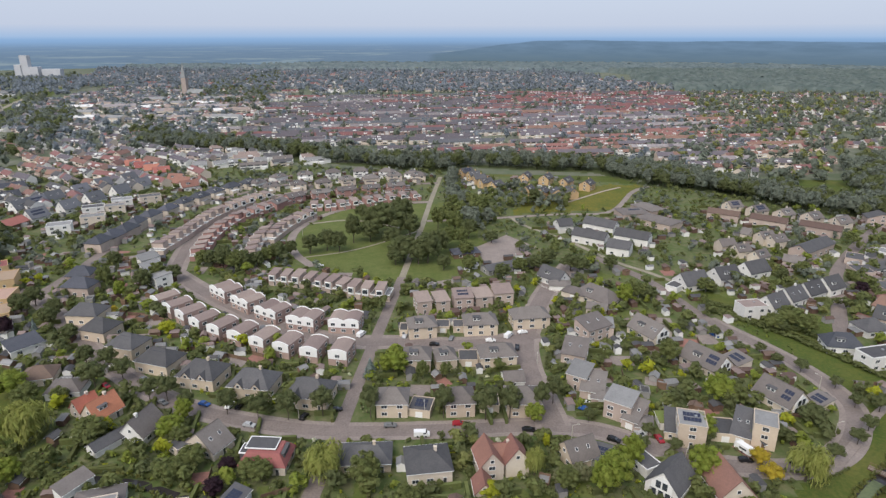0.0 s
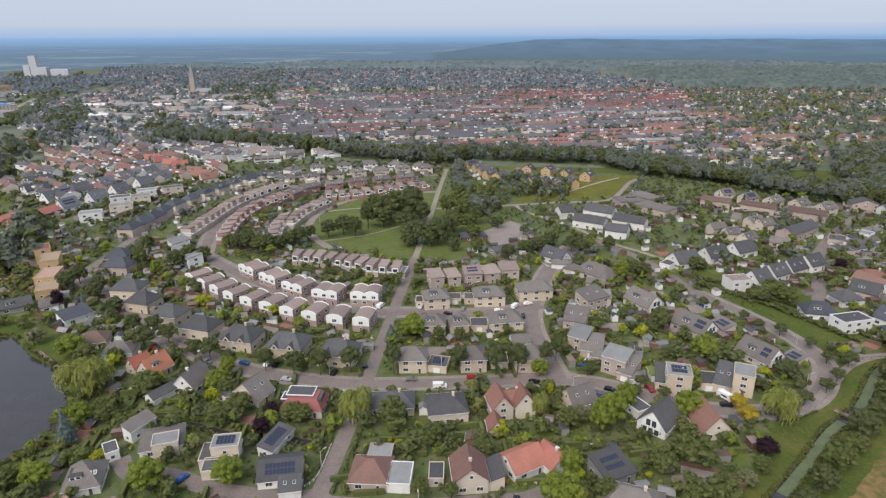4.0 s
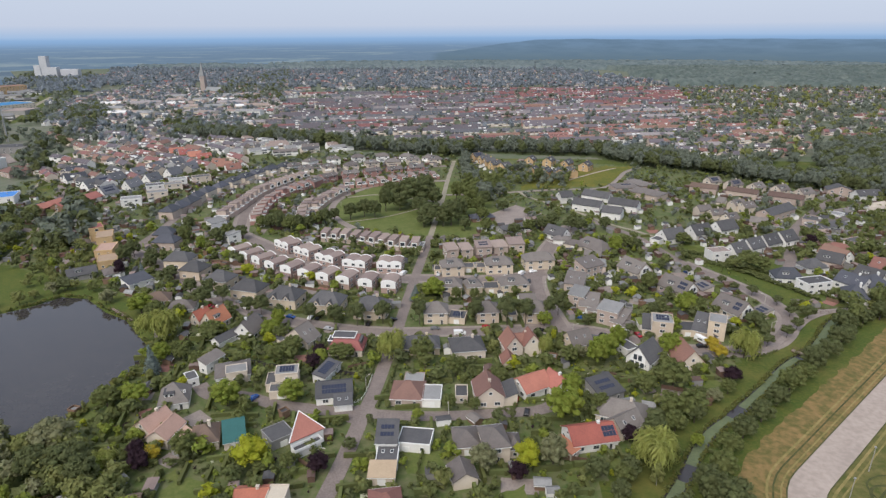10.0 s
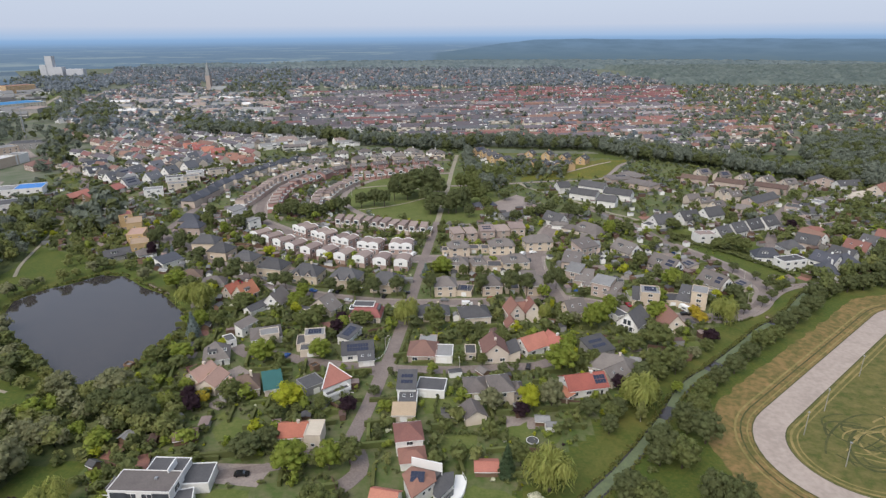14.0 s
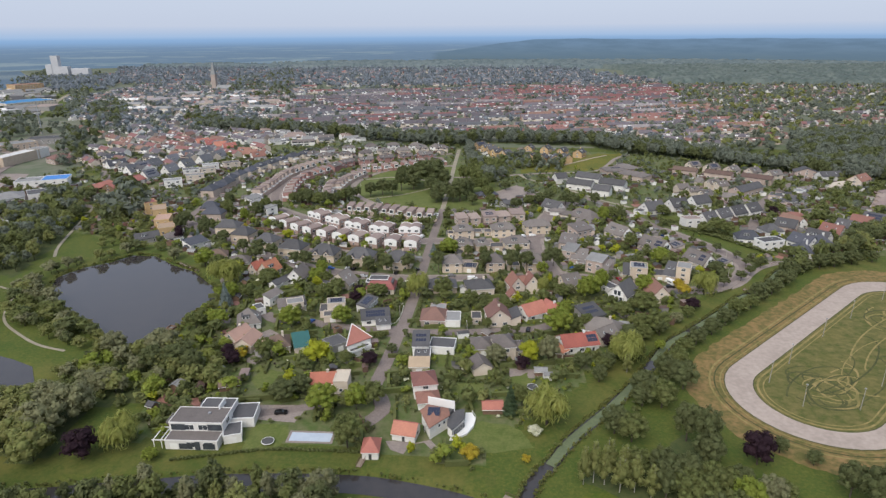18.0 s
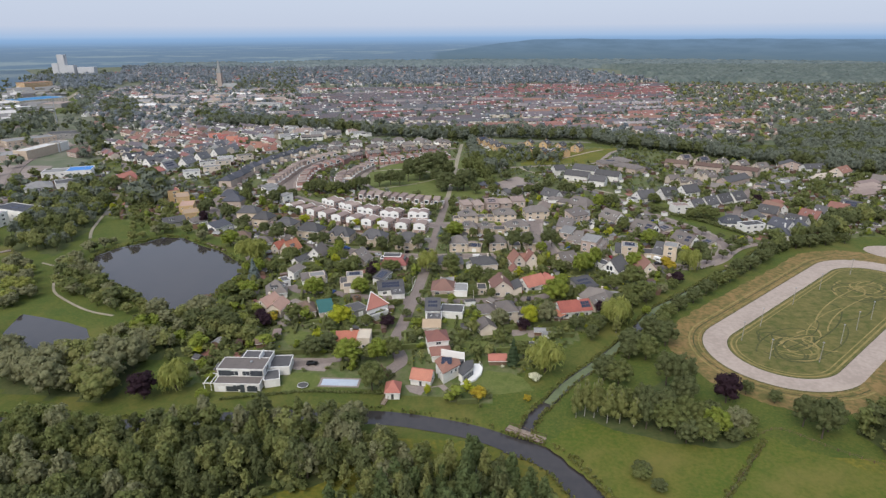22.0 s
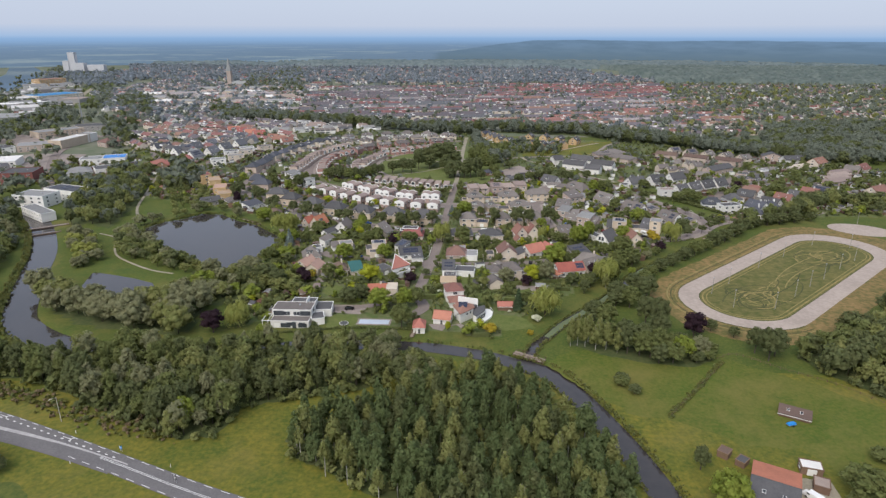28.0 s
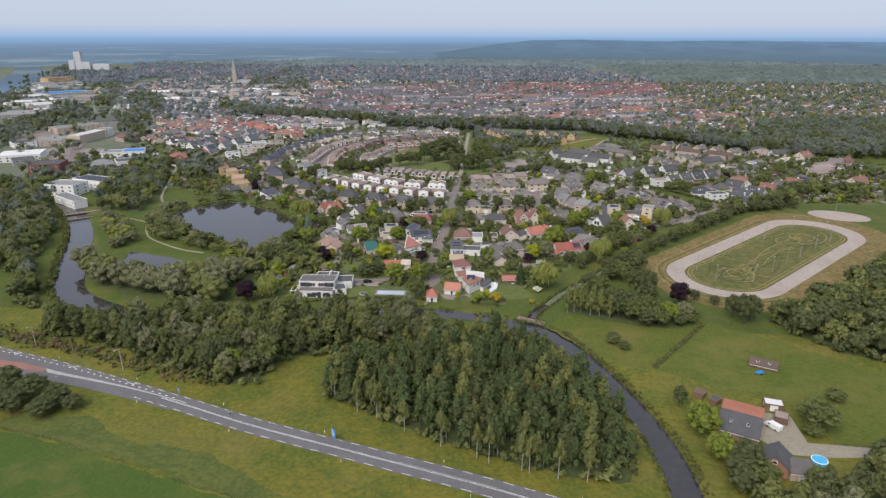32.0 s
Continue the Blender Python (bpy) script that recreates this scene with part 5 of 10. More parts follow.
h = house(168.4, 374.2, 22, 9.7, 8.7, 4.8, 3.2, "gable", "cream", "grey", "dormer,chim")
h = house(172.5, 367.8, 22, 9.5, 9.4, 5, 3.2, "gable", "cream", "grey", "sky,chim")
h = house(159.6, 379.8, -39, 5.1, 8.0, 5, 3, "gable", "cream", "grey")
h = house(102.7, 299.6, 26, 14.7, 11.2, 3.6, 4.8, "gable", "white", "dgrey", "chim")
h = house(121.9, 308.9, 27, 13.8, 10.9, 3.7, 4.8, "gable", "white", "dgrey", "dormer,chim")
h = house(140.6, 319.2, 29, 14.7, 10.8, 3.6, 4.8, "gable", "white", "dgrey")
h = house(132.5, 274.7, 36, 11.9, 9.7, 3.6, 4.8, "gable", "white", "dgrey", "dormer,chim")
h = house(144.5, 283.3, 34, 11.8, 10.0, 3.7, 4.8, "gable", "white", "dgrey", "sky,chim")
h = house(156.9, 291.3, 32, 12.2, 9.5, 3.7, 4.8, "gable", "white", "dgrey", "sky")
h = house(169.5, 299.0, 31, 11.7, 10.4, 3.7, 4.8, "gable", "white", "dgrey", "dormer")
wing(h, 93.6, 294.8, -43, 6.0, 8.0, 3, 0.3, "flat", "white", "dgrey")
h = house(119.5, 266.4, 14, 11.3, 8.0, 6.3, 0.3, "flat", "white", "tan")
h = house(144.7, 240.4, 45, 3.5, 5.0, 2.8, 0.3, "flat", "white", "dgrey")
h = house(144.3, 237.0, -6, 13.6, 10.0, 3.4, 4.4, "hip", "white", "dblue", "dormer")
h = house(151.8, 224.8, 18, 14.5, 8.0, 5.8, 0.4, "flat", "white", "dgrey")
h = house(164.4, 253.6, 13, 10.7, 10.0, 3.2, 4, "hip", "white", "dgrey")
h = house(185.4, 271.3, -64, 14.9, 10.0, 3.6, 4, "gable", "white", "brownred")
h = house(166.2, 215.3, -16, 9.4, 12.0, 3.4, 4.6, "hip", "white", "dblue", "chim")
h = house(181.7, 229.1, 11, 11.8, 12.0, 3.4, 4.6, "hip", "white", "dblue", "chim")
h = house(223.4, 349.1, -48, 8.5, 9.0, 5.8, 0.3, "flat", "white", "flat")
h = house(206.1, 344.6, -121, 12.3, 9.0, 3.4, 0.3, "flat", "pinkbrick", "dgrey")
h = house(198.2, 323.9, -91, 11.9, 8.9, 3.5, 0.3, "flat", "pinkbrick", "dgrey")
h = house(198.4, 301.0, -89, 11.6, 8.7, 3.4, 0.3, "flat", "pinkbrick", "dgrey")
h = house(211.1, 297.9, 26, 11.7, 8.9, 3.5, 0.3, "flat", "pinkbrick", "dgrey")
h = house(262.0, 421.0, 78, 11.0, 18.0, 5.6, 3.2, "gable", "pinkbrick", "dgrey", "sky")
h = house(276.0, 409.0, 10, 19.0, 10.0, 4.8, 3.4, "gable", "white", "dgrey", "sky")
h = house(291.0, 391.0, 38, 17.0, 11.0, 5.6, 4.2, "gable", "cream", "redbrown", "sky")
# east beyond
for x_, y_, r_, w_, d_, wall_, roof_, extra_ in ((172.6, 229.0, -58, 13.0, 10.5, "white", "dblue", "sky,chim"), (186.0, 238.4, -50, 12.5, 10.5, "white", "dgrey", "dormer"),
                                                 (200.6, 251.4, -48, 12.0, 10.0, "white", "redbrown", "sky,chim"), (214.6, 260.6, -50, 12.5, 10.5, "cream", "dgrey", "sky"),
                                                 (229.0, 271.6, -44, 12.0, 10.2, "white", "redbrown", "chim"), (240.6, 278.4, -46, 12.5, 10.2, "cream", "dgrey", "solar"),
                                                 (285.0, 284.0, 32, 17.0, 10.0, "cream", "terra", "chim"), (322.0, 374.0, 40, 15.0, 11.0, "cream", "redbrown", "sky"),
                                                 (309.0, 364.0, 130, 12.0, 10.0, "pinkbrick", "grey", "chim"), (178.0, 262.0, -40, 12.0, 10.0, "pinkbrick", "dgrey", "dormer")):
    h = house(x_, y_, r_, w_, d_, 3.8, 4.2, "gable", wall_, roof_, extra_)
h = house(190.0, 279.0, -20, 14.0, 10.4, 4.0, 3.8, "hip", "cream", "redbrown", "chim")
for k_ in range(4):
    h = house(272.0 + 5.6 * k_, 318.0 + 9.0 * k_, 28, 27.0 - 2.0 * k_, 6.6, 3.6 + 0.7 * k_, 1.5, "mono", "pinkbrick", "tan")
    h = house(212.0 + 5.2 * k_, 330.0 + 8.4 * k_, 28, 25.0, 5.6, 3.0 + 0.5 * k_, 1.2, "mono", "white", "grey" if k_ % 2 else "dgrey")
for k_ in range(3):
    h = house(264.0 + 4.4 * k_, 372.0 + 7.0 * k_, 28, 17.0, 4.6, 3.0, 0.6, "mono", "white", "cream")
# west gables
h = house(-341.3, 404.8, 68, 12.8, 11.4, 3.4, 5.6, "gable", "white", "slateblue", "dormer,chim")
h = house(-338.4, 416.5, 68, 12.8, 11.4, 3.4, 5.6, "gable", "white", "slateblue", "solar")
h = house(-314.1, 384.2, 68, 12.8, 11.4, 3.4, 5.6, "gable", "white", "slateblue", "solar")
h = house(-306.9, 407.9, 68, 12.8, 11.4, 3.4, 5.6, "gable", "white", "slateblue", "sky")
h = house(-303.5, 432.4, 68, 12.8, 11.4, 3.4, 5.6, "gable", "white", "slateblue", "dormer")
h = house(-296.7, 456.2, 68, 12.8, 11.4, 3.4, 5.6, "gable", "white", "slateblue")
h = house(-292.6, 480.7, 68, 12.8, 11.4, 3.4, 5.6, "gable", "white", "slateblue", "dormer")
h = house(-336.5, 432.3, 68, 12.8, 11.4, 3.4, 5.6, "gable", "white", "slateblue", "sky")
h = house(-329.5, 454.8, 68, 12.8, 11.4, 3.4, 5.6, "gable", "white", "slateblue", "dormer")
h = house(-326.0, 478.1, 68, 12.8, 11.4, 3.4, 5.6, "gable", "white", "slateblue")
h = house(-315.1, 498.7, 68, 12.8, 11.4, 3.4, 5.6, "gable", "white", "slateblue", "dormer,chim")
h = house(-373.0, 431.0, 52, 17.0, 11.0, 3.6, 4.6, "gable", "white", "dblue", "sky")
h = house(-391.0, 459.0, 52, 18.0, 11.0, 3.6, 4.6, "gable", "white", "dblue", "sky")
h = house(-279.5, 359.5, 28, 14.0, 10.0, 5.8, 0.4, "flat", "white", "flat")
h = house(-270.5, 381.0, 28, 15.0, 9.5, 5.6, 0.4, "flat", "cream", "flat")
h = house(-284.5, 403.0, 30, 14.0, 9.5, 5.8, 0.4, "flat", "white", "dgrey")
h = house(-271.5, 408.5, 30, 13.0, 9.0, 5.6, 0.4, "flat", "cream", "flat")
h = house(-276.0, 424.5, 32, 14.0, 9.5, 5.8, 0.4, "flat", "white", "flat")
h = house(-261.0, 437.0, 34, 15.0, 9.5, 5.6, 0.4, "flat", "cream", "dgrey")
h = house(-233.3, 330.2, 88, 13.4, 10.5, 5.7, 3.6, "hip", "pinkbrick", "dblue", "solar")
h = house(-232.8, 342.9, 87, 14.2, 10.8, 5.1, 3.6, "hip", "pinkbrick", "dblue", "dormer")
h = house(-231.8, 355.5, 86, 14.2, 11.0, 5.5, 3.6, "hip", "pinkbrick", "dblue", "sky,chim")
h = house(-233.8, 370.5, 91, 12.6, 9.3, 5.5, 3.4, "hip", "cream", "dblue", "ext,dormer,chim")
h = house(-233.6, 388.2, 83, 13.1, 9.6, 5.3, 3.4, "hip", "cream", "dblue", "ext,dormer,chim")
h = house(-230.3, 405.7, 81, 13.0, 9.2, 4.9, 3.4, "hip", "cream", "dblue", "ext,chim")
h = house(-227.7, 423.3, 78, 12.3, 9.3, 5.4, 3.4, "hip", "cream", "dblue", "ext,dormer")
h = house(-223.1, 440.4, 76, 13.6, 9.7, 5.3, 3.4, "hip", "cream", "dblue", "ext,dormer,chim")
h = house(-219.4, 457.8, 75, 12.4, 9.7, 4.9, 3.4, "hip", "cream", "dblue", "ext,dormer,chim")
h = house(-212.0, 473.8, 61, 13.3, 9.5, 5.2, 3.4, "hip", "cream", "dblue", "ext,sky")
h = house(-203.7, 489.5, 62, 12.7, 9.5, 5.1, 3.4, "hip", "cream", "dblue", "ext,dormer,chim")
h = house(-193.7, 326.8, 88, 9.1, 8.8, 6.2, 0.5, "step", "pinkbrick", "tan")
h = house(-193.3, 336.0, 88, 9.4, 8.3, 6.1, 0.5, "step", "pinkbrick", "tan")
h = house(-193.1, 345.3, 90, 9.1, 8.1, 6.6, 0.5, "step", "pinkbrick", "tan")
h = house(-193.2, 354.5, 91, 9.2, 8.6, 6.1, 0.5, "step", "pinkbrick", "tan")
h = house(-193.3, 363.7, 91, 9.8, 8.1, 5.9, 0.5, "step", "pinkbrick", "tan")
h = house(-193.5, 372.9, 91, 9.6, 8.1, 6, 0.5, "step", "pinkbrick", "tan")
h = house(-193.7, 382.1, 90, 8.8, 8.8, 6.2, 0.5, "step", "pinkbrick", "tan")
h = house(-193.5, 391.3, 86, 9.9, 8.5, 6.4, 0.5, "step", "pinkbrick", "tan")
h = house(-192.4, 400.5, 83, 9.9, 8.7, 6.3, 0.5, "step", "pinkbrick", "tan")
h = house(-191.0, 409.6, 78, 9.2, 8.2, 6.2, 0.5, "step", "pinkbrick", "tan")
h = house(-188.5, 418.5, 74, 9.1, 8.5, 6.5, 0.5, "step", "pinkbrick", "tan")
h = house(-186.0, 427.3, 72, 9.3, 8.9, 6.4, 0.5, "step", "pinkbrick", "tan")
h = house(-182.9, 436.0, 68, 9.3, 8.7, 6.4, 0.5, "step", "pinkbrick", "tan")
h = house(-179.3, 444.5, 67, 9.1, 8.6, 6.4, 0.5, "step", "pinkbrick", "tan")
h = house(-175.7, 452.9, 67, 9.6, 8.7, 6.2, 0.5, "step", "pinkbrick", "tan")
h = house(-188.6, 305.1, -45, 12.5, 9.3, 5.7, 1, "mono", "white", "flat")
h = house(-179.7, 292.5, -42, 11.6, 8.8, 5.7, 1, "mono", "white", "flat")
h = house(-169.6, 281.0, -38, 12.7, 8.6, 5.9, 1, "mono", "white", "flat")
h = house(-166.4, 319.8, 104, 9.4, 8.9, 6.1, 0.7, "step", "rosebrick", "tan")
h = house(-168.9, 329.6, 104, 9.1, 8.1, 5.8, 0.7, "step", "rosebrick", "tan")
h = house(-171.4, 339.4, 103, 9.8, 8.7, 5.5, 0.7, "step", "rosebrick", "tan")
h = house(-173.2, 349.4, 97, 9.7, 8.4, 5.9, 0.7, "step", "rosebrick", "tan")
h = house(-174.0, 359.4, 94, 9.1, 8.3, 5.8, 0.7, "step", "rosebrick", "tan")
h = house(-174.8, 369.5, 91, 9.9, 8.8, 6, 0.7, "step", "rosebrick", "tan")
h = house(-174.3, 379.6, 87, 9.0, 8.3, 5.6, 0.7, "step", "rosebrick", "tan")
h = house(-173.7, 389.7, 83, 9.9, 8.8, 6.1, 0.7, "step", "rosebrick", "tan")
h = house(-171.6, 399.6, 73, 8.8, 8.7, 5.6, 0.7, "step", "rosebrick", "tan")
h = house(-168.2, 409.1, 68, 9.2, 8.7, 5.7, 0.7, "step", "rosebrick", "tan")
h = house(-164.2, 418.4, 68, 10.0, 8.8, 5.9, 0.7, "step", "rosebrick", "tan")
h = house(-160.5, 427.8, 69, 9.3, 8.2, 5.8, 0.7, "step", "rosebrick", "tan")
h = house(-156.9, 437.3, 69, 9.0, 8.5, 5.8, 0.7, "step", "rosebrick", "tan")
h = house(-136.3, 322.3, 102, 9.6, 7.8, 5.6, 0.7, "step", "pinkbrick", "tan")
h = house(-138.4, 331.6, 102, 9.7, 7.9, 5.6, 0.7, "step", "pinkbrick", "tan")
h = house(-140.4, 340.9, 99, 9.4, 7.9, 6.1, 0.7, "step", "pinkbrick", "tan")
h = house(-141.2, 350.4, 94, 9.2, 8.3, 6.1, 0.7, "step", "pinkbrick", "tan")
h = house(-141.8, 359.9, 93, 9.9, 7.9, 6, 0.7, "step", "pinkbrick", "tan")
h = house(-136.1, 352.2, 87, 8.5, 8.3, 5.5, 0.8, "step", "pinkbrick", "tan")
h = house(-135.7, 361.1, 87, 8.7, 8.6, 5.9, 0.8, "step", "pinkbrick", "tan")
h = house(-135.3, 370.1, 85, 9.0, 8.6, 5.7, 0.8, "step", "pinkbrick", "tan")
h = house(-134.2, 379.0, 82, 9.3, 8.7, 5.9, 0.8, "step", "pinkbrick", "tan")
h = house(-132.9, 387.8, 79, 9.1, 8.9, 5.6, 0.8, "step", "pinkbrick", "tan")
h = house(-130.8, 396.5, 73, 8.5, 8.6, 6, 0.8, "step", "pinkbrick", "tan")
h = house(-127.7, 404.9, 70, 9.0, 8.1, 5.8, 0.8, "step", "pinkbrick", "tan")
h = house(-127.8, 426.4, 12, 8.5, 8.2, 5.8, 0.8, "step", "rosebrick", "tan")
h = house(-118.2, 428.5, 17, 8.4, 8.8, 5.7, 0.8, "step", "rosebrick", "tan")
h = house(-109.3, 432.4, 28, 9.2, 8.6, 5.6, 0.8, "step", "rosebrick", "tan")
h = house(-100.9, 437.3, 33, 9.1, 8.6, 6.1, 0.8, "step", "rosebrick", "tan")
h = house(-92.8, 442.9, 37, 7.9, 8.7, 6, 0.8, "step", "rosebrick", "tan")
h = house(-85.2, 449.1, 36, 7.8, 8.7, 5.6, 0.8, "step", "rosebrick", "tan")
h = house(-77.0, 454.4, 30, 7.6, 8.6, 6, 0.8, "step", "rosebrick", "tan")
h = house(-68.3, 458.8, 25, 7.7, 8.8, 6.1, 0.8, "step", "rosebrick", "tan")
h = house(-59.4, 462.9, 24, 7.2, 8.7, 5.5, 0.8, "step", "rosebrick", "tan")
h = house(-158.3, 428.8, 74, 14.3, 9.4, 5.1, 2.2, "gable", "rosebrick", "grey", "dormer")
h = house(-151.2, 447.8, 50, 14.3, 9.3, 5.1, 2.2, "gable", "rosebrick", "grey", "sky")
h = house(-134.3, 459.7, 29, 13.8, 9.1, 5.4, 2.2, "gable", "rosebrick", "grey", "dormer")
h = house(-116.2, 469.8, 29, 14.4, 9.3, 5.6, 2.2, "gable", "rosebrick", "grey", "sky,chim")
h = house(-97.7, 479.2, 26, 13.8, 8.8, 5.3, 2.2, "gable", "rosebrick", "grey", "dormer,chim")
h = house(-79.0, 488.2, 26, 14.3, 8.9, 5.4, 2.2, "gable", "rosebrick", "grey", "dormer")
h = house(-179.9, 477.6, 24, 12.5, 9.4, 5.5, 3, "hip", "cream", "grey", "ext,dormer")
h = house(-160.6, 486.5, 25, 12.4, 9.3, 5.3, 3, "hip", "cream", "grey", "ext,dormer,chim")
h = house(-141.6, 495.8, 31, 13.0, 9.1, 5.1, 3, "hip", "cream", "grey", "ext,sky")
h = house(-124.3, 508.2, 30, 12.5, 10.0, 5.3, 3, "hip", "cream", "grey", "ext,dormer")
h = house(-104.6, 515.6, 23, 12.9, 9.2, 4.9, 3, "hip", "cream", "grey", "ext,sky,chim")
h = house(-86.2, 526.2, 20, 12.5, 9.3, 5.3, 3, "hip", "cream", "grey", "ext,dormer")
h = house(-65.2, 528.5, 5, 13.0, 10.0, 5.2, 3, "hip", "cream", "grey", "ext,dormer")
h = house(-196.8, 490.8, 66, 12.6, 9.3, 4.9, 3, "hip", "white", "grey", "ext,dormer")
h = house(-186.6, 513.5, 59, 12.9, 9.8, 5, 3, "hip", "white", "grey", "ext,dormer,chim")
h = house(-165.8, 523.9, 18, 13.2, 9.2, 5.3, 3, "hip", "white", "grey", "ext,dormer,chim")
h = house(-143.2, 534.3, 25, 12.5, 9.4, 5.3, 3, "hip", "white", "grey", "ext")
h = house(-119.7, 542.2, 13, 13.1, 9.4, 5.3, 3, "hip", "white", "grey", "ext")
h = house(-95.2, 541.1, -11, 12.5, 9.6, 5.4, 3, "hip", "white", "grey", "ext,chim")
h = house(-71.1, 535.1, -15, 12.4, 9.9, 5.3, 3, "hip", "white", "grey", "ext,solar,chim")
h = house(-346.1, 559.4, 36, 14.4, 10.1, 3.8, 4.5, "gable", "white", "orangered", "dormer,chim")
h = house(-331.1, 549.1, 36, 13.3, 10.4, 4.1, 4.5, "gable", "white", "orangered", "sky")
h = house(-316.1, 538.8, 35, 13.5, 10.1, 3.9, 4.5, "gable", "white", "orangered", "chim")
h = house(-301.1, 528.5, 35, 14.0, 9.8, 4.1, 4.5, "gable", "white", "orangered", "sky,chim")
h = house(-273.2, 502.2, -6, 13.6, 9.9, 3.8, 4.5, "gable", "white", "redbrown", "dormer")
h = house(-261.7, 490.5, -6, 14.7, 9.9, 3.9, 4.5, "gable", "white", "redbrown")
h = house(-250.3, 478.8, 43, 13.9, 10.4, 3.9, 4.5, "gable", "white", "redbrown", "dormer,chim")
h = house(-247.1, 493.1, 120, 14.5, 9.7, 4.2, 4.5, "gable", "white", "redbrown", "dormer")
h = house(-411.7, 519.3, -23, 13.2, 8.6, 4.9, 3, "gable", "pinkbrick", "brownred", "dormer")
h = house(-390.3, 510.0, -1, 13.3, 9.0, 4.9, 3, "gable", "pinkbrick", "brownred")
h = house(-373.1, 522.4, 19, 14.0, 9.0, 5.1, 3, "gable", "pinkbrick", "brownred", "dormer")
h = house(-358.4, 531.5, 95, 14.8, 9.4, 5.3, 3, "gable", "pinkbrick", "brownred", "dormer,chim")
h = house(-360.1, 554.7, 91, 13.7, 8.8, 5.1, 3, "gable", "pinkbrick", "brownred", "chim")
h = house(-360.0, 577.9, 90, 14.2, 9.1, 4.7, 3, "gable", "pinkbrick", "brownred", "dormer")
h = house(-564.6, 664.5, -28, 16.1, 8.9, 4.9, 3, "gable", "cream", "brownred", "dormer")
h = house(-532.9, 639.8, -28, 15.3, 8.9, 5, 3, "gable", "cream", "brownred", "sky")
h = house(-502.4, 613.6, -33, 16.9, 9.4, 5, 3, "gable", "cream", "brownred", "chim")
h = house(-472.9, 586.2, -33, 16.1, 8.7, 5.3, 3, "gable", "cream", "brownred", "dormer")
h = house(-440.0, 564.4, -10, 16.2, 9.2, 5.3, 3, "gable", "cream", "brownred", "dormer")
h = house(-406.4, 572.9, 55, 15.6, 8.8, 4.9, 3, "gable", "cream", "brownred", "dormer,chim")
h = house(-386.4, 606.9, 82, 16.2, 8.8, 5.2, 3, "gable", "cream", "brownred", "dormer")
h = house(-397.0, 454.1, 119, 13.4, 9.6, 4.8, 0.4, "flat", "cream", "dgrey")
h = house(-409.6, 476.8, 119, 14.7, 10.1, 4.8, 0.4, "flat", "cream", "dgrey")
h = house(-415.9, 498.8, 57, 13.9, 10.5, 4.9, 0.4, "flat", "cream", "dgrey")
h = house(-401.4, 520.1, 62, 14.0, 9.5, 5.3, 0.4, "flat", "cream", "dgrey")
h = house(-321.5, 357.5, 80, 38.0, 12.0, 3, 3.2, "gable", "brown", "red")
h = house(-336.0, 345.0, 80, 24.0, 10.0, 3, 2.6, "gable", "brown", "red")
# by the lake
h = house(-223.4, 216.7, 39, 13.8, 8.0, 3, 2.8, "gable", "grey", "dgrey", "dormer")
h = house(-208.1, 220.2, 41, 9.3, 10.0, 3, 2.4, "hip", "white", "grey")
h = house(-188.1, 208.5, 57, 12.2, 9.0, 3.2, 1.8, "mono", "white", "dblue")
h = house(-165.3, 187.5, 21, 10.9, 10.0, 3, 3.2, "hip", "cream", "brown")
h = house(-149.5, 180.3, 13, 11.5, 10.0, 3, 2.6, "hip", "white", "grey")
# school, pavilion and works by the park
h = house(98.9, 426.6, 13, 19.6, 16.0, 4.5, 2.6, "hip", "pinkbrick", "grey", "solar")
wing(h, 112.8, 407.3, -45, 25.8, 16.0, 4.5, 2.6, "hip", "pinkbrick", "grey")
wing(h, 113.6, 440.8, -60, 21.5, 14.0, 4, 2.4, "hip", "pinkbrick", "grey")
h = house(-14.4, 337.6, 19, 15.8, 10.0, 2.8, 2.2, "hip", "brown", "dblue")
h = house(11.2, 317.7, 31, 31.8, 9.0, 2.8, 1.6, "gable", "grey", "dgrey")
# white villa
h = house(-101.8, 31.2, 2, 17.0, 8.4, 6.2, 0.22, "flat", "white", "grey", "glaz")
wing(h, -101.4, 25.3, 2, 16.4, 6.4, 3.2, 0.22, "flat", "white", "grey", "glaz")
wing(h, -90.6, 38.6, 8, 7.6, 8.6, 3.3, 0.3, "flat", "white", "dgrey")
wing(h, -91.0, 29.2, 20, 5.4, 6.6, 3.0, 0.22, "flat", "white", "dgrey", "glaz")
wing(h, -99.4, 38.6, 2, 10.5, 7.0, 5.4, 0.25, "flat", "white", "dgrey")


def villa_part(name, x0, y0, z0, x1, y1, z1, material, label=""):
    """A box of the white villa, given in the plan's own coordinates along its walls."""
    return part(name, Build().box(x0, y0, z0, x1, y1, z1).mesh(name, material), h, None, label)


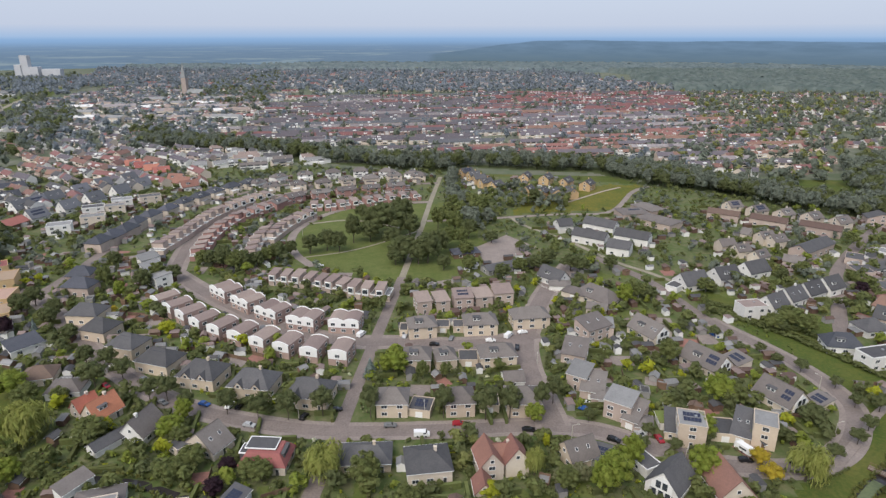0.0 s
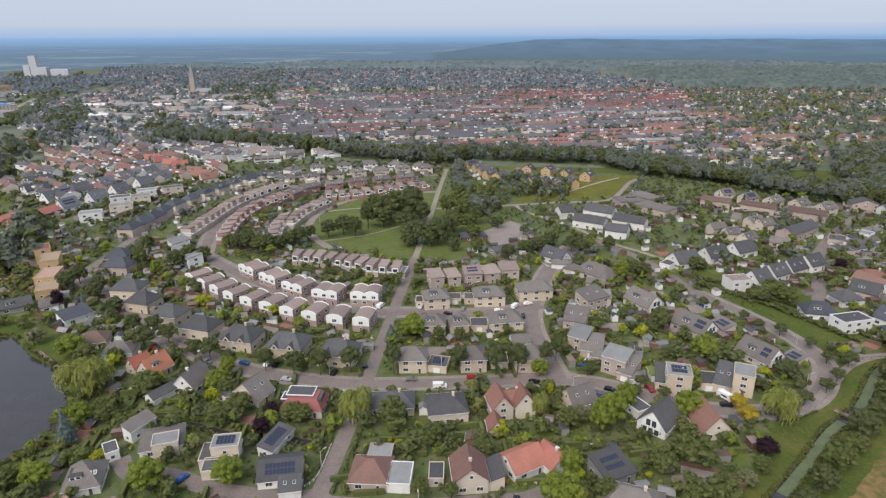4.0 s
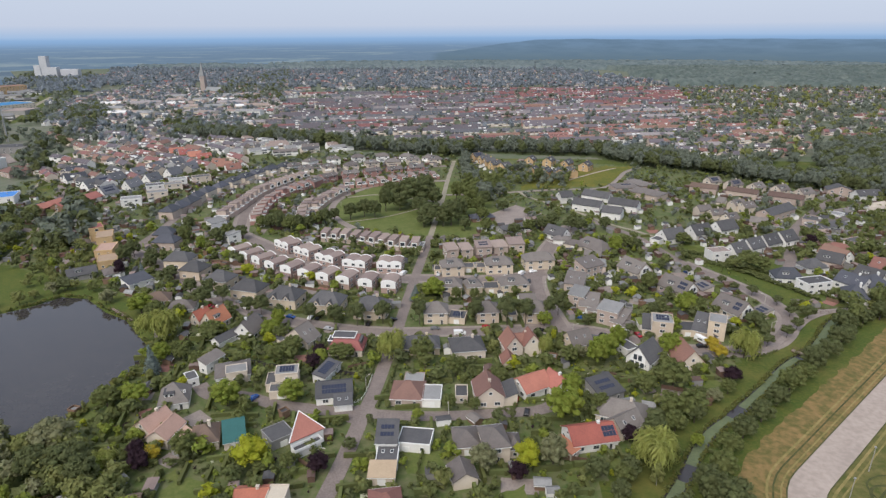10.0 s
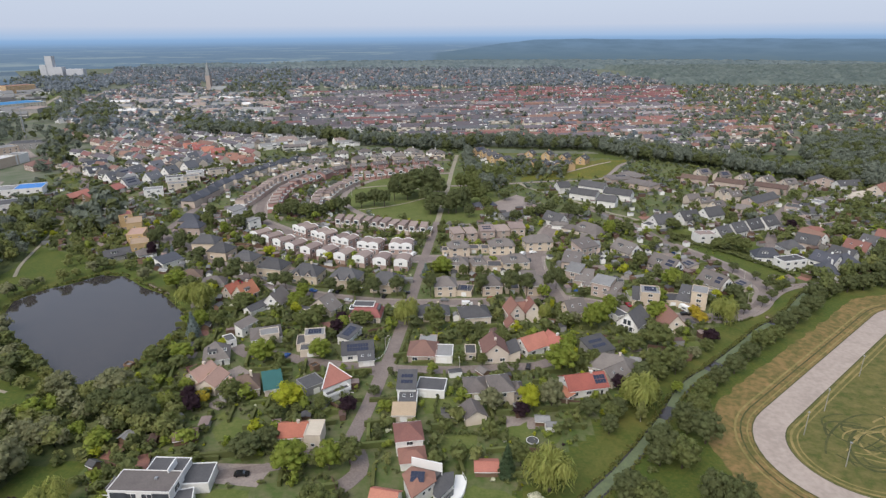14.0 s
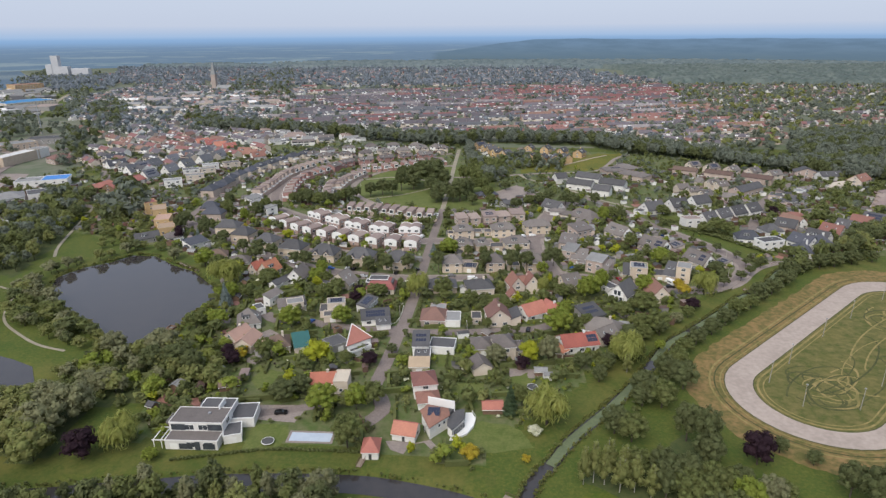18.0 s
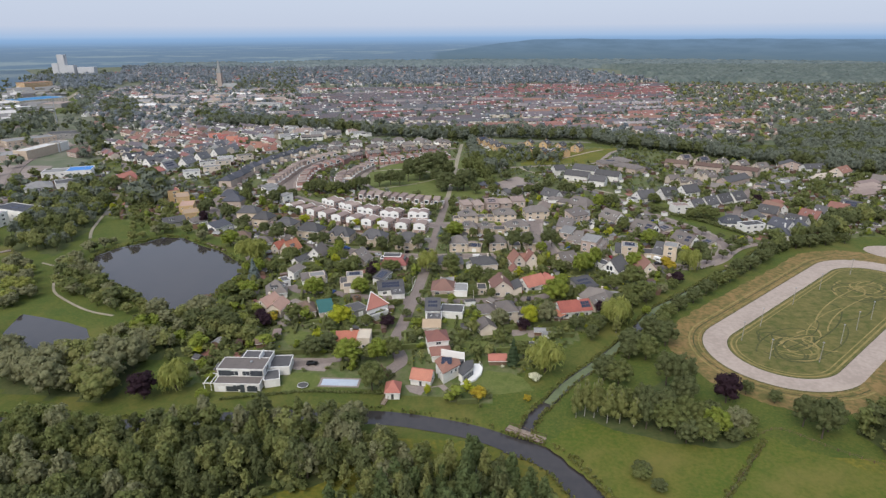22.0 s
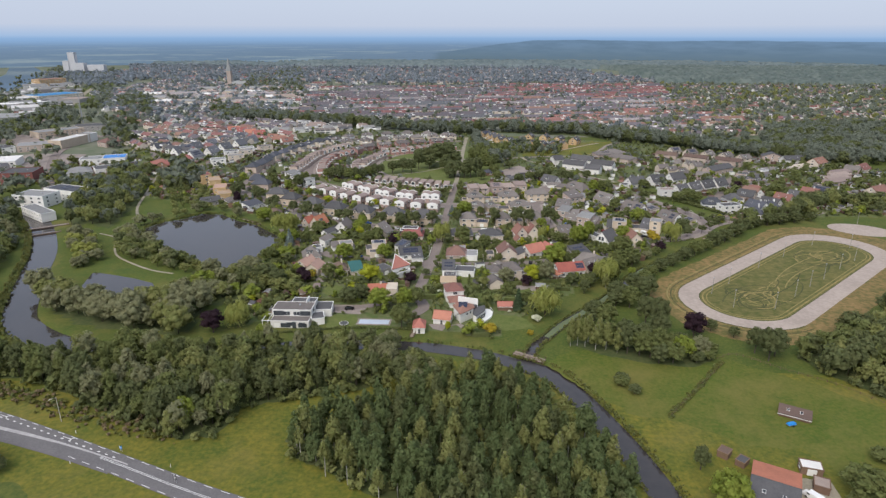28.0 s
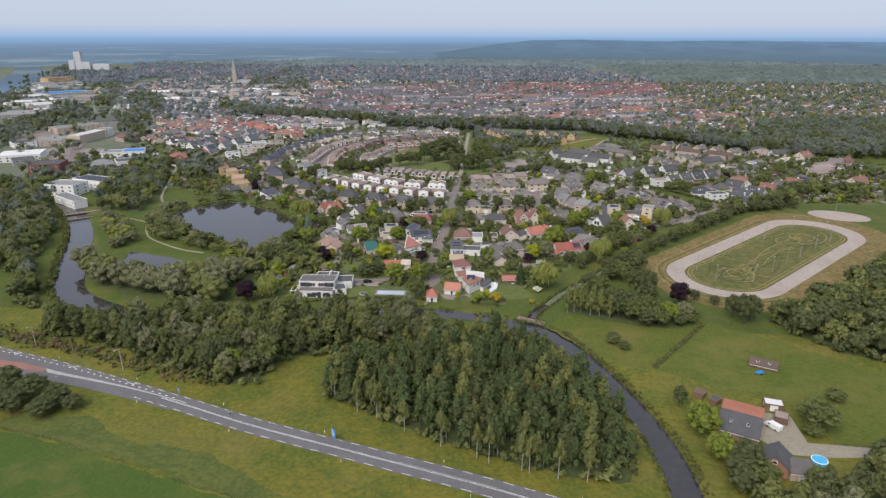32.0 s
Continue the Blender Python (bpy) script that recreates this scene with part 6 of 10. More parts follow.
villa_part("fin_wall", 4.6, 3.2, 0, 4.95, 8.2, 7.6, "trim_white", "white fin wall rising over the roof")
for x0_, x1_ in ((-7.9, -3.4), (3.6, 8.2)):
    villa_part("window_band", x0_, -4.32, 3.6, x1_, -4.22, 5.7, "glass", "wide dark band of glazing")
for x0_, x1_ in ((-3.6, 0.6), (3.9, 7.6)):
    villa_part("window_band", x0_, -9.32, 0.4, x1_, -9.22, 2.3, "glass", "wide dark band of glazing")
villa_part("entrance_glass", 1.4, -9.34, 0.0, 3.0, -9.24, 3.0, "glass", "tall dark entrance glazing")
for x_ in (-11.6, -9.2):
    villa_part("pergola_post", x_ - 0.09, -8.9, -0.1, x_ + 0.09, -8.72, 3.1, "trim_white")
    villa_part("pergola_post", x_ - 0.09, -3.2, -0.1, x_ + 0.09, -3.02, 3.1, "trim_white")
    villa_part("pergola_beam", x_ - 0.1, -9.4, 3.1, x_ + 0.1, -2.6, 3.35, "trim_white", "thin white roof frame over the terrace")
for y_ in (-9.3, -2.8):
    villa_part("pergola_beam", -11.9, y_ - 0.1, 3.36, -8.2, y_ + 0.1, 3.6, "trim_white", "thin white roof frame over the terrace")
villa_part("balcony_rail", -11.2, -1.0, 3.3, -11.05, 4.0, 4.3, "metal", "slim steel balcony rail")
villa_part("balcony_deck", -11.2, -1.2, 3.0, -8.4, 4.0, 3.2, "wood_deck", "grey timber balcony deck")

# white villa with a kite-shaped red-brown roof and a curved terrace
o = root("house", -27.5, 38)
take([(-50, 22), (-33, 22), (-18, 30), (-12, 38), (-13, 48), (-31, 47), (-46, 40)], 5)


def shell(name, outline, z0, z1, material, label=""):
    """An upright block on a many-cornered outline."""
    P = [(x - o.location.x, y - o.location.y) for x, y in outline]
    if sum(a[0] * b[1] - b[0] * a[1] for a, b in zip(P, P[1:] + P[:1])) < 0:
        P = P[::-1]
    return part(name, Build().slab([(x, y, z1) for x, y in P], z1 - z0).mesh(name, material), o, None, label)


KITE = [(-28.7, 32.2), (-23.3, 38.8), (-24.0, 42.1), (-30.2, 43.8), (-32.2, 40.5)]
shell("wall", KITE, -0.2, 4.6, "wall_white")
far_ = grown(KITE, 1.12)
b = Build().slab([(x - o.location.x, y - o.location.y, 4.85) for x, y in far_], 0.25)
n_ = len(far_)
b.poly([(x - o.location.x, y - o.location.y, 4.86) for x, y in far_] + [(-0.4, 1.9, 6.8)], [(k, (k + 1) % n_, n_) for k in range(n_)])
part("roof", b.mesh("roof", "roof_redbrown"), o, None, "kite-shaped red-brown tiled roof")
for k_ in range(4):
    for r_ in range(2):
        part("solar_panel", panel_mesh(), o, pose(-1.9 + 0.95 * k_, -0.5 + 1.3 * r_, 6.08 + 0.62 * r_, 25, 0, -6))
shell("parapet_wall", [(-30.6, 45.4), (-21.6, 43.2), (-21.5, 42.8), (-30.5, 45.0)], -0.2, 7.2, "trim_white", "tall white parapet wall behind the roof")
shell("rear_roof", [(-30.2, 44.9), (-21.8, 42.8), (-23.2, 40.4), (-24.0, 42.2), (-30.0, 43.9)], -0.2, 4.4, "roof_dgrey", "dark flat roof")
WING_ = [(-23.5, 40.0), (-21.2, 43.6), (-18.6, 44.5), (-18.2, 39.6), (-21.8, 33.4), (-23.4, 35.5)]
shell("wing_wall", WING_, -0.2, 3.1, "wall_white")
shell("wing_roof", grown(WING_, 1.06), 3.1, 3.35, "roof_dgrey", "dark slanting roof of the garden wing")
for k_ in range(5):
    x_, y_ = -21.45 + 0.66 * k_, 33.9 + 1.1 * k_
    part("window", Build().box(-0.5, -0.06, 0.3, 0.5, 0.06, 2.6).mesh("window", "glass"), o, pose(x_ + 0.42 - o.location.x, y_ - 0.25 - o.location.y, 0, 0, 0, 59))
CURVE = [(-22.6, 32.0), (-20.0, 32.8), (-17.2, 35.2), (-15.2, 39.2), (-14.7, 43.4), (-16.0, 46.6), (-18.1, 46.4), (-18.3, 39.6), (-21.8, 33.3)]
shell("terrace", CURVE, -0.1, 0.75, "trim_white", "curved white garden terrace")
for a_, c_ in zip(CURVE[:5], CURVE[1:6]):
    q_ = Build().tube((a_[0] - o.location.x, a_[1] - o.location.y, 1.7), (c_[0] - o.location.x, c_[1] - o.location.y, 1.7), 0.06, 0.06, 5)
    q_.tube((c_[0] - o.location.x, c_[1] - o.location.y, 0.7), (c_[0] - o.location.x, c_[1] - o.location.y, 1.72), 0.05, 0.05, 5)
    part("terrace_rail", q_.mesh("terrace_rail", "trim_white"), o)
part("door", door_mesh(), o, pose(-31.0 - o.location.x, 36.4 - o.location.y, 0, 0, 0, -66))
for x_, y_, r_ in ((-26.0, 35.4, 51), (-24.6, 37.1, 51), (-29.9, 34.9, -67)):
    part("window", window_mesh(1.2, 1.2), o, pose(x_ - o.location.x, y_ - o.location.y, 2.6, 0, 0, r_))
tagged(o, "white villa with a kite-shaped red-brown roof and curved terrace", "house")
h = house(-36.4, 33.8, -9, 7.4, 6.4, 2.7, 2.3, "gable", "white", "orangered")
# farm
h = house(61.5, -66.6, -26, 11.6, 18.5, 2.8, 1.7, "gable", "redbrick", "dgrey", "two,sky")
h = house(63.8, -86.2, -118, 7.8, 7.6, 3, 3.0, "gable", "redbrick", "dgrey")
wing(h, 69.2, -89.2, -4, 6.6, 6.0, 2.6, 0.6, "mono", "pinkbrick", "grey")
h = house(76.2, -55.5, -13, 5.6, 4.0, 2.3, 0.25, "flat", "brown", "white")
h = house(75.7, -62.8, -24, 3.9, 4.5, 2.2, 0.25, "flat", "brown", "tan")
h = house(84.5, -27.5, -26, 9.2, 5.0, 1.2, 0.5, "mono", "brown", "brown", "sky")
h = house(57.9, -53.8, -44, 2.7, 3.5, 1.8, 0.2, "flat", "brown", "dgrey")
h = house(54.1, -50.2, -39, 3.1, 3.5, 2, 0.2, "flat", "brown", "brown")
# ochre flats by the lake
h = house(-255.9, 280.0, 40, 8.0, 11.0, 8.4, 0.4, "flat", "ochre", "red")
wing(h, -242.5, 268.3, 29, 9.0, 15.0, 7.2, 0.4, "flat", "ochre", "sand")
wing(h, -229.4, 248.8, 19, 9.4, 15.0, 6, 0.4, "flat", "ochre", "pink")
wing(h, -220.7, 235.8, 30, 10.0, 13.0, 4.4, 0.4, "flat", "ochre", "sand")
# works and offices
h = house(-349.2, 204.8, -4, 24.5, 17.0, 8.6, 0.5, "flat", "white", "flat")
wing(h, -325.9, 174.3, -33, 32.9, 9.0, 5.6, 0.4, "flat", "white", "flat")
wing(h, -340.1, 226.2, -18, 32.0, 15.0, 7.6, 0.4, "flat", "white", "dblue", "solar")
h = house(-416.4, 278.1, 17, 24.8, 24.0, 9, 0.4, "flat", "darkred", "dgrey")
h = house(-484.9, 334.2, 25, 36.7, 30.0, 6.6, 0.4, "flat", "white", "white")
h = house(-466.5, 311.2, 44, 18.3, 18.0, 5.6, 0.4, "flat", "grey", "dgrey")
h = house(-385.0, 306.4, 38, 19.9, 22.0, 3.6, 3.6, "hip", "white", "flat")
h = house(-382.7, 358.9, 24, 19.9, 20.0, 6.6, 0.4, "flat", "white", "blue")
h = house(-400.7, 350.8, 24, 19.5, 18.0, 6.4, 0.4, "flat", "white", "flat")
h = house(-367.0, 319.1, 40, 19.8, 18.0, 4.6, 0.4, "flat", "white", "dgrey")
h = house(-492.1, 451.3, 88, 49.1, 15.0, 9, 0.5, "flat", "yellow", "white")
wing(h, -491.2, 480.8, 93, 19.2, 14.0, 9, 0.5, "flat", "white", "flat")
h = house(-513.2, 424.7, 34, 33.1, 30.0, 6.4, 0.4, "flat", "pinkbrick", "flat")
h = house(-537.9, 405.0, 50, 21.6, 24.0, 5.6, 0.4, "flat", "white", "dgrey")
h = house(-557.9, 523.5, 58, 52.9, 25.0, 6.6, 0.5, "flat", "yellow", "flat")
h = house(-542.7, 569.0, 23, 38.0, 24.0, 6.6, 0.5, "flat", "grey", "dgrey")
h = house(-445.5, 453.8, 61, 20.8, 18.0, 5.4, 4, "hip", "pinkbrick", "brownred")
h = house(-878.0, 966.0, 66, 89.6, 60.0, 8.6, 0.6, "flat", "cream", "blue")
h = house(-1098.0, 1262.0, 62, 62.0, 40.0, 17.0, 0.6, "flat", "ochre", "terra")
h = house(-826.4, 820.4, 67, 69.2, 40.0, 7.6, 0.6, "flat", "white", "white")
h = house(-722.1, 641.9, 21, 51.6, 60.0, 7.6, 0.6, "flat", "grey", "flat")
h = house(-727.9, 711.3, 48, 23.8, 30.0, 6.6, 0.6, "flat", "white", "white")
h = house(-796.2, 909.6, 99, 46.4, 40.0, 6.6, 0.6, "flat", "grey", "tan")
# ---- trees and shrubs ----
rng = np.random.default_rng(7)
ICO_V = np.array([(0, 0, -1), (0.724, -0.526, -0.447), (-0.276, -0.851, -0.447), (-0.894, 0, -0.447), (-0.276, 0.851, -0.447), (0.724, 0.526, -0.447), (0.276, -0.851, 0.447), (-0.724, -0.526, 0.447), (-0.724, 0.526, 0.447), (0.276, 0.851, 0.447), (0.894, 0, 0.447), (0, 0, 1)])
ICO_F = np.array([(0, 1, 2), (1, 0, 5), (0, 2, 3), (0, 3, 4), (0, 4, 5), (1, 5, 10), (2, 1, 6), (3, 2, 7), (4, 3, 8), (5, 4, 9), (1, 10, 6), (2, 6, 7), (3, 7, 8), (4, 8, 9), (5, 9, 10), (6, 10, 11), (7, 6, 11), (8, 7, 11), (9, 8, 11), (10, 9, 11)])

OCT_V = np.array([(1, 0, 0), (0, 1, 0), (-1, 0, 0), (0, -1, 0), (0, 0, 1), (0, 0, -1.0)])
OCT_F = np.array([(0, 1, 4), (1, 2, 4), (2, 3, 4), (3, 0, 4), (1, 0, 5), (2, 1, 5), (3, 2, 5), (0, 3, 5)])


def crown(blobs, n, size, hang=0.0, core=0.80):
    """Many small bent leaf clumps over a few lumps. blobs: rows of centre and radii."""
    B = np.array(blobs, float)
    area = B[:, 3] * B[:, 4] + B[:, 4] * B[:, 5]
    which = rng.choice(len(B), n, p=area / area.sum())
    d = rng.normal(size=(n, 3))
    d[:, 2] = np.where(d[:, 2] < -0.5, -d[:, 2], d[:, 2])
    d /= np.linalg.norm(d, axis=1)[:, None]
    r = rng.uniform(0.86, 1.08, n)[:, None]
    C = B[which, :3] + d * B[which, 3:] * r
    C[:, 2] -= hang * rng.uniform(0, 1, n) ** 2
    nrm = d + rng.normal(size=(n, 3)) * 0.34
    nrm /= np.linalg.norm(nrm, axis=1)[:, None]
    t = np.cross(nrm, rng.normal(size=(n, 3)))
    if hang:
        t = np.cross(np.cross(nrm, (0, 0, 1.0)), nrm) + rng.normal(size=(n, 3)) * 0.10
    t /= np.linalg.norm(t, axis=1)[:, None]
    s = np.cross(nrm, t)
    k = size * rng.uniform(0.6, 1.35, n)[:, None]
    long = 4.2 if hang else 1.0
    P = np.stack([C - t * k * long * 0.6, C + s * k * 0.6, C + t * k * long * 0.6 - s * k * 0.3 - nrm * k * 0.15], 1)
    F = np.arange(n)[:, None] * 3 + np.array([0, 1, 2])
    V = P.reshape(-1, 3)
    for b in B if core else ():
        cv, cf = (ICO_V, ICO_F) if n > 700 else (OCT_V, OCT_F)
        F = np.r_[F, cf + len(V)]
        V = np.r_[V, cv * b[3:] * core * rng.uniform(0.85, 1.1, (len(cv), 1)) + b[:3]]
    return V, F


def trunk(h, r, limbs=3, spread=2.0):
    b = Build().tube((0, 0, -0.3), (0.1, 0, h), r, r * 0.6, 6)
    for k in range(limbs):
        a = 2.1 * k + 0.4
        b.tube((0.1, 0, h * 0.75), (spread * math.cos(a), spread * math.sin(a), h * 1.5), r * 0.5, r * 0.2, 5)
    return b


def lumps(n, w, z0, z1, r0, r1, flat=0.8):
    res = [(0, 0, (z0 + z1) / 2, w * 0.62, w * 0.62, (z1 - z0) / 2 * 0.95)]
    for k in range(n):
        a = 2.4 * k + rng.uniform(0, 0.8)
        d = w * rng.uniform(0.45, 0.75)
        r = rng.uniform(r0, r1)
        res.append((d * math.cos(a), d * math.sin(a), rng.uniform(z0 + r * 0.6, z1 - r * 0.5), r, r, r * flat))
    return res


def billow(n, w, z0, z1, r0, r1):
    """Lumps spread over the upper side of a rounded crown."""
    c, hz = (z0 + z1) / 2, (z1 - z0) / 2
    res = [(0, 0, c, w * 0.80, w * 0.80, hz * 0.86)]
    for k in range(n):
        u = -0.62 + 1.55 * (k + 0.5) / n
        a, r = 2.4 * k + rng.uniform(-0.3, 0.3), rng.uniform(r0, r1)
        q = math.sqrt(max(0.05, 1 - u * u))
        res.append((q * (w - r * 0.8) * math.cos(a), q * (w - r * 0.8) * math.sin(a), c + u * (hz - r * 0.62), r, r, r * 0.88))
    return res


def spire(n, w, z0, z1, r0, r1):
    """Lumps of a slender crown that narrows towards its top."""
    res = [(0, 0, z0 + (z1 - z0) * 0.42, w * 0.62, w * 0.62, (z1 - z0) * 0.44)]
    for k in range(n):
        u = (k + 0.6) / n
        a, q = 2.4 * k + rng.uniform(-0.4, 0.4), w * (1.0 - 0.80 * u ** 1.6) * (0.72 + 0.9 * min(u, 0.3))
        r = (r0 + (r1 - r0) * rng.uniform()) * (1.12 - 0.5 * u)
        res.append((max(0.0, q - r * 0.6) * math.cos(a), max(0.0, q - r * 0.6) * math.sin(a), z0 + u * (z1 - z0 - r * 0.9), r, r, r * 1.25))
    return res


def widened(form, base):
    """A crown of its own slender build, base metres wide at 10 m, for the scale of growth()."""
    V, F = form
    return V * np.array([8.8 / base, 8.8 / base, 1.0]), F


# each kind stands 10 m high before it is scaled
SHAPES = {}


def shape(kind, blobs, n, size, leaf, bark, th, tr, hang=0.0, limbs=3, spread=1.6, label="", core=0.8):
    V, F = crown(blobs, n, size, hang, core)
    t = trunk(th, tr, limbs, spread)
    SHAPES.setdefault(kind, []).append((V, F, leaf, t, bark, label))


for k in range(3):
    shape("broad", billow(21, 4.4, 1.3, 10, 0.95, 1.55), 1150, 0.56, "leaf_green", "bark", 3.2, 0.28, label="rounded mid-green leafy deciduous tree")
    shape("dark", billow(20, 4.3, 1.5, 10, 0.95, 1.55), 1150, 0.56, "leaf_dark", "bark", 3.0, 0.28, label="dense dark-green old deciduous tree")
shape("birch", spire(7, 2.3, 5.2, 10, 0.8, 1.2), 420, 0.42, "leaf_birch", "bark_pale", 6.6, 0.17, limbs=2, spread=0.5, label="slender birch with a bare pale stem")
for k in range(2):
    shape("bright", billow(21, 4.4, 0.9, 9.9, 0.95, 1.6), 1150, 0.56, "leaf_bright", "bark", 2.4, 0.25, label="fresh bright-green rounded tree")
    shape("tall", spire(13, 2.6, 2.4, 10, 0.8, 1.25), 720, 0.42, "leaf_birch", "bark_pale", 6.5, 0.14, spread=0.8, label="slender light-green birch with pale stem")
    shape("street", billow(9, 3.7, 3.0, 10, 1.1, 1.7), 800, 0.56, "leaf_dark", "bark", 4.2, 0.18, label="street tree with a compact dark crown")
    shape("silver", billow(20, 4.7, 0.8, 10, 1.0, 1.7), 1150, 0.58, "leaf_silver", "bark", 2.5, 0.35, label="broad grey-green willow tree")
shape("willow", lumps(7, 4.6, 2.6, 9.6, 2.0, 2.7, 1.35), 1700, 0.40, "leaf_willow", "bark", 3.5, 0.35, hang=2.6, core=0.72, label="weeping willow with hanging yellow-green twigs")
shape("purple", billow(10, 4.4, 0.8, 10, 1.4, 2.1), 1000, 0.58, "leaf_purple", "bark", 2.0, 0.3, label="almost black copper beech tree")
shape("lime", billow(10, 4.6, 0.6, 10, 1.4, 2.2), 950, 0.6, "leaf_lime", "bark", 2.0, 0.22, label="acid yellow-green ornamental garden tree")
shape("yellow", billow(9, 4.6, 0.6, 10, 1.4, 2.2), 900, 0.6, "leaf_yellow", "bark", 2.0, 0.22, label="golden-yellow ornamental garden tree")
shape("blossom", lumps(5, 4.6, 1.0, 10, 1.8, 2.5), 700, 0.7, "flower_white", "bark", 2.0, 0.22, label="shrub covered in white blossom")
for nm, leaf, lab in (("conifer", "leaf_conifer", "dark conical conifer in a garden"), ("bluefir", "leaf_blue", "blue-grey spruce in a garden")):
    shape(nm, [(0, 0, z, 3.3 * (1 - z / 10.6), 3.3 * (1 - z / 10.6), 1.2) for z in (1.0, 2.4, 3.8, 5.2, 6.6, 7.9, 9.1)], 800, 0.62, leaf, "bark", 2.0, 0.22, limbs=0, label=lab)
PROTO = {}


def tree(kind, x, y, h, w=None):
    """One tree with its trunk and crown; w: the width of the crown."""
    forms = SHAPES[kind]
    v = int(abs(x * 7 + y * 13)) % len(forms)
    V, F, leaf, t, bark, label = forms[v]
    key = (kind, v)
    if key not in PROTO:
        PROTO[key] = (t.mesh("trunk", bark), mesh_tris("crown", V, F, [leaf]))
    o = root("shrub" if h < 3.2 else "tree", x, y, (x * 37 + y * 71) % 360)
    base = dict(tall=5.2, birch=5.2, conifer=6.0, bluefir=6.0).get(kind, 8.8)
    k = (w or h * base / 10) / base
    for nm, me in zip(("trunk", "crown"), PROTO[key]):
        p = part(nm, me, o)
        p.scale = (k, k, h / 10)
    take(oval((x, y), max(0.6, (w or h * 0.8) * 0.3), max(0.6, (w or h * 0.8) * 0.3), 0, 8), 3)
    return tagged(o, label, "shrub" if h < 3.2 else "tree")


def low(n, leaf_size):
    return [crown(lumps(4, 4.2, 1.0, 10, 1.7, 2.4), n, leaf_size) for _ in range(4)]


SLIM = [widened(crown(spire(10, 2.5, 2.6, 10, 0.85, 1.35), 430, 0.56), 5.4) for _ in range(6)]
FULL = [widened(crown(billow(9, 3.4, 2.0, 10, 1.1, 1.8), 420, 0.66), 7.0) for _ in range(4)]
LOW = [crown(billow(6, 4.3, 0.8, 10, 1.5, 2.2), 198, 1.15) for _ in range(5)]
ROUND = [crown(billow(14, 4.6, 0.3, 10, 1.3, 2.1), 760, 0.66) for _ in range(3)]
SHRUB = [crown(lumps(2, 4.4, 0.4, 10, 2.0, 2.8), 90, 1.95) for _ in range(5)]
TINY = [crown(lumps(2, 4.2, 1.0, 10, 1.9, 2.6), 30, 3.0) for _ in range(4)]

DOT = [crown(lumps(1, 4.2, 0.6, 10, 2.2, 2.9), 12, 3.6) for _ in range(4)]


def growth(name, spots, forms, materials, label, category, weights=None, stems=None):
    """Many plants as one mesh. spots: rows of x, y, z, height, width."""
    S = np.array(spots, float)
    Vs, Fs, Ms, o = [], [], [], 0
    pick = rng.integers(0, len(forms), len(S))
    hue = rng.choice(len(materials), len(S), p=weights)
    ang = rng.uniform(0, 6.283, len(S))
    for (x, y, z, h, w), f, m, a in zip(S, pick, hue, ang):
        V, F = forms[f][0], forms[f][1]
        c, s = math.cos(a), math.sin(a)
        k = w / 8.8
        P = np.stack([x + k * (V[:, 0] * c - V[:, 1] * s), y + k * (V[:, 0] * s + V[:, 1] * c), z + V[:, 2] * h / 10], 1)
        Vs.append(P), Fs.append(F + o), Ms.append(np.full(len(F), m))
        o += len(V)
        if stems:
            b = Build().tube((x, y, z - 0.3), (x + 0.1, y, z + h * 0.72), 0.2, 0.1, 4)
            T = np.array([g if len(g) == 4 else (g + g[:1])[:4] for g in b.F])
            T = np.concatenate([T[:, [0, 1, 2]], T[:, [0, 2, 3]]])
            Vs.append(np.array(b.V)), Fs.append(T + o), Ms.append(np.full(len(T), len(materials)))
            o += len(b.V)
    me = mesh_tris(name, np.concatenate(Vs), np.concatenate(Fs), list(materials) + ([stems] if stems else []), np.concatenate(Ms))
    return tagged(new(name, me), label, category, kind="stuff")


def scatter(poly, step, seed, avoid=(1, 2, 3, 5), jitter=0.42):
    """Spots on a jittered grid inside an outline, off the streets, water and houses."""
    g = np.random.default_rng(seed)
    P = np.array(poly, float)
    res = []
    for y in np.arange(P[:, 1].min(), P[:, 1].max(), step):
        for x in np.arange(P[:, 0].min(), P[:, 0].max(), step):
            p = (x + g.uniform(-jitter, jitter) * step, y + g.uniform(-jitter, jitter) * step)
            if code_at(*p) not in avoid:
                res.append(p)
    res = np.array(res).reshape(-1, 2)
    return res[inside(P, res[:, 0], res[:, 1])], g


# ---- single trees ----
tree("willow", -144.1, 155.3, 11, 11)
tree("bluefir", -133.9, 124.9, 12, 7)
tree("broad", -138.1, 102.7, 7.8, 9.5)
tree("bright", -128.7, 105.1, 7.8, 9.5)
tree("bright", -134.7, 133.7, 9, 7.4)
tree("broad", -128.3, 136.1, 6.7, 6.3)
tree("broad", -120.3, 133.4, 5.6, 6.3)
tree("silver", -139.5, 78.6, 11, 13)
tree("dark", -127.6, 68.4, 11.2, 12.6)
tree("dark", -137.6, 67.1, 10.1, 10.5)
tree("purple", -109.3, 72.3, 7, 7)
tree("yellow", -108.2, 77.2, 5, 6)
tree("willow", -119.9, 72.1, 6, 7)
tree("broad", -99.2, 80.6, 7.8, 8.4)
tree("broad", -108.9, 88.5, 5.6, 5.2)
tree("bright", -96.9, 106.4, 10.1, 10.5)
tree("bright", -75.2, 110.5, 9, 9.5)
tree("lime", -77.3, 77.6, 9, 11)
tree("purple", -56.3, 75.8, 6, 7)
tree("broad", -65.5, 76.5, 5.6, 5.2)
tree("broad", -73.1, 74.5, 4, 5)
tree("willow", -45.2, 142.8, 11, 10)
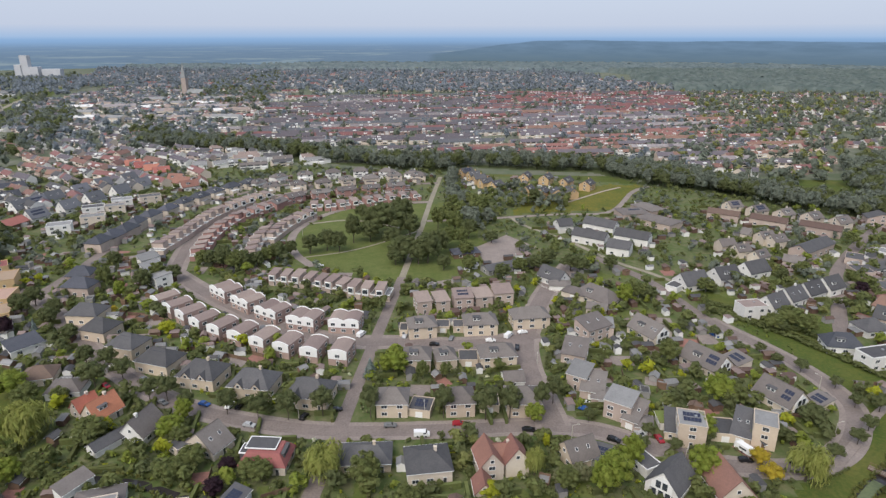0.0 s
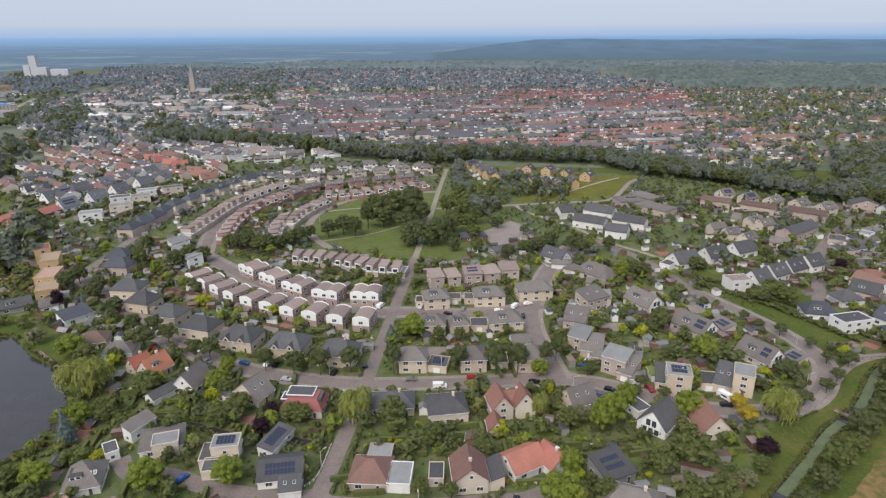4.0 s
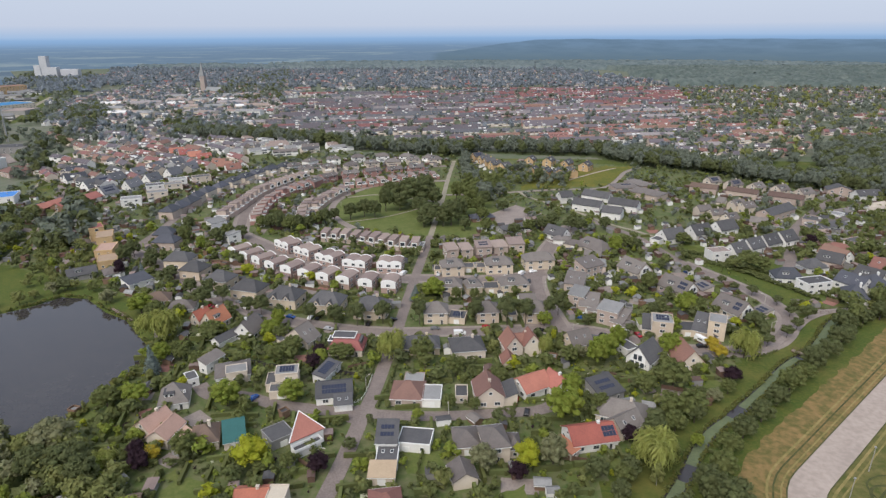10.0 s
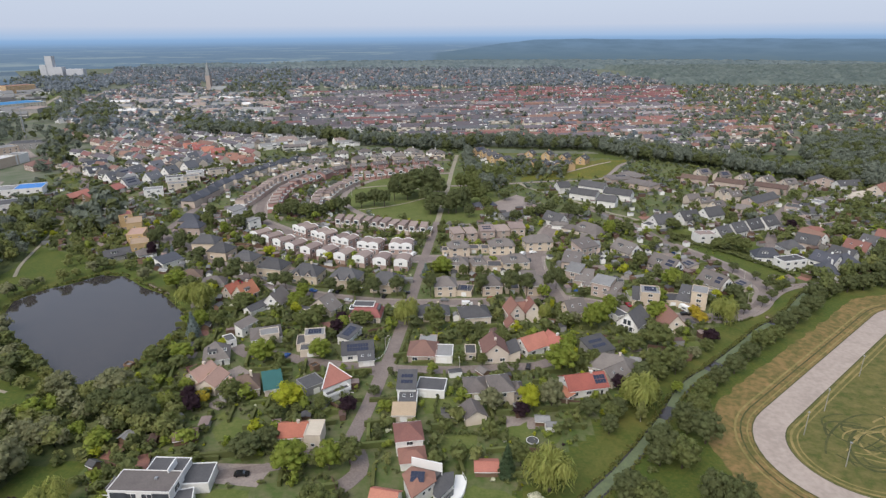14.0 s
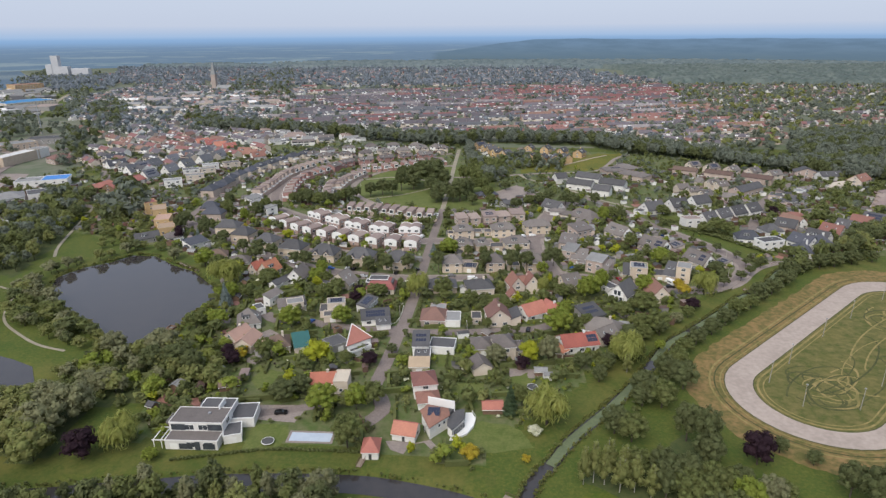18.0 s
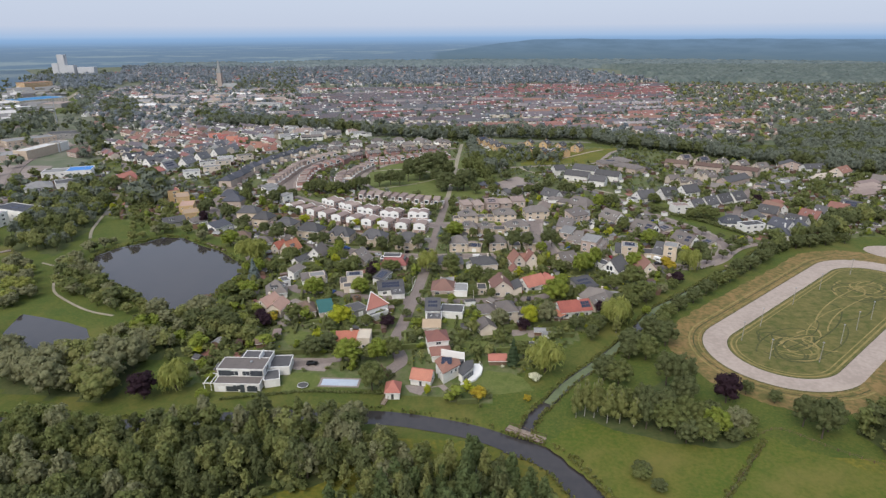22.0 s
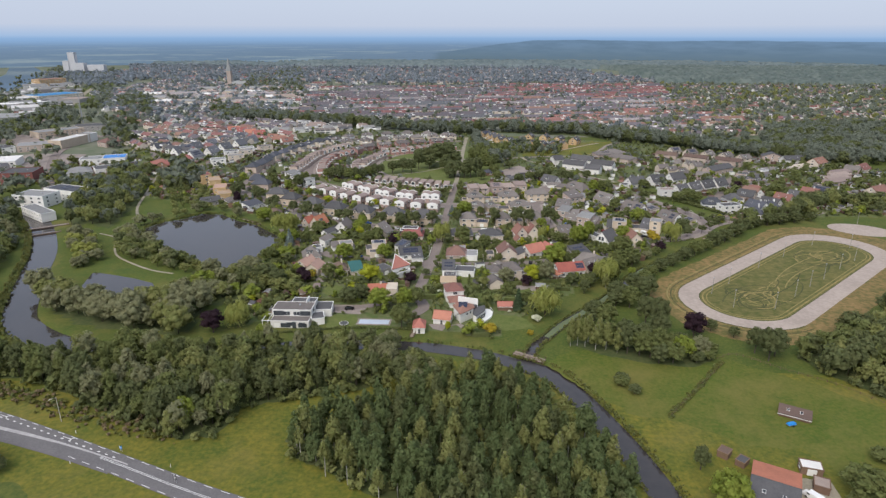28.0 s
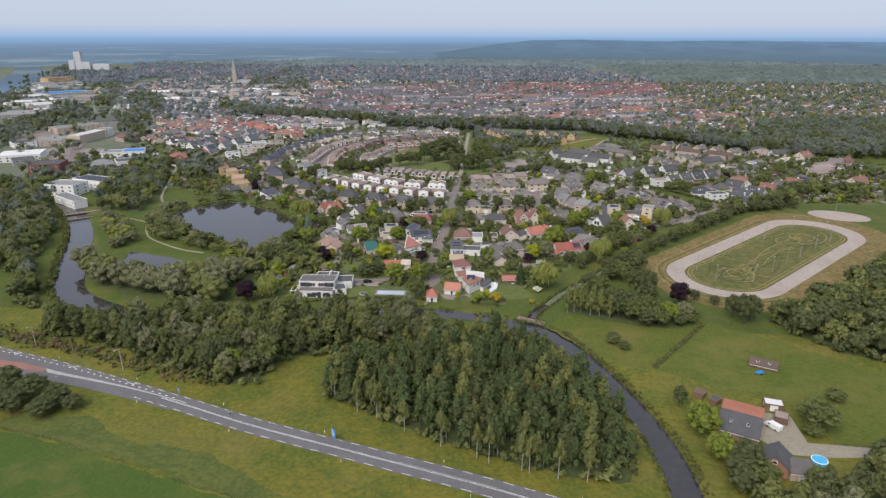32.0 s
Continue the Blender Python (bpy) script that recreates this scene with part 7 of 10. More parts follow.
tree("broad", -33.1, 141.3, 11.2, 9.5)
tree("lime", -29.4, 130.4, 3, 3.5)
tree("broad", -55.8, 98.2, 3.5, 4)
tree("purple", -74.7, 143.8, 5, 6)
tree("broad", -89.0, 138.1, 7.8, 9.5)
tree("broad", -63.5, 140.9, 6.7, 7.4)
tree("bright", -79.4, 122.1, 4, 4)
tree("broad", -19.6, 132.0, 9, 7.4)
tree("broad", -20.3, 109.2, 6.7, 5.2)
tree("lime", 1.9, 139.7, 5, 6.5)
tree("willow", 15.1, 149.9, 8, 6)
tree("broad", -3.3, 127.5, 6.7, 6.3)
tree("bright", 18.1, 107.0, 12.3, 12.6)
tree("bright", 22.0, 122.2, 9, 7.4)
tree("broad", -11.6, 109.7, 5.6, 4.2)
tree("lime", 4.5, 81.5, 10, 8)
tree("silver", 12.4, 82.1, 12, 8)
tree("purple", 2.1, 76.9, 6, 6)
tree("purple", 37.3, 96.6, 6, 6)
tree("willow", 42.2, 85.0, 11, 13)
tree("bright", 34.2, 143.2, 12.3, 8.4)
tree("bright", 43.6, 154.8, 12.3, 7.4)
tree("lime", 19.4, 162.1, 6, 2.5)
tree("silver", 27.8, 148.3, 6, 6)
tree("silver", 22.4, 146.6, 5, 5)
tree("broad", 58.9, 128.5, 11.2, 11.6)
tree("broad", 60.4, 111.2, 10.1, 10.5)
tree("broad", 53.5, 111.5, 9, 8.4)
tree("dark", 66.1, 190.0, 6.7, 6.3)
tree("bright", 69.6, 171.8, 9, 8.4)
tree("yellow", 82.8, 161.1, 5, 6)
tree("willow", 92.9, 153.8, 11, 10)
tree("purple", 82.0, 135.5, 6, 7)
tree("blossom", 63.5, 114.3, 4, 4)
tree("broad", 30.5, 112.2, 7.8, 6.3)
tree("broad", 48.7, 125.1, 7.8, 8.4)
tree("dark", 24.6, 79.3, 6.7, 7.4)
tree("broad", 31.9, 77.6, 6.7, 6.3)
tree("silver", -8.1, 80.6, 8, 8)
tree("conifer", -9.2, 123.8, 4, 2.5)
tree("lime", -56.2, 120.6, 3.5, 2)
tree("lime", -55.8, 113.4, 4, 2)
tree("street", -74.7, 168.5, 11.2, 8.4)
tree("street", -65.3, 170.6, 11.2, 9.8)
tree("street", -54.3, 173.5, 11.2, 9.8)
tree("street", -86.9, 171.9, 9.8, 8.4)
tree("street", -99.7, 169.8, 9.8, 7)
tree("street", -111.4, 178.2, 9.8, 9.8)
tree("street", -117.1, 177.0, 9.8, 8.4)
tree("street", -134.1, 189.0, 9.8, 9.8)
tree("street", -144.3, 196.5, 9.8, 9.8)
tree("street", -141.2, 183.3, 11.2, 11.2)
tree("street", -38.0, 173.8, 12.6, 8.4)
tree("street", 0.4, 175.9, 14, 11.2)
tree("street", 8.5, 177.6, 12.6, 9.8)
tree("street", 19.0, 180.8, 12.6, 7)
tree("street", 23.7, 187.6, 11.2, 8.4)
tree("street", -13.6, 175.8, 12.6, 8.4)
tree("street", 34.5, 177.3, 5.8, 4.6)
tree("street", 49.1, 164.1, 5.2, 5.8)
tree("street", 52.4, 170.9, 5.2, 5.8)
tree("street", 58.7, 163.5, 5.2, 5.8)
tree("street", 69.8, 169.5, 5.2, 6.9)
tree("street", 64.1, 161.6, 4.6, 4.6)
tree("street", 69.7, 161.3, 5.8, 5.8)
tree("street", 92.6, 173.0, 5.8, 8)
tree("street", 84.4, 171.7, 4.6, 5.8)
tree("street", 96.2, 171.2, 4.6, 5.8)
tree("dark", 108.2, 182.8, 6.7, 9.5)
tree("bright", 64.5, 153.5, 10.1, 10.5)
tree("yellow", 83.2, 154.0, 5, 7)
tree("bright", 37.7, 147.6, 11.2, 10.5)
tree("bright", -34.8, 203.2, 10.1, 11.6)
tree("bluefir", -43.1, 199.3, 8, 6)
tree("broad", -23.4, 199.9, 7.8, 5.2)
tree("broad", -14.7, 201.5, 6.7, 5.2)
tree("lime", -137.5, 227.8, 5.5, 7.5)
tree("yellow", -173.1, 244.9, 4, 5)
tree("bright", -178.6, 261.3, 10.1, 6.3)
tree("willow", -145.7, 151.8, 12, 13)
tree("bright", -167.6, 176.3, 10.1, 11.6)
tree("broad", -157.8, 170.7, 9, 9.5)
tree("broad", -147.6, 173.4, 6.7, 6.3)
tree("bright", -99.4, 167.1, 9, 6.3)
tree("broad", -124.1, 155.1, 7.8, 10.5)
tree("lime", -106.7, 151.6, 2.4, 4)
tree("blossom", -128.6, 155.4, 2.5, 5)
tree("purple", -203.6, 218.9, 10, 6)
tree("bluefir", -192.5, 220.8, 8, 4)
tree("dark", -193.3, 230.8, 9, 8.4)
tree("dark", -174.8, 217.2, 7.8, 8.4)
tree("dark", -196.9, 239.4, 9, 8.4)
tree("dark", -213.9, 249.5, 10.1, 9.5)
tree("dark", -212.5, 238.8, 11.2, 9.5)
tree("dark", -154.8, 198.6, 9, 7.4)
tree("dark", -130.6, 205.9, 5.6, 5.2)
tree("broad", -94.6, 155.4, 6.7, 7.4)
tree("broad", -85.6, 144.5, 7.8, 8.4)
tree("broad", -62.4, 146.6, 5.6, 7.4)
tree("broad", -66.5, 141.8, 6.7, 8.4)
tree("purple", -74.4, 134.0, 6, 6)
tree("dark", -63.8, 369.5, 22.8, 26.2)
tree("dark", -84.0, 353.8, 18.8, 10.5)
tree("dark", -96.8, 338.9, 13.4, 11.9)
tree("dark", -105.3, 332.8, 12.1, 10.5)
tree("dark", -88.7, 336.4, 13.4, 10.5)
tree("dark", -48.5, 325.5, 14.8, 18.4)
tree("dark", -34.6, 322.8, 17.5, 15.8)
tree("broad", -23.2, 381.6, 14.6, 12.6)
tree("broad", -28.2, 426.5, 14.6, 10.5)
tree("dark", -13.5, 368.3, 13.4, 11.6)
tree("broad", -11.1, 313.5, 9, 8.4)
tree("dark", 7.2, 302.3, 9, 9.5)
tree("broad", 16.4, 311.4, 9, 8.4)
tree("dark", 24.2, 316.4, 9, 9.5)
tree("dark", 32.5, 324.6, 10.1, 9.5)
tree("dark", 44.0, 316.6, 10.1, 10.5)
tree("dark", 49.7, 314.2, 9, 9.5)
tree("dark", 65.7, 319.8, 9, 8.4)
tree("broad", 17.7, 347.8, 6.7, 6.3)
tree("dark", 0.8, 360.9, 7.8, 8.4)
tree("dark", 31.8, 453.5, 13.4, 9.5)
tree("bright", 64.4, 274.6, 11.2, 8.4)
tree("broad", 72.5, 281.3, 9, 8.4)
tree("dark", 77.6, 279.6, 7.8, 8.4)
tree("broad", 71.3, 219.9, 10.1, 8.4)
tree("bright", 81.9, 194.0, 10.1, 11.6)
tree("broad", 85.7, 190.9, 9, 8.4)
tree("street", 96.3, 243.2, 5.2, 5.8)
tree("street", 102.6, 230.4, 4, 4.6)
tree("street", 109.6, 229.9, 5.2, 5.8)
tree("street", 113.2, 222.5, 4.6, 5.8)
tree("street", 119.4, 216.3, 5.8, 6.9)
tree("street", 126.9, 205.8, 5.2, 5.8)
tree("street", 127.5, 193.8, 5.2, 5.8)
tree("street", 134.2, 191.4, 6.9, 8)
tree("street", 117.0, 172.4, 5.8, 6.9)
tree("street", 105.6, 163.8, 5.8, 6.9)
tree("street", 124.5, 180.1, 5.8, 6.9)
tree("street", 84.5, 248.6, 5.8, 6.9)
tree("street", 126.5, 249.4, 5.8, 6.9)
tree("purple", 183.8, 296.4, 7, 7)
tree("broad", 133.4, 257.8, 9, 12.6)
tree("broad", 124.2, 252.6, 7.8, 9.5)
tree("broad", 136.8, 249.7, 9, 9.5)
tree("broad", 108.1, 292.8, 7.8, 9.5)
tree("broad", 151.2, 325.6, 6.7, 6.3)
tree("broad", 166.8, 321.2, 7.8, 8.4)
tree("dark", 153.4, 313.2, 6.7, 6.3)
tree("conifer", 181.2, 426.9, 9, 5)
tree("willow", 8.4, 42.5, 12, 12)
tree("conifer", -3.3, 47.7, 11, 6)
tree("bright", -66.2, 45.2, 10.1, 11.6)
tree("bright", -55.2, 46.7, 10.1, 8.4)
tree("broad", -49.8, 49.8, 9, 8.4)
tree("broad", -53.7, 26.5, 11.2, 9.5)
tree("dark", -81.7, 50.5, 7.8, 10.5)
tree("dark", -77.0, 55.6, 6.7, 8.4)
tree("yellow", -16.0, 23.5, 5, 6)
tree("yellow", 0.9, 23.7, 2.4, 3)
tree("purple", 68.5, 27.3, 11.5, 10)
tree("dark", 77.3, 33.1, 5.6, 5.2)
tree("purple", -132.0, 15.6, 10.5, 10.5)
tree("willow", -123.6, 21.9, 10, 10)
tree("lime", -33.7, 24.3, 5, 2.5)
tree("purple", -112.3, 77.0, 7, 6)
tree("yellow", -107.6, 82.6, 4, 4)
tree("silver", -148.1, 51.7, 8, 9)
tree("silver", -141.8, 79.6, 10, 11)
tree("silver", -161.1, 79.3, 9, 10)
tree("dark", -119.9, 63.4, 11.2, 9.5)
tree("bright", -111.5, 16.7, 4, 5)
tree("blossom", 4.0, 37.4, 3, 5)
tree("broad", 0.9, 52.4, 7.8, 6.3)
tree("dark", -49.4, 86.5, 4, 5)
tree("dark", -43.6, 62.2, 4, 4)
tree("purple", 54.9, 29.8, 4, 4)
tree("bright", 47.8, -72.0, 11, 11)
tree("bright", 49.0, -83.9, 9, 9)
tree("dark", 55.2, -87.2, 9, 10)
tree("dark", 52.0, -92.5, 8, 9)
tree("broad", 57.0, -95.5, 8, 9)
tree("dark", 50.5, -97.5, 7, 8)
tree("dark", 45.1, -57.2, 8, 5)
tree("broad", 85.6, -65.4, 9, 13)
tree("dark", 31.5, -11.7, 4, 6)
tree("dark", 34.8, -18.2, 3.5, 5)
tree("dark", 84.9, 28.0, 5, 5)
tree("dark", -176.6, -73.1, 7, 10)
tree("dark", -164.1, -75.4, 6, 9)
tree("dark", -183.2, -71.0, 8, 9)
tree("broad", -241.8, 15.5, 9, 10)
tree("silver", -200.3, 41.4, 9, 10)
tree("silver", -54.8, 2.3, 11, 9)
tree("silver", -63.3, -20.1, 11, 8)
tree("tall", 3.3, -64.5, 14, 6)
tree("tall", -23.0, -78.4, 13, 5)
tree("silver", -40.1, -23.7, 9, 10)
tree("bright", -112.2, -48.9, 11, 8)
tree("dark", -75.4, 372.8, 18.8, 17.1)
tree("dark", -59.8, 391.6, 20.2, 17.1)
tree("dark", -50.8, 366.8, 16.1, 14.5)
tree("dark", -74.3, 357.4, 13.4, 13.1)
tree("dark", -58.5, 347.4, 13.4, 13.1)
tree("dark", -39.8, 320.5, 12.1, 11.9)
tree("dark", -52.3, 318.6, 9.4, 10.5)
tree("dark", -30.1, 335.1, 16.1, 13.1)
tree("dark", -89.9, 405.8, 10.8, 10.5)
tree("broad", -34.9, 387.9, 15.7, 10.5)
tree("broad", -26.3, 350.1, 13.4, 10.5)
tree("broad", -17.8, 350.8, 13.4, 10.5)
tree("broad", -13.7, 335.2, 10.1, 9.5)
tree("dark", -24.9, 312.4, 9, 8.4)
tree("tall", 3.7, -60.3, 13, 5)
tree("tall", -38.5, -62.8, 12, 4.5)
tree("tall", -57.0, -64.3, 12, 4.5)
tree("tall", -11.5, -69.8, 13, 5)
tree("tall", 13.4, -75.5, 13, 5)
tree("tall", -49.1, -68.7, 12, 4.5)
tree("tall", -7.7, -82.9, 13, 5)
tree("tall", 8.1, -69.8, 13, 5)
tree("broad", 99.6, -49.1, 4, 7)
tree("broad", 82.4, -69.6, 4, 7)
tree("broad", 31.2, -13.2, 4, 6)
tree("dark", -186.3, -65.5, 9, 11)
tree("dark", -175.1, -68.2, 8, 11)
tree("dark", -163.4, -72.1, 7, 9)
tree("dark", -156.7, -74.1, 5, 7)
tree("dark", -175.7, -77.9, 8, 10)
tree("dark", -164.6, -78.7, 6, 9)
tree("broad", 24.0, 144.3, 8, 7)
tree("bright", 16.7, 176.5, 7, 7)
tree("bright", -99.4, 158.1, 8, 9)

for k_, (x_, y_) in enumerate([(-159, 308), (-152.5, 305.5), (-145.5, 304), (-138.5, 302.6), (-133, 305), (-128, 308.5), (-123.5, 314.5), (-118.5, 317.5), (-115, 327), (-171.5, 283.5), (-163.5, 284.5), (-174, 273.5), (-194.5, 273.5), (-205, 300), (-149, 312), (-140, 310)]):
    tree("dark" if k_ % 3 else "broad", x_, y_, 9.5 + (k_ * 7 % 5) * 0.7, 8.0 + (k_ * 5 % 4) * 0.6)

# ---- cars ----
def car_parts(colour, van=False):
    def make():
        L, W = (5.2, 1.95) if van else (4.3, 1.76)
        b = Build()
        if van:
            side = [(-2.6, 0.35), (2.45, 0.35), (2.6, 0.6), (2.55, 1.05), (1.75, 1.25), (1.25, 1.95), (-2.5, 2.0), (-2.6, 1.8)]
        else:
            side = [(-2.15, 0.35), (2.05, 0.32), (2.15, 0.55), (2.05, 0.78), (1.05, 0.92), (0.35, 1.42), (-1.25, 1.45), (-1.95, 1.0), (-2.15, 0.85)]
        n = len(side)
        P = [(x, s * (W / 2 - (0.18 if z > 1.0 and not van else 0.0)), z) for s in (-1, 1) for x, z in side]
        b.poly(P, [tuple(range(n)), tuple(range(2 * n - 1, n - 1, -1))] + [(k, n + k, n + (k + 1) % n, (k + 1) % n) for k in range(n)])
        body = b.mesh("body", "paint_" + colour)
        g = Build()
        if van:
            g.slab([(1.72, -0.85, 1.33), (1.72, 0.85, 1.33), (1.27, 0.8, 1.93), (1.27, -0.8, 1.93)], 0.02)
        else:
            g.slab([(1.0, -0.7, 0.985), (1.0, 0.7, 0.985), (0.40, 0.66, 1.40), (0.40, -0.66, 1.40)], 0.02)
        front = g.mesh("windscreen", "glass")
        g = Build()
        for s in (-1, 1):
            y = s * (W / 2 - (0.09 if not van else 0)) * 1.005
            if van:
                g.box(0.5, y - 0.01, 1.25, 1.3, y + 0.01, 1.75)
            else:
                g.poly([(0.85, y, 1.0), (0.32, y * 0.93, 1.36), (-1.2, y * 0.93, 1.38), (-1.7, y, 1.0)], [(0, 1, 2, 3) if s > 0 else (3, 2, 1, 0)])
        glass = g.mesh("side_windows", "glass")
        w = Build().tube((0, -0.1, 0), (0, 0.1, 0), 0.33, 0.33, 10)
        return body, front, glass, w.mesh("wheel", "rubber"), W
    return shared(("car", colour, van), make)


def car(colour, x, y, rot=None, van=False):
    body, front, glass, wheel, W = car_parts(colour, van)
    if rot is None:
        rot = heading(x, y)
    o = root("van" if van else "car", x, y, rot, 0.10)
    part("body", body, o), part("windscreen", front, o), part("side_windows", glass, o)
    for sx in (-1.35, 1.35):
        for sy in (-1, 1):
            part("wheel", wheel, o, Matrix.Translation((sx, sy * (W / 2 - 0.1), 0.33)))
    return tagged(o, f"parked {colour} {'delivery van' if van else 'passenger car'} on the paved street", "van" if van else "car")


LINES = [smooth_line(p) for p in (RING, [(-170, 296), (-122, 258), (-72, 230), (-52, 227), (7, 233), (22, 240)], [(45, 326), (21, 258), (16, 212), (23, 174)], [(-106, 112.5), (-81, 108.6), (-45, 105.5), (-10, 108), (9.4, 111.5)], [(-98, 312), (-127, 374), (-98, 442)])]


def heading(x, y):
    """The direction of the nearest street."""
    best = (1e9, 0)
    for line in LINES:
        d = np.hypot(line[:, 0] - x, line[:, 1] - y)
        k = int(np.argmin(d[:-1]))
        v = line[k + 1] - line[k]
        best = min(best, (float(d[k]), math.degrees(math.atan2(v[1], v[0]))))
    return best[1]


car("silver", -76.9, 165.9), car("red", -138.2, 184.6), car("white", -121.0, 184.2), car("blue", -97.1, 176.4), car("white", -88.0, 176.4, 85), car("black", -84.4, 176.2, 85)
car("black", -50.6, 176.8, 20), car("grey", -30.7, 169.6), car("red", -8.3, 172.4), car("black", 14.5, 171.0), car("black", 41.2, 168.0), car("silver", 50.1, 171.4, -60)
car("red", 55.6, 169.5, -75), car("white", 35.0, 188.0, -15), car("blue", 34.2, 184.5, -20), car("black", 79.1, 161.3), car("black", 93.9, 162.2), car("white", 98.5, 170.2, -35)
car("blue", -89.4, 111.2, 70), car("black", 6.0, 109.6, 80), car("red", 2.6, 116.5, 75), car("black", -80.0, 42.5, 10), car("grey", -112.1, 176.1), car("silver", -34.7, 232.6, 80)
car("grey", -14.9, 232.2, 80), car("white", 54.5, 236.7, -30), car("white", -93.9, 312.3, 20), car("blue", 97.0, 244.2), car("grey", -126.7, 190.2), car("black", 12.5, 226.3)
car("white", 15.3, 240.5, 25), car("silver", 13.4, 206.4), car("black", -60.4, 172.0, 80), car("white", -81.6, 236.5), car("black", -21.6, 226.3), car("white", 1.6, 231.7)
car("white", -19.8, 165.6, None, True), car("white", -53.7, 232.5, 70, True), car("white", 9.2, 236.8, 60, True), car("white", -150.0, 203.3, None, True), car("white", 71.5, -67.1, 125, True)


def caravan(x, y, rot):
    o = root("caravan", x, y, rot, 0.09)
    b = Build()
    side = [(-2.9, 0.5), (2.7, 0.5), (2.95, 0.9), (2.8, 2.2), (2.5, 2.55), (-2.5, 2.6), (-2.9, 2.3)]
    n = len(side)
    b.poly([(px, s * 1.1, z) for s in (-1, 1) for px, z in side], [tuple(range(n)), tuple(range(2 * n - 1, n - 1, -1))] + [(k, n + k, n + (k + 1) % n, (k + 1) % n) for k in range(n)])
    part("body", b.mesh("body", "trim_white"), o)
    for s in (-1, 1):
        part("window", Build().box(-1.2, s * 1.11 - 0.015, 1.3, 1.2, s * 1.11 + 0.015, 1.9).mesh("window", "glass"), o)
        part("wheel", car_parts("white")[3], o, Matrix.Translation((0, s * 1.0, 0.33)))
    part("drawbar", Build().tube((2.7, 0, 0.55), (4.0, 0, 0.5), 0.05, 0.05, 5).mesh("drawbar", "metal"), o)
    return tagged(o, "white touring caravan parked in front of a house", "caravan")


caravan(80.3, 165.8, -55)

# ---- the main road's furniture ----
main = bpy.data.objects["road_main"]
centre = smooth_line(MAIN, 1.5)
run = np.r_[0, np.cumsum(np.hypot(*np.diff(centre, axis=0).T))]


def along(s, off):
    k = min(int(np.searchsorted(run, s)), len(centre) - 2)
    v = centre[k + 1] - centre[k]
    v = v / np.hypot(*v)
    p = centre[k] + v * (s - run[k])
    return p[0] - v[1] * off, p[1] + v[0] * off, math.degrees(math.atan2(v[1], v[0]))


def mark(name, length, width, s, off, turn=0.0):
    me = shared(("mark", length, width), lambda: Build().box(-length / 2, -width / 2, 0, length / 2, width / 2, 0.012).mesh(name, "line_paint"))
    x, y, r = along(s, off)
    return part(name, me, main, pose(x, y, 0.141, 0, 0, r + turn))


for s in np.arange(60, 420, 6.0):
    mark("edge_dash", 3.0, 0.16, s, 3.45)
    if s > 196:
        mark("edge_dash", 3.0, 0.16, s + 2, -3.45)
for s in np.arange(212, 420, 9.0):
    mark("centre_line", 8.9, 0.13, s, 0.22), mark("centre_line", 8.9, 0.13, s, -0.22)
for s in np.arange(96, 212, 3.2):
    mark("block_mark", 1.0, 0.35, s, 1.7)
for s in (130, 160, 190):
    mark("arrow_shaft", 4.0, 0.18, s, 2.5), mark("arrow_barb", 1.4, 0.2, s + 1.7, 2.8, 35), mark("arrow_barb", 1.4, 0.2, s + 1.7, 2.2, -35)
plate("road_main_lane", [(-124.3, -72.4), (-136.3, -68.7), (-148.5, -65.2), (-160.9, -62.0), (-171.1, -59.6), (-183.3, -57.5), (-198.5, -54.7), (-260, -41.5), (-330, -22), (-330, -8), (-250, -29), (-209, -41), (-174, -51), (-127, -67)], 0.138, "asphalt", "grey asphalt lane beside the traffic island", "road")
plate("red_island_surface", [(-330, -15.5), (-262, -32.5), (-221.1, -43.4), (-205.7, -45.3), (-195.3, -47.0), (-183.4, -50.3), (-183.3, -52.3), (-191.7, -51.8), (-201.0, -51.3), (-215.6, -49.9), (-262, -38.5), (-330, -20)], 0.165, "red_paving", "red brick traffic island", "traffic island")
part("painted_wedge", Build().slab([(x, y, 0.172) for x, y in ((-183.4, -50.3), (-181.1, -53.0), (-171.6, -55.0), (-159.2, -57.7), (-147.0, -60.5), (-134.8, -63.9), (-120.6, -68.4), (-120.9, -67.8), (-135.4, -63.1), (-147.9, -59.4), (-160.6, -56.1), (-173.4, -53.2))], 0.02).mesh("painted_wedge", "line_worn"), main, None, "worn white painted wedge")


def street_lamp(x, y, rot, h=9.0):
    o = root("street_lamp", x, y, rot)
    part("pole", Build().tube((0, 0, -0.2), (0, 0, h), 0.15, 0.09, 8).mesh("pole", "post_pale"), o)
    part("arm", Build().tube((0, 0, h), (1.6, 0, h + 0.35), 0.08, 0.06, 6).mesh("arm", "post_pale"), o)
    part("lamp_head", Build().box(1.4, -0.16, h + 0.26, 2.3, 0.16, h + 0.46).mesh("lamp_head", "post_pale"), o)
    return tagged(o, "pale grey-tan lamp post with an arm beside the road", "street lamp", "lamps along the roads")


street_lamp(-199, -34.5, -110), street_lamp(-154, -49.5, -110), street_lamp(-244, -24, -105)
for x, y in ((-62, 171.5), (-20, 175.5), (28, 168), (60, 157.5), (112, 176), (121, 205), (-104, 181), (-140, 203), (20, 215), (-60, 236), (-107, 255), (-120, 366), (-96, 432), (-51, 120), (-57, 80), (-20, 104)):
    street_lamp(x, y, (x * 13) % 360, 5.2)


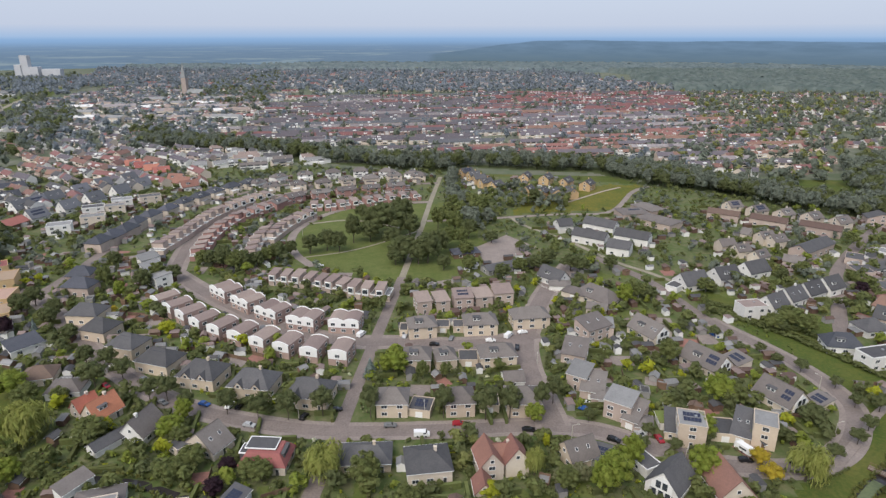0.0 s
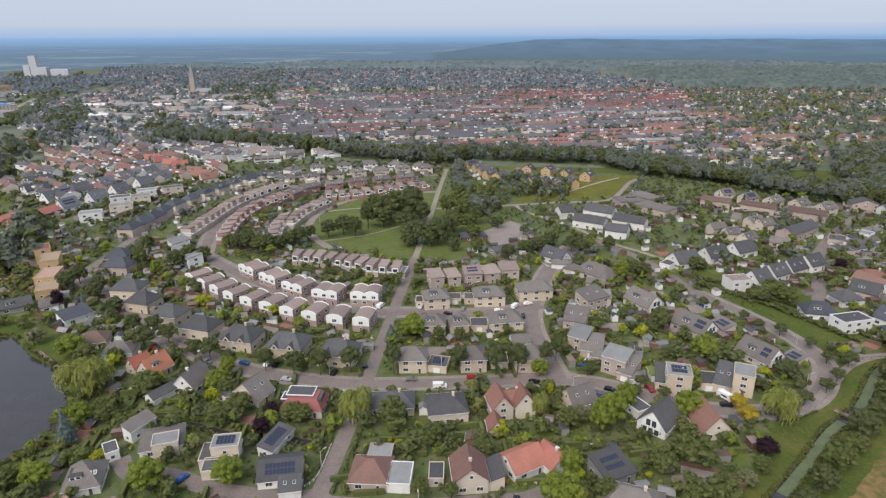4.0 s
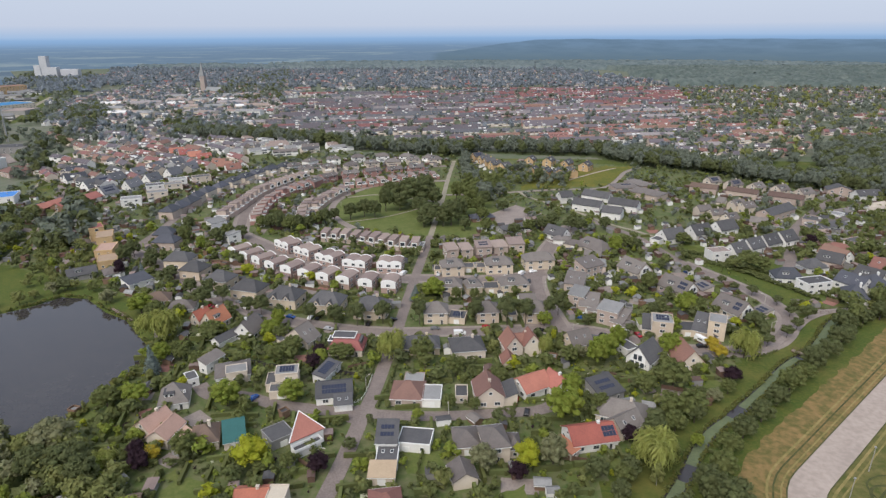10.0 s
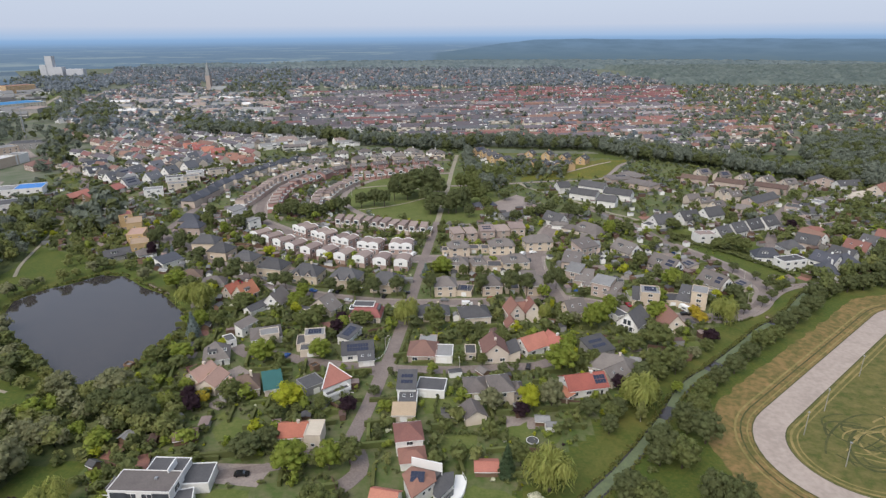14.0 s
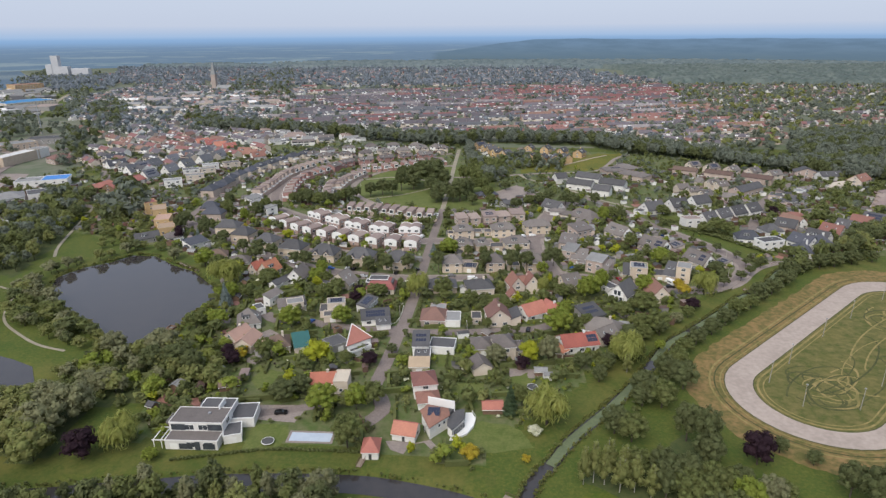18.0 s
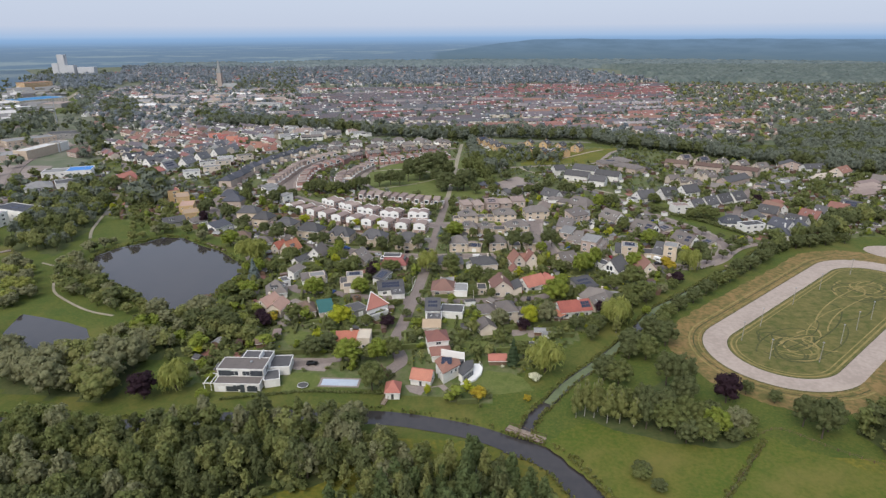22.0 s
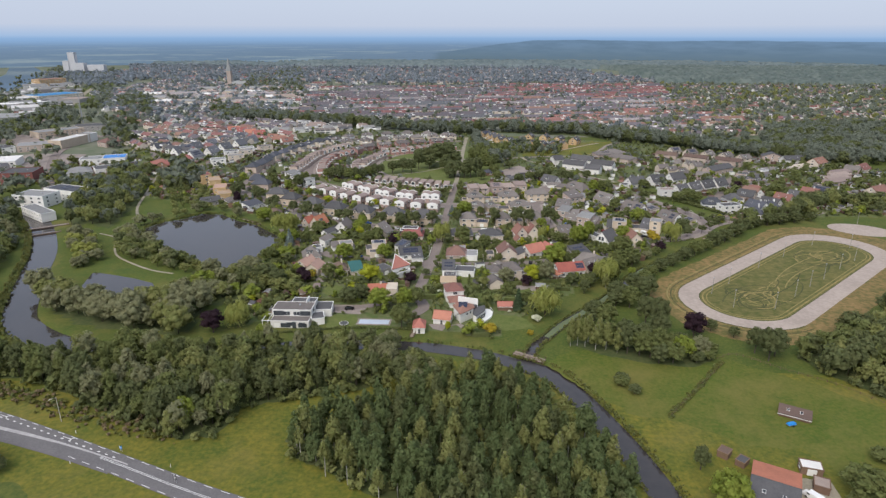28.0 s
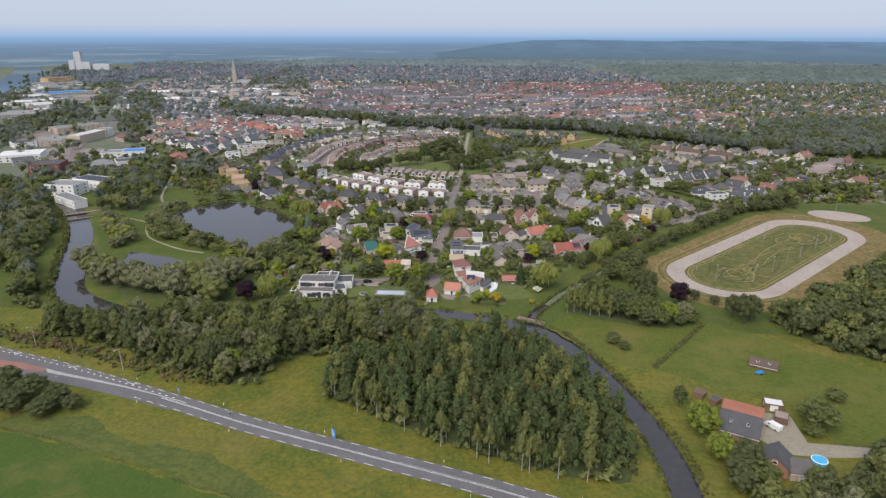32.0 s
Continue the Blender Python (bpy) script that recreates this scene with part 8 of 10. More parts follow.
def sign_board(x, y, rot, w, h, z, material, label):
    o = root("road_sign", x, y, rot)
    for s in (-1, 1):
        part("post", Build().tube((s * w * 0.3, 0, -0.2), (s * w * 0.3, 0, z + h), 0.06, 0.06, 6).mesh("post", "metal"), o)
    part("board", Build().box(-w / 2, -0.06, z, w / 2, -0.02, z + h).mesh("board", material), o)
    bars = Build()
    for k, f in enumerate((0.5, 0.7, 0.4)):
        bars.box(-w * 0.38, -0.075, z + h * (0.2 + 0.25 * k), -w * 0.38 + w * f, -0.062, z + h * (0.2 + 0.25 * k) + 0.12 * h)
    part("lettering_bars", bars.mesh("lettering_bars", "line_paint"), o)
    return tagged(o, label, "road sign")


mat("sign_blue", (0.02, 0.22, 0.55), (0.02, 0.18, 0.48), 0.5)
mat("sign_dark", (0.03, 0.03, 0.035), (0.04, 0.04, 0.04), 0.5)
sign_board(-66, -84.0, -50, 2.6, 3.4, 0.8, "sign_blue", "tall blue and white direction board beside the road")
sign_board(-103, -74.5, -10, 0.9, 1.8, 1.2, "sign_dark", "dark sign board on a post beside the road")
sign_board(-126, -62.5, -15, 1.0, 1.0, 1.0, "sign_blue", "small blue sign beside the road")


def marker_post(x, y):
    o = root("marker_post", x, y)
    part("post", Build().box(-0.07, -0.05, -0.1, 0.07, 0.05, 0.95).mesh("post", "trim_white"), o)
    part("reflector", Build().box(-0.04, -0.06, 0.65, 0.04, -0.05, 0.82).mesh("reflector", "roof_red"), o)
    return tagged(o, "low white marker post on the grass verge", "marker post", "posts along the main road")


for s in np.arange(110, 400, 40):
    marker_post(*along(s, 5.4)[:2]), marker_post(*along(s + 12, -5.4)[:2])
rail = root("guard_rail", -30, -97.5, -17)
for k in range(8):
    part("post", shared("rail_post", lambda: Build().box(-0.06, -0.05, -0.2, 0.06, 0.05, 0.7).mesh("post", "metal")), rail, Matrix.Translation((-14 + 4 * k, 0, 0)))
part("beam", Build().box(-15, -0.1, 0.5, 15, -0.04, 0.78).mesh("beam", "metal"), rail)
tagged(rail, "galvanised steel guard rail beside the main road", "guard rail")


# ---- bridges and landing stages ----
def footbridge(x, y, rot, length, width, label, deck="wood_deck"):
    o = root("footbridge", x, y, rot)
    n = int(length / 0.6)
    pl = shared(("plank", width, deck), lambda: Build().box(-0.27, -width / 2, 0.25, 0.27, width / 2, 0.33).mesh("plank", deck))
    for k in range(n):
        part("plank", pl, o, Matrix.Translation(((k + 0.5) * length / n - length / 2, 0, 0)))
    for s in (-1, 1):
        part("beam", Build().box(-length / 2, s * width * 0.42 - 0.12, -0.25, length / 2, s * width * 0.42 + 0.12, 0.245).mesh("beam", "fence_wood"), o)
        part("handrail", Build().box(-length / 2, s * width / 2 - 0.04, 1.2, length / 2, s * width / 2 + 0.04, 1.3).mesh("handrail", "fence_wood"), o)
        for k in range(5):
            part("rail_post", shared("rp", lambda: Build().box(-0.05, -0.05, 0, 0.05, 0.05, 1.2).mesh("rail_post", "fence_wood")), o, Matrix.Translation(((k / 4 - 0.5) * length * 0.96, s * (width / 2 - 0.05), 0)))
    return tagged(o, label, "footbridge")


footbridge(-0.6, 4.6, -28, 13, 3.2, "brown wooden footbridge over the mouth of the ditch")
footbridge(118, 158, -45, 10, 2.2, "light wooden footbridge over the ditch")
footbridge(150, 201, 10, 16, 4.0, "wide pale bridge over the ditch", "paving")
footbridge(-305, 152, 40, 26, 3.5, "pale bridge over the river by the offices", "paving")
footbridge(-297, 138, 40, 20, 1.2, "narrow dark footbridge and weir across the river")
footbridge(-117, 34, 5, 9, 1.6, "grey wooden landing stage beside the villa")
footbridge(-48, 20, 80, 5, 1.6, "small wooden jetty by the canal")
footbridge(-176, 174, -35, 20, 1.2, "timber shore edging of the lake garden")

# ---- garden things ----
mat("pool_cover", (0.36, 0.42, 0.50), (0.44, 0.50, 0.56), 0.35, 0.8, 0.3)
mat("pool_blue", (0.05, 0.36, 0.62), (0.08, 0.42, 0.68), 0.2, 0.8, 0.3)
pool = root("swimming_pool", -66.4, 30.7, 1)
part("rim", Build().rim(-7.4, -3.0, 7.4, 3.0, 0.8, -0.1, 0.16).mesh("rim", "paving"), pool)
part("cover", Build().box(-6.6, -2.2, -0.1, 6.6, 2.2, 0.1).mesh("cover", "pool_cover"), pool, None, "pale blue-grey pool cover")
tagged(pool, "rectangular garden pool under a pale cover", "swimming pool")
take([(-90, 22), (-56, 22), (-56, 37), (-90, 37)], 5)
tub = root("paddling_pool", 78, -83)
part("wall", Build().tube((0, 0, 0), (0, 0, 0.9), 2.2, 2.2, 24).mesh("wall", "pool_blue"), tub)
part("water_surface", Build().tube((0, 0, 0.9), (0, 0, 0.97), 2.0, 2.0, 24).mesh("water_surface", "pool_blue"), tub)
part("rim", Build().tube((0, 0, 0.85), (0, 0, 0.95), 2.3, 2.2, 24).mesh("rim", "trim_white"), tub)
tagged(tub, "round bright blue pool on the farm lawn", "pool")


def trampoline(x, y):
    o = root("trampoline", x, y)
    part("mat", Build().tube((0, 0, 0.75), (0, 0, 0.78), 1.6, 1.6, 20).mesh("mat", "trim_dark"), o)
    n = 20
    for nm, ri, ro, z0, z1, stuff_ in (("pad", 1.6, 1.85, 0.74, 0.84, "trim_dark"), ("rim", 1.85, 1.98, 0.72, 0.86, "trim_white")):
        P = []
        for r, z in ((ri, z0), (ri, z1), (ro, z1), (ro, z0)):
            P += [(r * math.cos(6.2832 * k / n), r * math.sin(6.2832 * k / n), z) for k in range(n)]
        part(nm, Build().poly(P, [(a * n + k, a * n + (k + 1) % n, (a + 1) % 4 * n + (k + 1) % n, (a + 1) % 4 * n + k) for a in range(4) for k in range(n)]).mesh(nm, stuff_), o)
    for k in range(4):
        part("leg", shared("tleg", lambda: Build().tube((1.8, 0, 0), (1.8, 0, 0.75), 0.04, 0.04, 5).mesh("leg", "metal")), o, pose(0, 0, 0, 0, 0, 90 * k))
    return tagged(o, "round dark garden trampoline with a thin pale rim", "trampoline")


trampoline(-79, 27), trampoline(5, 64)
tarp = root("covered_trailer", 81, -33, 20)
part("tarpaulin", Build().box(-1.5, -0.8, 0.5, 1.5, 0.8, 1.0, 0, 0.3).mesh("tarpaulin", "sign_blue"), tarp)
part("bed", Build().box(-1.5, -0.8, 0.35, 1.5, 0.8, 0.5).mesh("bed", "metal"), tarp)
for s in (-1, 1):
    part("wheel", car_parts("white")[3], tarp, Matrix.Translation((0, s * 1.1, 0.33)))
tagged(tarp, "small trailer under a blue tarpaulin in the pasture", "trailer")
plate("terrace_grey", [(-42.5, 30.4), (-40.3, 26.3), (-36.1, 24.5), (-34.4, 29.0), (-30.4, 30.6), (-27.4, 26.6), (-25.7, 28.2), (-28.6, 32.0), (-32.6, 30.2), (-40.0, 30.6)], 0.12, "paving", "pale paved garden terrace", "terrace", 5)
plate("farm_yard_surface", [(64, -72), (70, -58), (80, -60), (79, -74), (104, -75.5), (112, -75), (112, -78.5), (80, -81), (70, -80)], 0.06, "path_clay", "worn clay farmyard and drive", "yard")


def hedge(pts, w, h, label="clipped dark green hedge", leaf="leaf_hedge"):
    """A long clipped hedge: a rough core with leaf clumps over it."""
    line = smooth_line(pts, 1.4)
    spots = []
    for p in line:
        spots.append((p[0], p[1], -0.15, h * rng.uniform(0.95, 1.1), w * 1.35))
    growth("hedge", spots, TINY, [leaf], label, "hedge")
    a, b = sides(line, w)
    take(np.r_[a, b[::-1]], 5)


hedge([(101, 272), (117, 258), (132, 240), (149, 214)], 2.4, 2.2, "long dark hedge along the eastern street")
hedge([(105, 279), (120, 267), (136, 250), (152, 226), (157, 212)], 2.4, 2.4, "long dark hedge along the eastern street")
hedge([(103, 276), (118, 263), (134, 246), (151, 221)], 2.0, 1.4, "low rough growth between two hedges", "leaf_green")
hedge([(-124, 178), (-118, 172), (-118, 163)], 2.0, 2.4)
hedge([(-105, 16.5), (-93, 19.5), (-76, 23.5), (-50, 24)], 1.2, 1.4, "low dark hedge on the villa's river side")
hedge([(-45, 110), (-43.6, 122), (-43, 136)], 1.2, 1.4), hedge([(-60, 111), (-54.5, 111.5), (-52, 118), (-51.4, 134), (-51.2, 150)], 1.0, 1.2)
hedge([(-26, 92), (-27, 80), (-26, 70)], 1.0, 2.0), hedge([(-3, 110), (2, 112), (2, 126)], 1.2, 1.8), hedge([(18, 130), (30, 134), (44, 140)], 1.5, 2.0)
hedge([(58, 222), (70, 216), (80, 208)], 1.2, 1.8), hedge([(56, 214), (66, 209), (78, 200)], 1.2, 1.8), hedge([(60, 229), (72, 224), (84, 228)], 1.2, 1.8)
hedge([(86, 158), (100, 156), (108, 160)], 1.0, 1.2), hedge([(-100, 150), (-98, 162), (-97, 168)], 1.2, 2.0), hedge([(-78, 140), (-72, 156), (-73, 163)], 1.2, 2.0)
hedge([(-140, 66), (-120, 60), (-108, 62)], 1.4, 1.6), hedge([(-95, 50), (-80, 52), (-68, 52)], 1.4, 1.6), hedge([(-30, 66), (-14, 66), (0, 64)], 1.2, 1.8)


# ---- the riding track ----
def tall_pole(x, y, h):
    o = root("light_pole", x, y, (x * 31) % 360)
    part("pole", Build().tube((0, 0, -0.2), (0.2, 0, h), 0.14, 0.08, 6).mesh("pole", "bark_pale"), o)
    part("floodlight", Build().box(-0.1, -0.3, h - 0.15, 0.35, 0.3, h + 0.15).mesh("floodlight", "metal"), o)
    return tagged(o, "slim pale wooden light pole on the grass of the riding track", "light pole", "poles round the riding track")


for x, y in ((91, 74), (96, 59), (114, 58), (143, 87), (155, 98), (171, 114), (226, 200), (175, 153), (128, 112), (149, 131), (104, 88), (186, 128), (130, 74), (195, 150)):
    tall_pole(x, y, 8.5)
o = root("light_mast", -598.3, 631.5)
part("pole", Build().tube((0, 0, -0.3), (0, 0, 26), 0.45, 0.3, 8).mesh("pole", "post_pale"), o)
part("lamp_ring", Build().tube((0, 0, 25.4), (0, 0, 26.4), 0.8, 0.8, 10).mesh("lamp_ring", "metal"), o)
tagged(o, "tall pale mast rising between the works", "mast")
mat("mown", (0.265, 0.205, 0.082), (0.165, 0.145, 0.050), 0.95, 0.5, 0.1, place=True)
mat("rut", (0.045, 0.052, 0.018), (0.080, 0.082, 0.028), 0.95, 0.5, 0.1, place=True)


def ground_line(pts, w, material, label, name="grass_tracks"):
    """A narrow worn line on the grass."""
    LAYER[0] += 1
    line_ = np.asarray(pts, float)
    sa_, sb_ = sides(line_, w)
    n_, z_ = len(sa_), 0.06 + 0.0015 * (LAYER[0] % 30)
    tagged(new(name, mesh_of(name, [(*q_, z_) for q_ in sa_] + [(*q_, z_) for q_ in sb_], [(n_ + q_, n_ + q_ + 1, q_ + 1, q_) for q_ in range(n_ - 1)], [material])), label, "riding line", kind="structure")


def arc(cu, cv, ru, rv, a0_, a1_, seed):
    """Part of an oval on the slanting axis of the track, a little uneven."""
    q = math.sqrt(0.5)
    res = []
    for a in np.linspace(radians(a0_), radians(a1_), 36):
        k = 1 + 0.06 * noise.noise((a * 1.3, seed, 2.0))
        u, v = cu + ru * k * math.cos(a), cv + rv * k * math.sin(a)
        res.append(((u + v) * q, (u - v) * q))
    return res


g = np.random.default_rng(91)
for cu_ in (128, 212):
    for k_ in range(20):
        a_ = g.uniform(0, 360)
        ground_line(arc(cu_ + g.normal() * 5, 27 + g.normal() * 3, g.uniform(4, 20), g.uniform(3, 12), a_, a_ + g.uniform(90, 230), k_ * 3.7), g.uniform(0.4, 1.0), "mown" if k_ % 2 else "rut", "worn riding line in the infield grass")
for k_ in range(7):
    u_ = g.uniform(140, 200)
    ground_line(arc(u_, 27 + g.normal() * 4, g.uniform(18, 34), g.uniform(4, 12), 200 * (k_ % 2), 200 * (k_ % 2) + 150, k_ * 5.1), g.uniform(0.4, 0.9), "mown" if k_ % 2 else "rut", "worn riding line in the infield grass")
for off_, w_, m_ in ((0.1, 0.5, "rut"), (1.6, 0.8, "mown"), (3.4, 0.5, "mown")):
    ring_ = stadium(99 + off_, 250 - off_, 27.2, 20.3 - off_)
    ground_line(ring_ + ring_[:1], w_, m_, "mown ring along the inner edge of the track")
for off_, w_, m_ in ((0.1, 0.6, "rut"), (1.6, 0.5, "mown"), (3.6, 0.5, "rut"), (5.2, 0.7, "mown")):
    ring_ = stadium(90 - off_, 263 + off_, 26.7, 29 + off_)
    ground_line(ring_[22:] + ring_[:4], w_, m_, "worn line in the dry grass outside the track")


# ---- fences ----
def fence(pts, h, label, gap=2.5, rails=2, wood="fence_wood"):
    line = smooth_line(pts, gap)
    o = root("fence", *line[0])
    for p in line:
        part("post", shared(("fpost", h, wood), lambda: Build().box(-0.06, -0.06, -0.2, 0.06, 0.06, h).mesh("post", wood)), o, Matrix.Translation((p[0] - line[0][0], p[1] - line[0][1], 0)))
    for p, q in zip(line, line[1:]):
        u, v = p - line[0], q - line[0]
        if rails == 3:
            t = np.array([-(v - u)[1], (v - u)[0]]) / np.hypot(*(v - u)) * 0.03
            P = [(*(u - t), 0.05), (*(v - t), 0.05), (*(v + t), 0.05), (*(u + t), 0.05)]
            part("panel", Build().poly(P + [(x, y, h - 0.05) for x, y, _ in P], [(0, 1, 5, 4), (1, 2, 6, 5), (2, 3, 7, 6), (3, 0, 4, 7), (4, 5, 6, 7)]).mesh("panel", wood), o)
            continue
        for k in range(rails):
            z = h * (0.45 + 0.45 * k / max(1, rails - 1))
            part("rail", Build().tube((*u, z), (*v, z), 0.035, 0.035, 4).mesh("rail", wood), o)
    return tagged(o, label, "fence")


fence([(44, -31), (58, -13), (72, 4)], 1.1, "wooden post and rail fence across the meadow", 3.5)
fence([(72, 9), (80.5, 12.6), (93, 3), (108, -7), (118, -18)], 1.1, "wooden post and rail fence along the copse", 3.0)
fence([(87, -74), (96, -75), (108, -74)], 1.0, "wooden fence along the farm drive")
fence([(24, 300), (28, 292), (34, 286)], 1.0, "white garden fence beside the drive", 1.5, 2, "trim_white")
fence([(-59, 110), (-53.4, 111), (-50.9, 116), (-50.6, 130)], 1.0, "white garden fence along the corner plot", 1.5, 2, "trim_white")

# ---- woods ----
def wood(poly, step, seed, kinds, h0, h1, w0, w1, label, name="woodland", hem=True, stem="bark"):
    spots, g = scatter(poly, step, seed, avoid=(1, 2))
    rows = []
    P = [np.array(p, float) for p in poly]
    edge = []
    for p, q in zip(P, P[1:] + P[:1]) if hem else ():
        for k in range(int(np.hypot(*(q - p)) / 2.2)):
            r = p + (q - p) * g.uniform() + g.uniform(-1.5, 1.5, 2)
            if code_at(*r) not in (1, 2):
                b = g.uniform(1.5, 4.5)
                edge.append((r[0], r[1], -0.2, b, b * g.uniform(0.8, 1.2)))
    if hem:
        inner, _ = scatter(poly, 6.5, seed + 100, avoid=(1, 2))
        edge += [(x, y, -0.2, b, b * 1.1) for (x, y), b in zip(inner, g.uniform(2.5, 6.0, len(inner)))]
    if edge:
        growth("undergrowth", edge, TINY, ["leaf_green", "leaf_hedge", "leaf_birch", "leaf_dark"], "bushes along the edge of the wood", "bushes")
    for x, y in spots:
        h = g.uniform(h0, h1)
        rows.append((x, y, 0, h, h * g.uniform(w0, w1)))
    forms, mats_ = kinds
    growth(name, rows, forms, mats_, label, "woodland", stems=stem)
    return rows


MIXED = (SLIM + FULL[:2], ["leaf_green", "leaf_birch", "leaf_dark", "leaf_green", "leaf_dark", "leaf_green", "leaf_birch", "leaf_dark", "leaf_silver"])

LOWMIX = (LOW, ["leaf_green", "leaf_dark", "leaf_dark", "leaf_birch"])
wood(WOOD_L, 4.7, 1, (SLIM[:3] + FULL, ["leaf_dark", "leaf_green", "leaf_dark", "leaf_green", "leaf_birch", "leaf_dark", "leaf_green", "leaf_silver"]), 7, 14.5, 0.46, 0.70, "dense mixed deciduous wood along the canal")
wood(WOOD_R, 4.4, 2, (SLIM + FULL[:1], ["leaf_grove", "leaf_grove", "leaf_dark", "leaf_grove", "leaf_birch", "leaf_grove"]), 8, 15.5, 0.36, 0.54, "tall dense mixed wood of slender trees", stem="bark_pale")
wood([(-60, -19), (-54, -10), (-46, -2), (-36, -6), (-26, -15), (-32, -26), (-44, -27), (-54, -24)], 4.8, 28, (SLIM[:3] + FULL, ["leaf_green", "leaf_dark", "leaf_silver", "leaf_birch"]), 7, 11.5, 0.5, 0.72, "mixed trees joining two woods by the river")
for x_, y_, h_ in ((-71, -62, 12), (-62, -68.5, 12.5), (-55, -71.5, 13), (-45, -78, 12), (-33, -84.5, 13.5), (-22, -89, 12), (-18.5, -91, 13.5), (-9, -93.5, 14), (-7, -94.6, 13), (1, -96.2, 13.5), (9, -97, 12), (24, -84, 11)):
    tree("birch", x_, y_, h_, 4.4)
wood(WILLOWS, 7.6, 3, (ROUND, ["leaf_silver", "leaf_silver", "leaf_silver", "leaf_birch"]), 10.5, 14.5, 0.84, 1.05, "broad grey-green willows by the pond", hem=False)
for kind_, x_, y_, h_, w_ in (("dark", 54.3, 74.3, 9.5, 9.7), ("dark", 58.6, 67.3, 11, 10.4), ("dark", 43, 59, 11, 11), ("broad", 48, 55, 10.5, 10), ("dark", 29.5, 39.5, 9.5, 10), ("broad", 34, 35.5, 10, 9.5),
                              ("dark", 51, 37, 14, 9), ("dark", 55.5, 33.5, 15, 9.5), ("dark", 53.7, 26.2, 10.5, 9.5), ("tall", 16.4, 15, 13, 4.7), ("tall", 19.3, 15.9, 14.5, 5), ("tall", 22.3, 15.4, 13.5, 5.6), ("tall", 26, 12.5, 12, 6.2),
                              ("tall", 30.1, 12.8, 12.5, 5.7), ("tall", 34.2, 11.1, 11, 5.6), ("tall", 24, 19, 13, 6), ("tall", 28, 18, 12, 6), ("broad", 32, 19, 10, 8), ("dark", 37.9, 10.5, 13, 8), ("dark", 38.5, 17.5, 12, 8.5), ("broad", 42.4, 9.6, 11, 9.4),
                              ("dark", 44.5, 16, 11, 9), ("broad", 46.4, 8.3, 10.5, 9.2), ("broad", 50.5, 14, 10, 8.5), ("broad", 55.4, 14.5, 7.6, 8.1), ("bright", 58.7, 8.5, 9.5, 9.2), ("silver", 65.7, 11.3, 8.5, 8), ("broad", 54, 4.6, 8.5, 8.8),
                              ("dark", 48.5, 4.0, 8, 8.4), ("dark", 60, 17, 7, 7), ("dark", 63, 5.5, 5, 6), ("broad", 70.5, 13.5, 5, 6.5), ("broad", 68, 8, 4.5, 6), ("dark", 88.3, 15.2, 11, 8.4), ("dark", 91.2, 9.2, 14, 9.7), ("dark", 95, 13, 12, 9.5)):
    tree(kind_, x_, y_, h_, w_)
# the row of round trees between ditch and track, with low growth under it
line = [np.array(p) for p in DITCH]
east_side = []
for p, q in zip(line, line[1:]):
    d = (q - p) / max(1e-6, np.hypot(*(q - p)))
    east_side.append((p, np.array([d[1], -d[0]])))
g = np.random.default_rng(52)
last = np.array([-99.0, 0])
for p, nrm in east_side:
    gap = 9.5 if p[0] > 44 else 7.5
    if p[0] < 34 or np.hypot(*(p - last)) < gap * g.uniform(0.85, 1.25):
        continue
    last = p
    q = p + nrm * g.uniform(6.5, 9.0)
    hh = g.uniform(6.5, 9.5)
    tree("dark" if g.uniform() < 0.75 else "broad", round(float(q[0]), 1), round(float(q[1]), 1), hh, hh * g.uniform(0.95, 1.15))
rows = []
for p, nrm in east_side:
    if p[0] > 30:
        for k in range(2):
            q = p + nrm * g.uniform(3.0, 8.0) + g.uniform(-1, 1, 2)
            rows.append((q[0], q[1], -0.1, g.uniform(0.8, 2.4), g.uniform(1.5, 3.2)))
growth("undergrowth", rows, TINY, ["leaf_green", "leaf_hedge", "leaf_dark"], "low bushes under the row of trees", "bushes")
wood(COPSE_SE, 6.5, 6, LOWMIX, 8, 13, 0.7, 0.95, "dark copse south of the riding track")
wood([(150, 43), (158, 52), (180, 74), (208, 98), (244, 112), (244, 40), (180, 20)], 6.5, 26, LOWMIX, 9, 14, 0.7, 0.95, "dark copse beside the riding track")
wood([(136, 177), (151, 184), (170, 200), (189, 209), (200, 213), (217, 235), (239, 248), (252, 243), (262, 229), (270, 244), (255, 259), (238, 263), (213, 250), (194, 225), (176, 214), (158, 202), (143, 190)], 6.0, 27, LOWMIX, 8, 12, 0.75, 1.0, "dark row of trees between the gardens and the riding track")
for kind_, x_, y_, h_, w_ in (("dark", 45.3, 98.9, 8.5, 7.5), ("broad", 53.0, 103.5, 7.5, 7.0), ("bright", 38.5, 88.0, 6.5, 6.0), ("dark", 60.5, 108.5, 8.0, 6.5), ("broad", 47.5, 88.5, 7.0, 6.4), ("tall", 41.0, 77.5, 8.5, 4.5),
                              ("dark", 34.0, 79.0, 7.5, 6.5), ("broad", 63.8, 117.0, 6.5, 6.0), ("silver", 71.0, 121.5, 5.0, 5.5), ("broad", 77.5, 127.0, 6.0, 5.5), ("bright", 57.6, 96.0, 4.6, 4.4), ("dark", 29.5, 70.0, 7.0, 6.0)):
    tree(kind_, x_, y_, h_, w_)
wood(COPSE_FAR_E, 7.5, 7, LOWMIX, 9, 14, 0.7, 0.95, "dark copse east of the riding track")
wood(FARM_TREES, 5.5, 8, MIXED, 7, 11, 0.7, 0.9, "trees behind the farm")
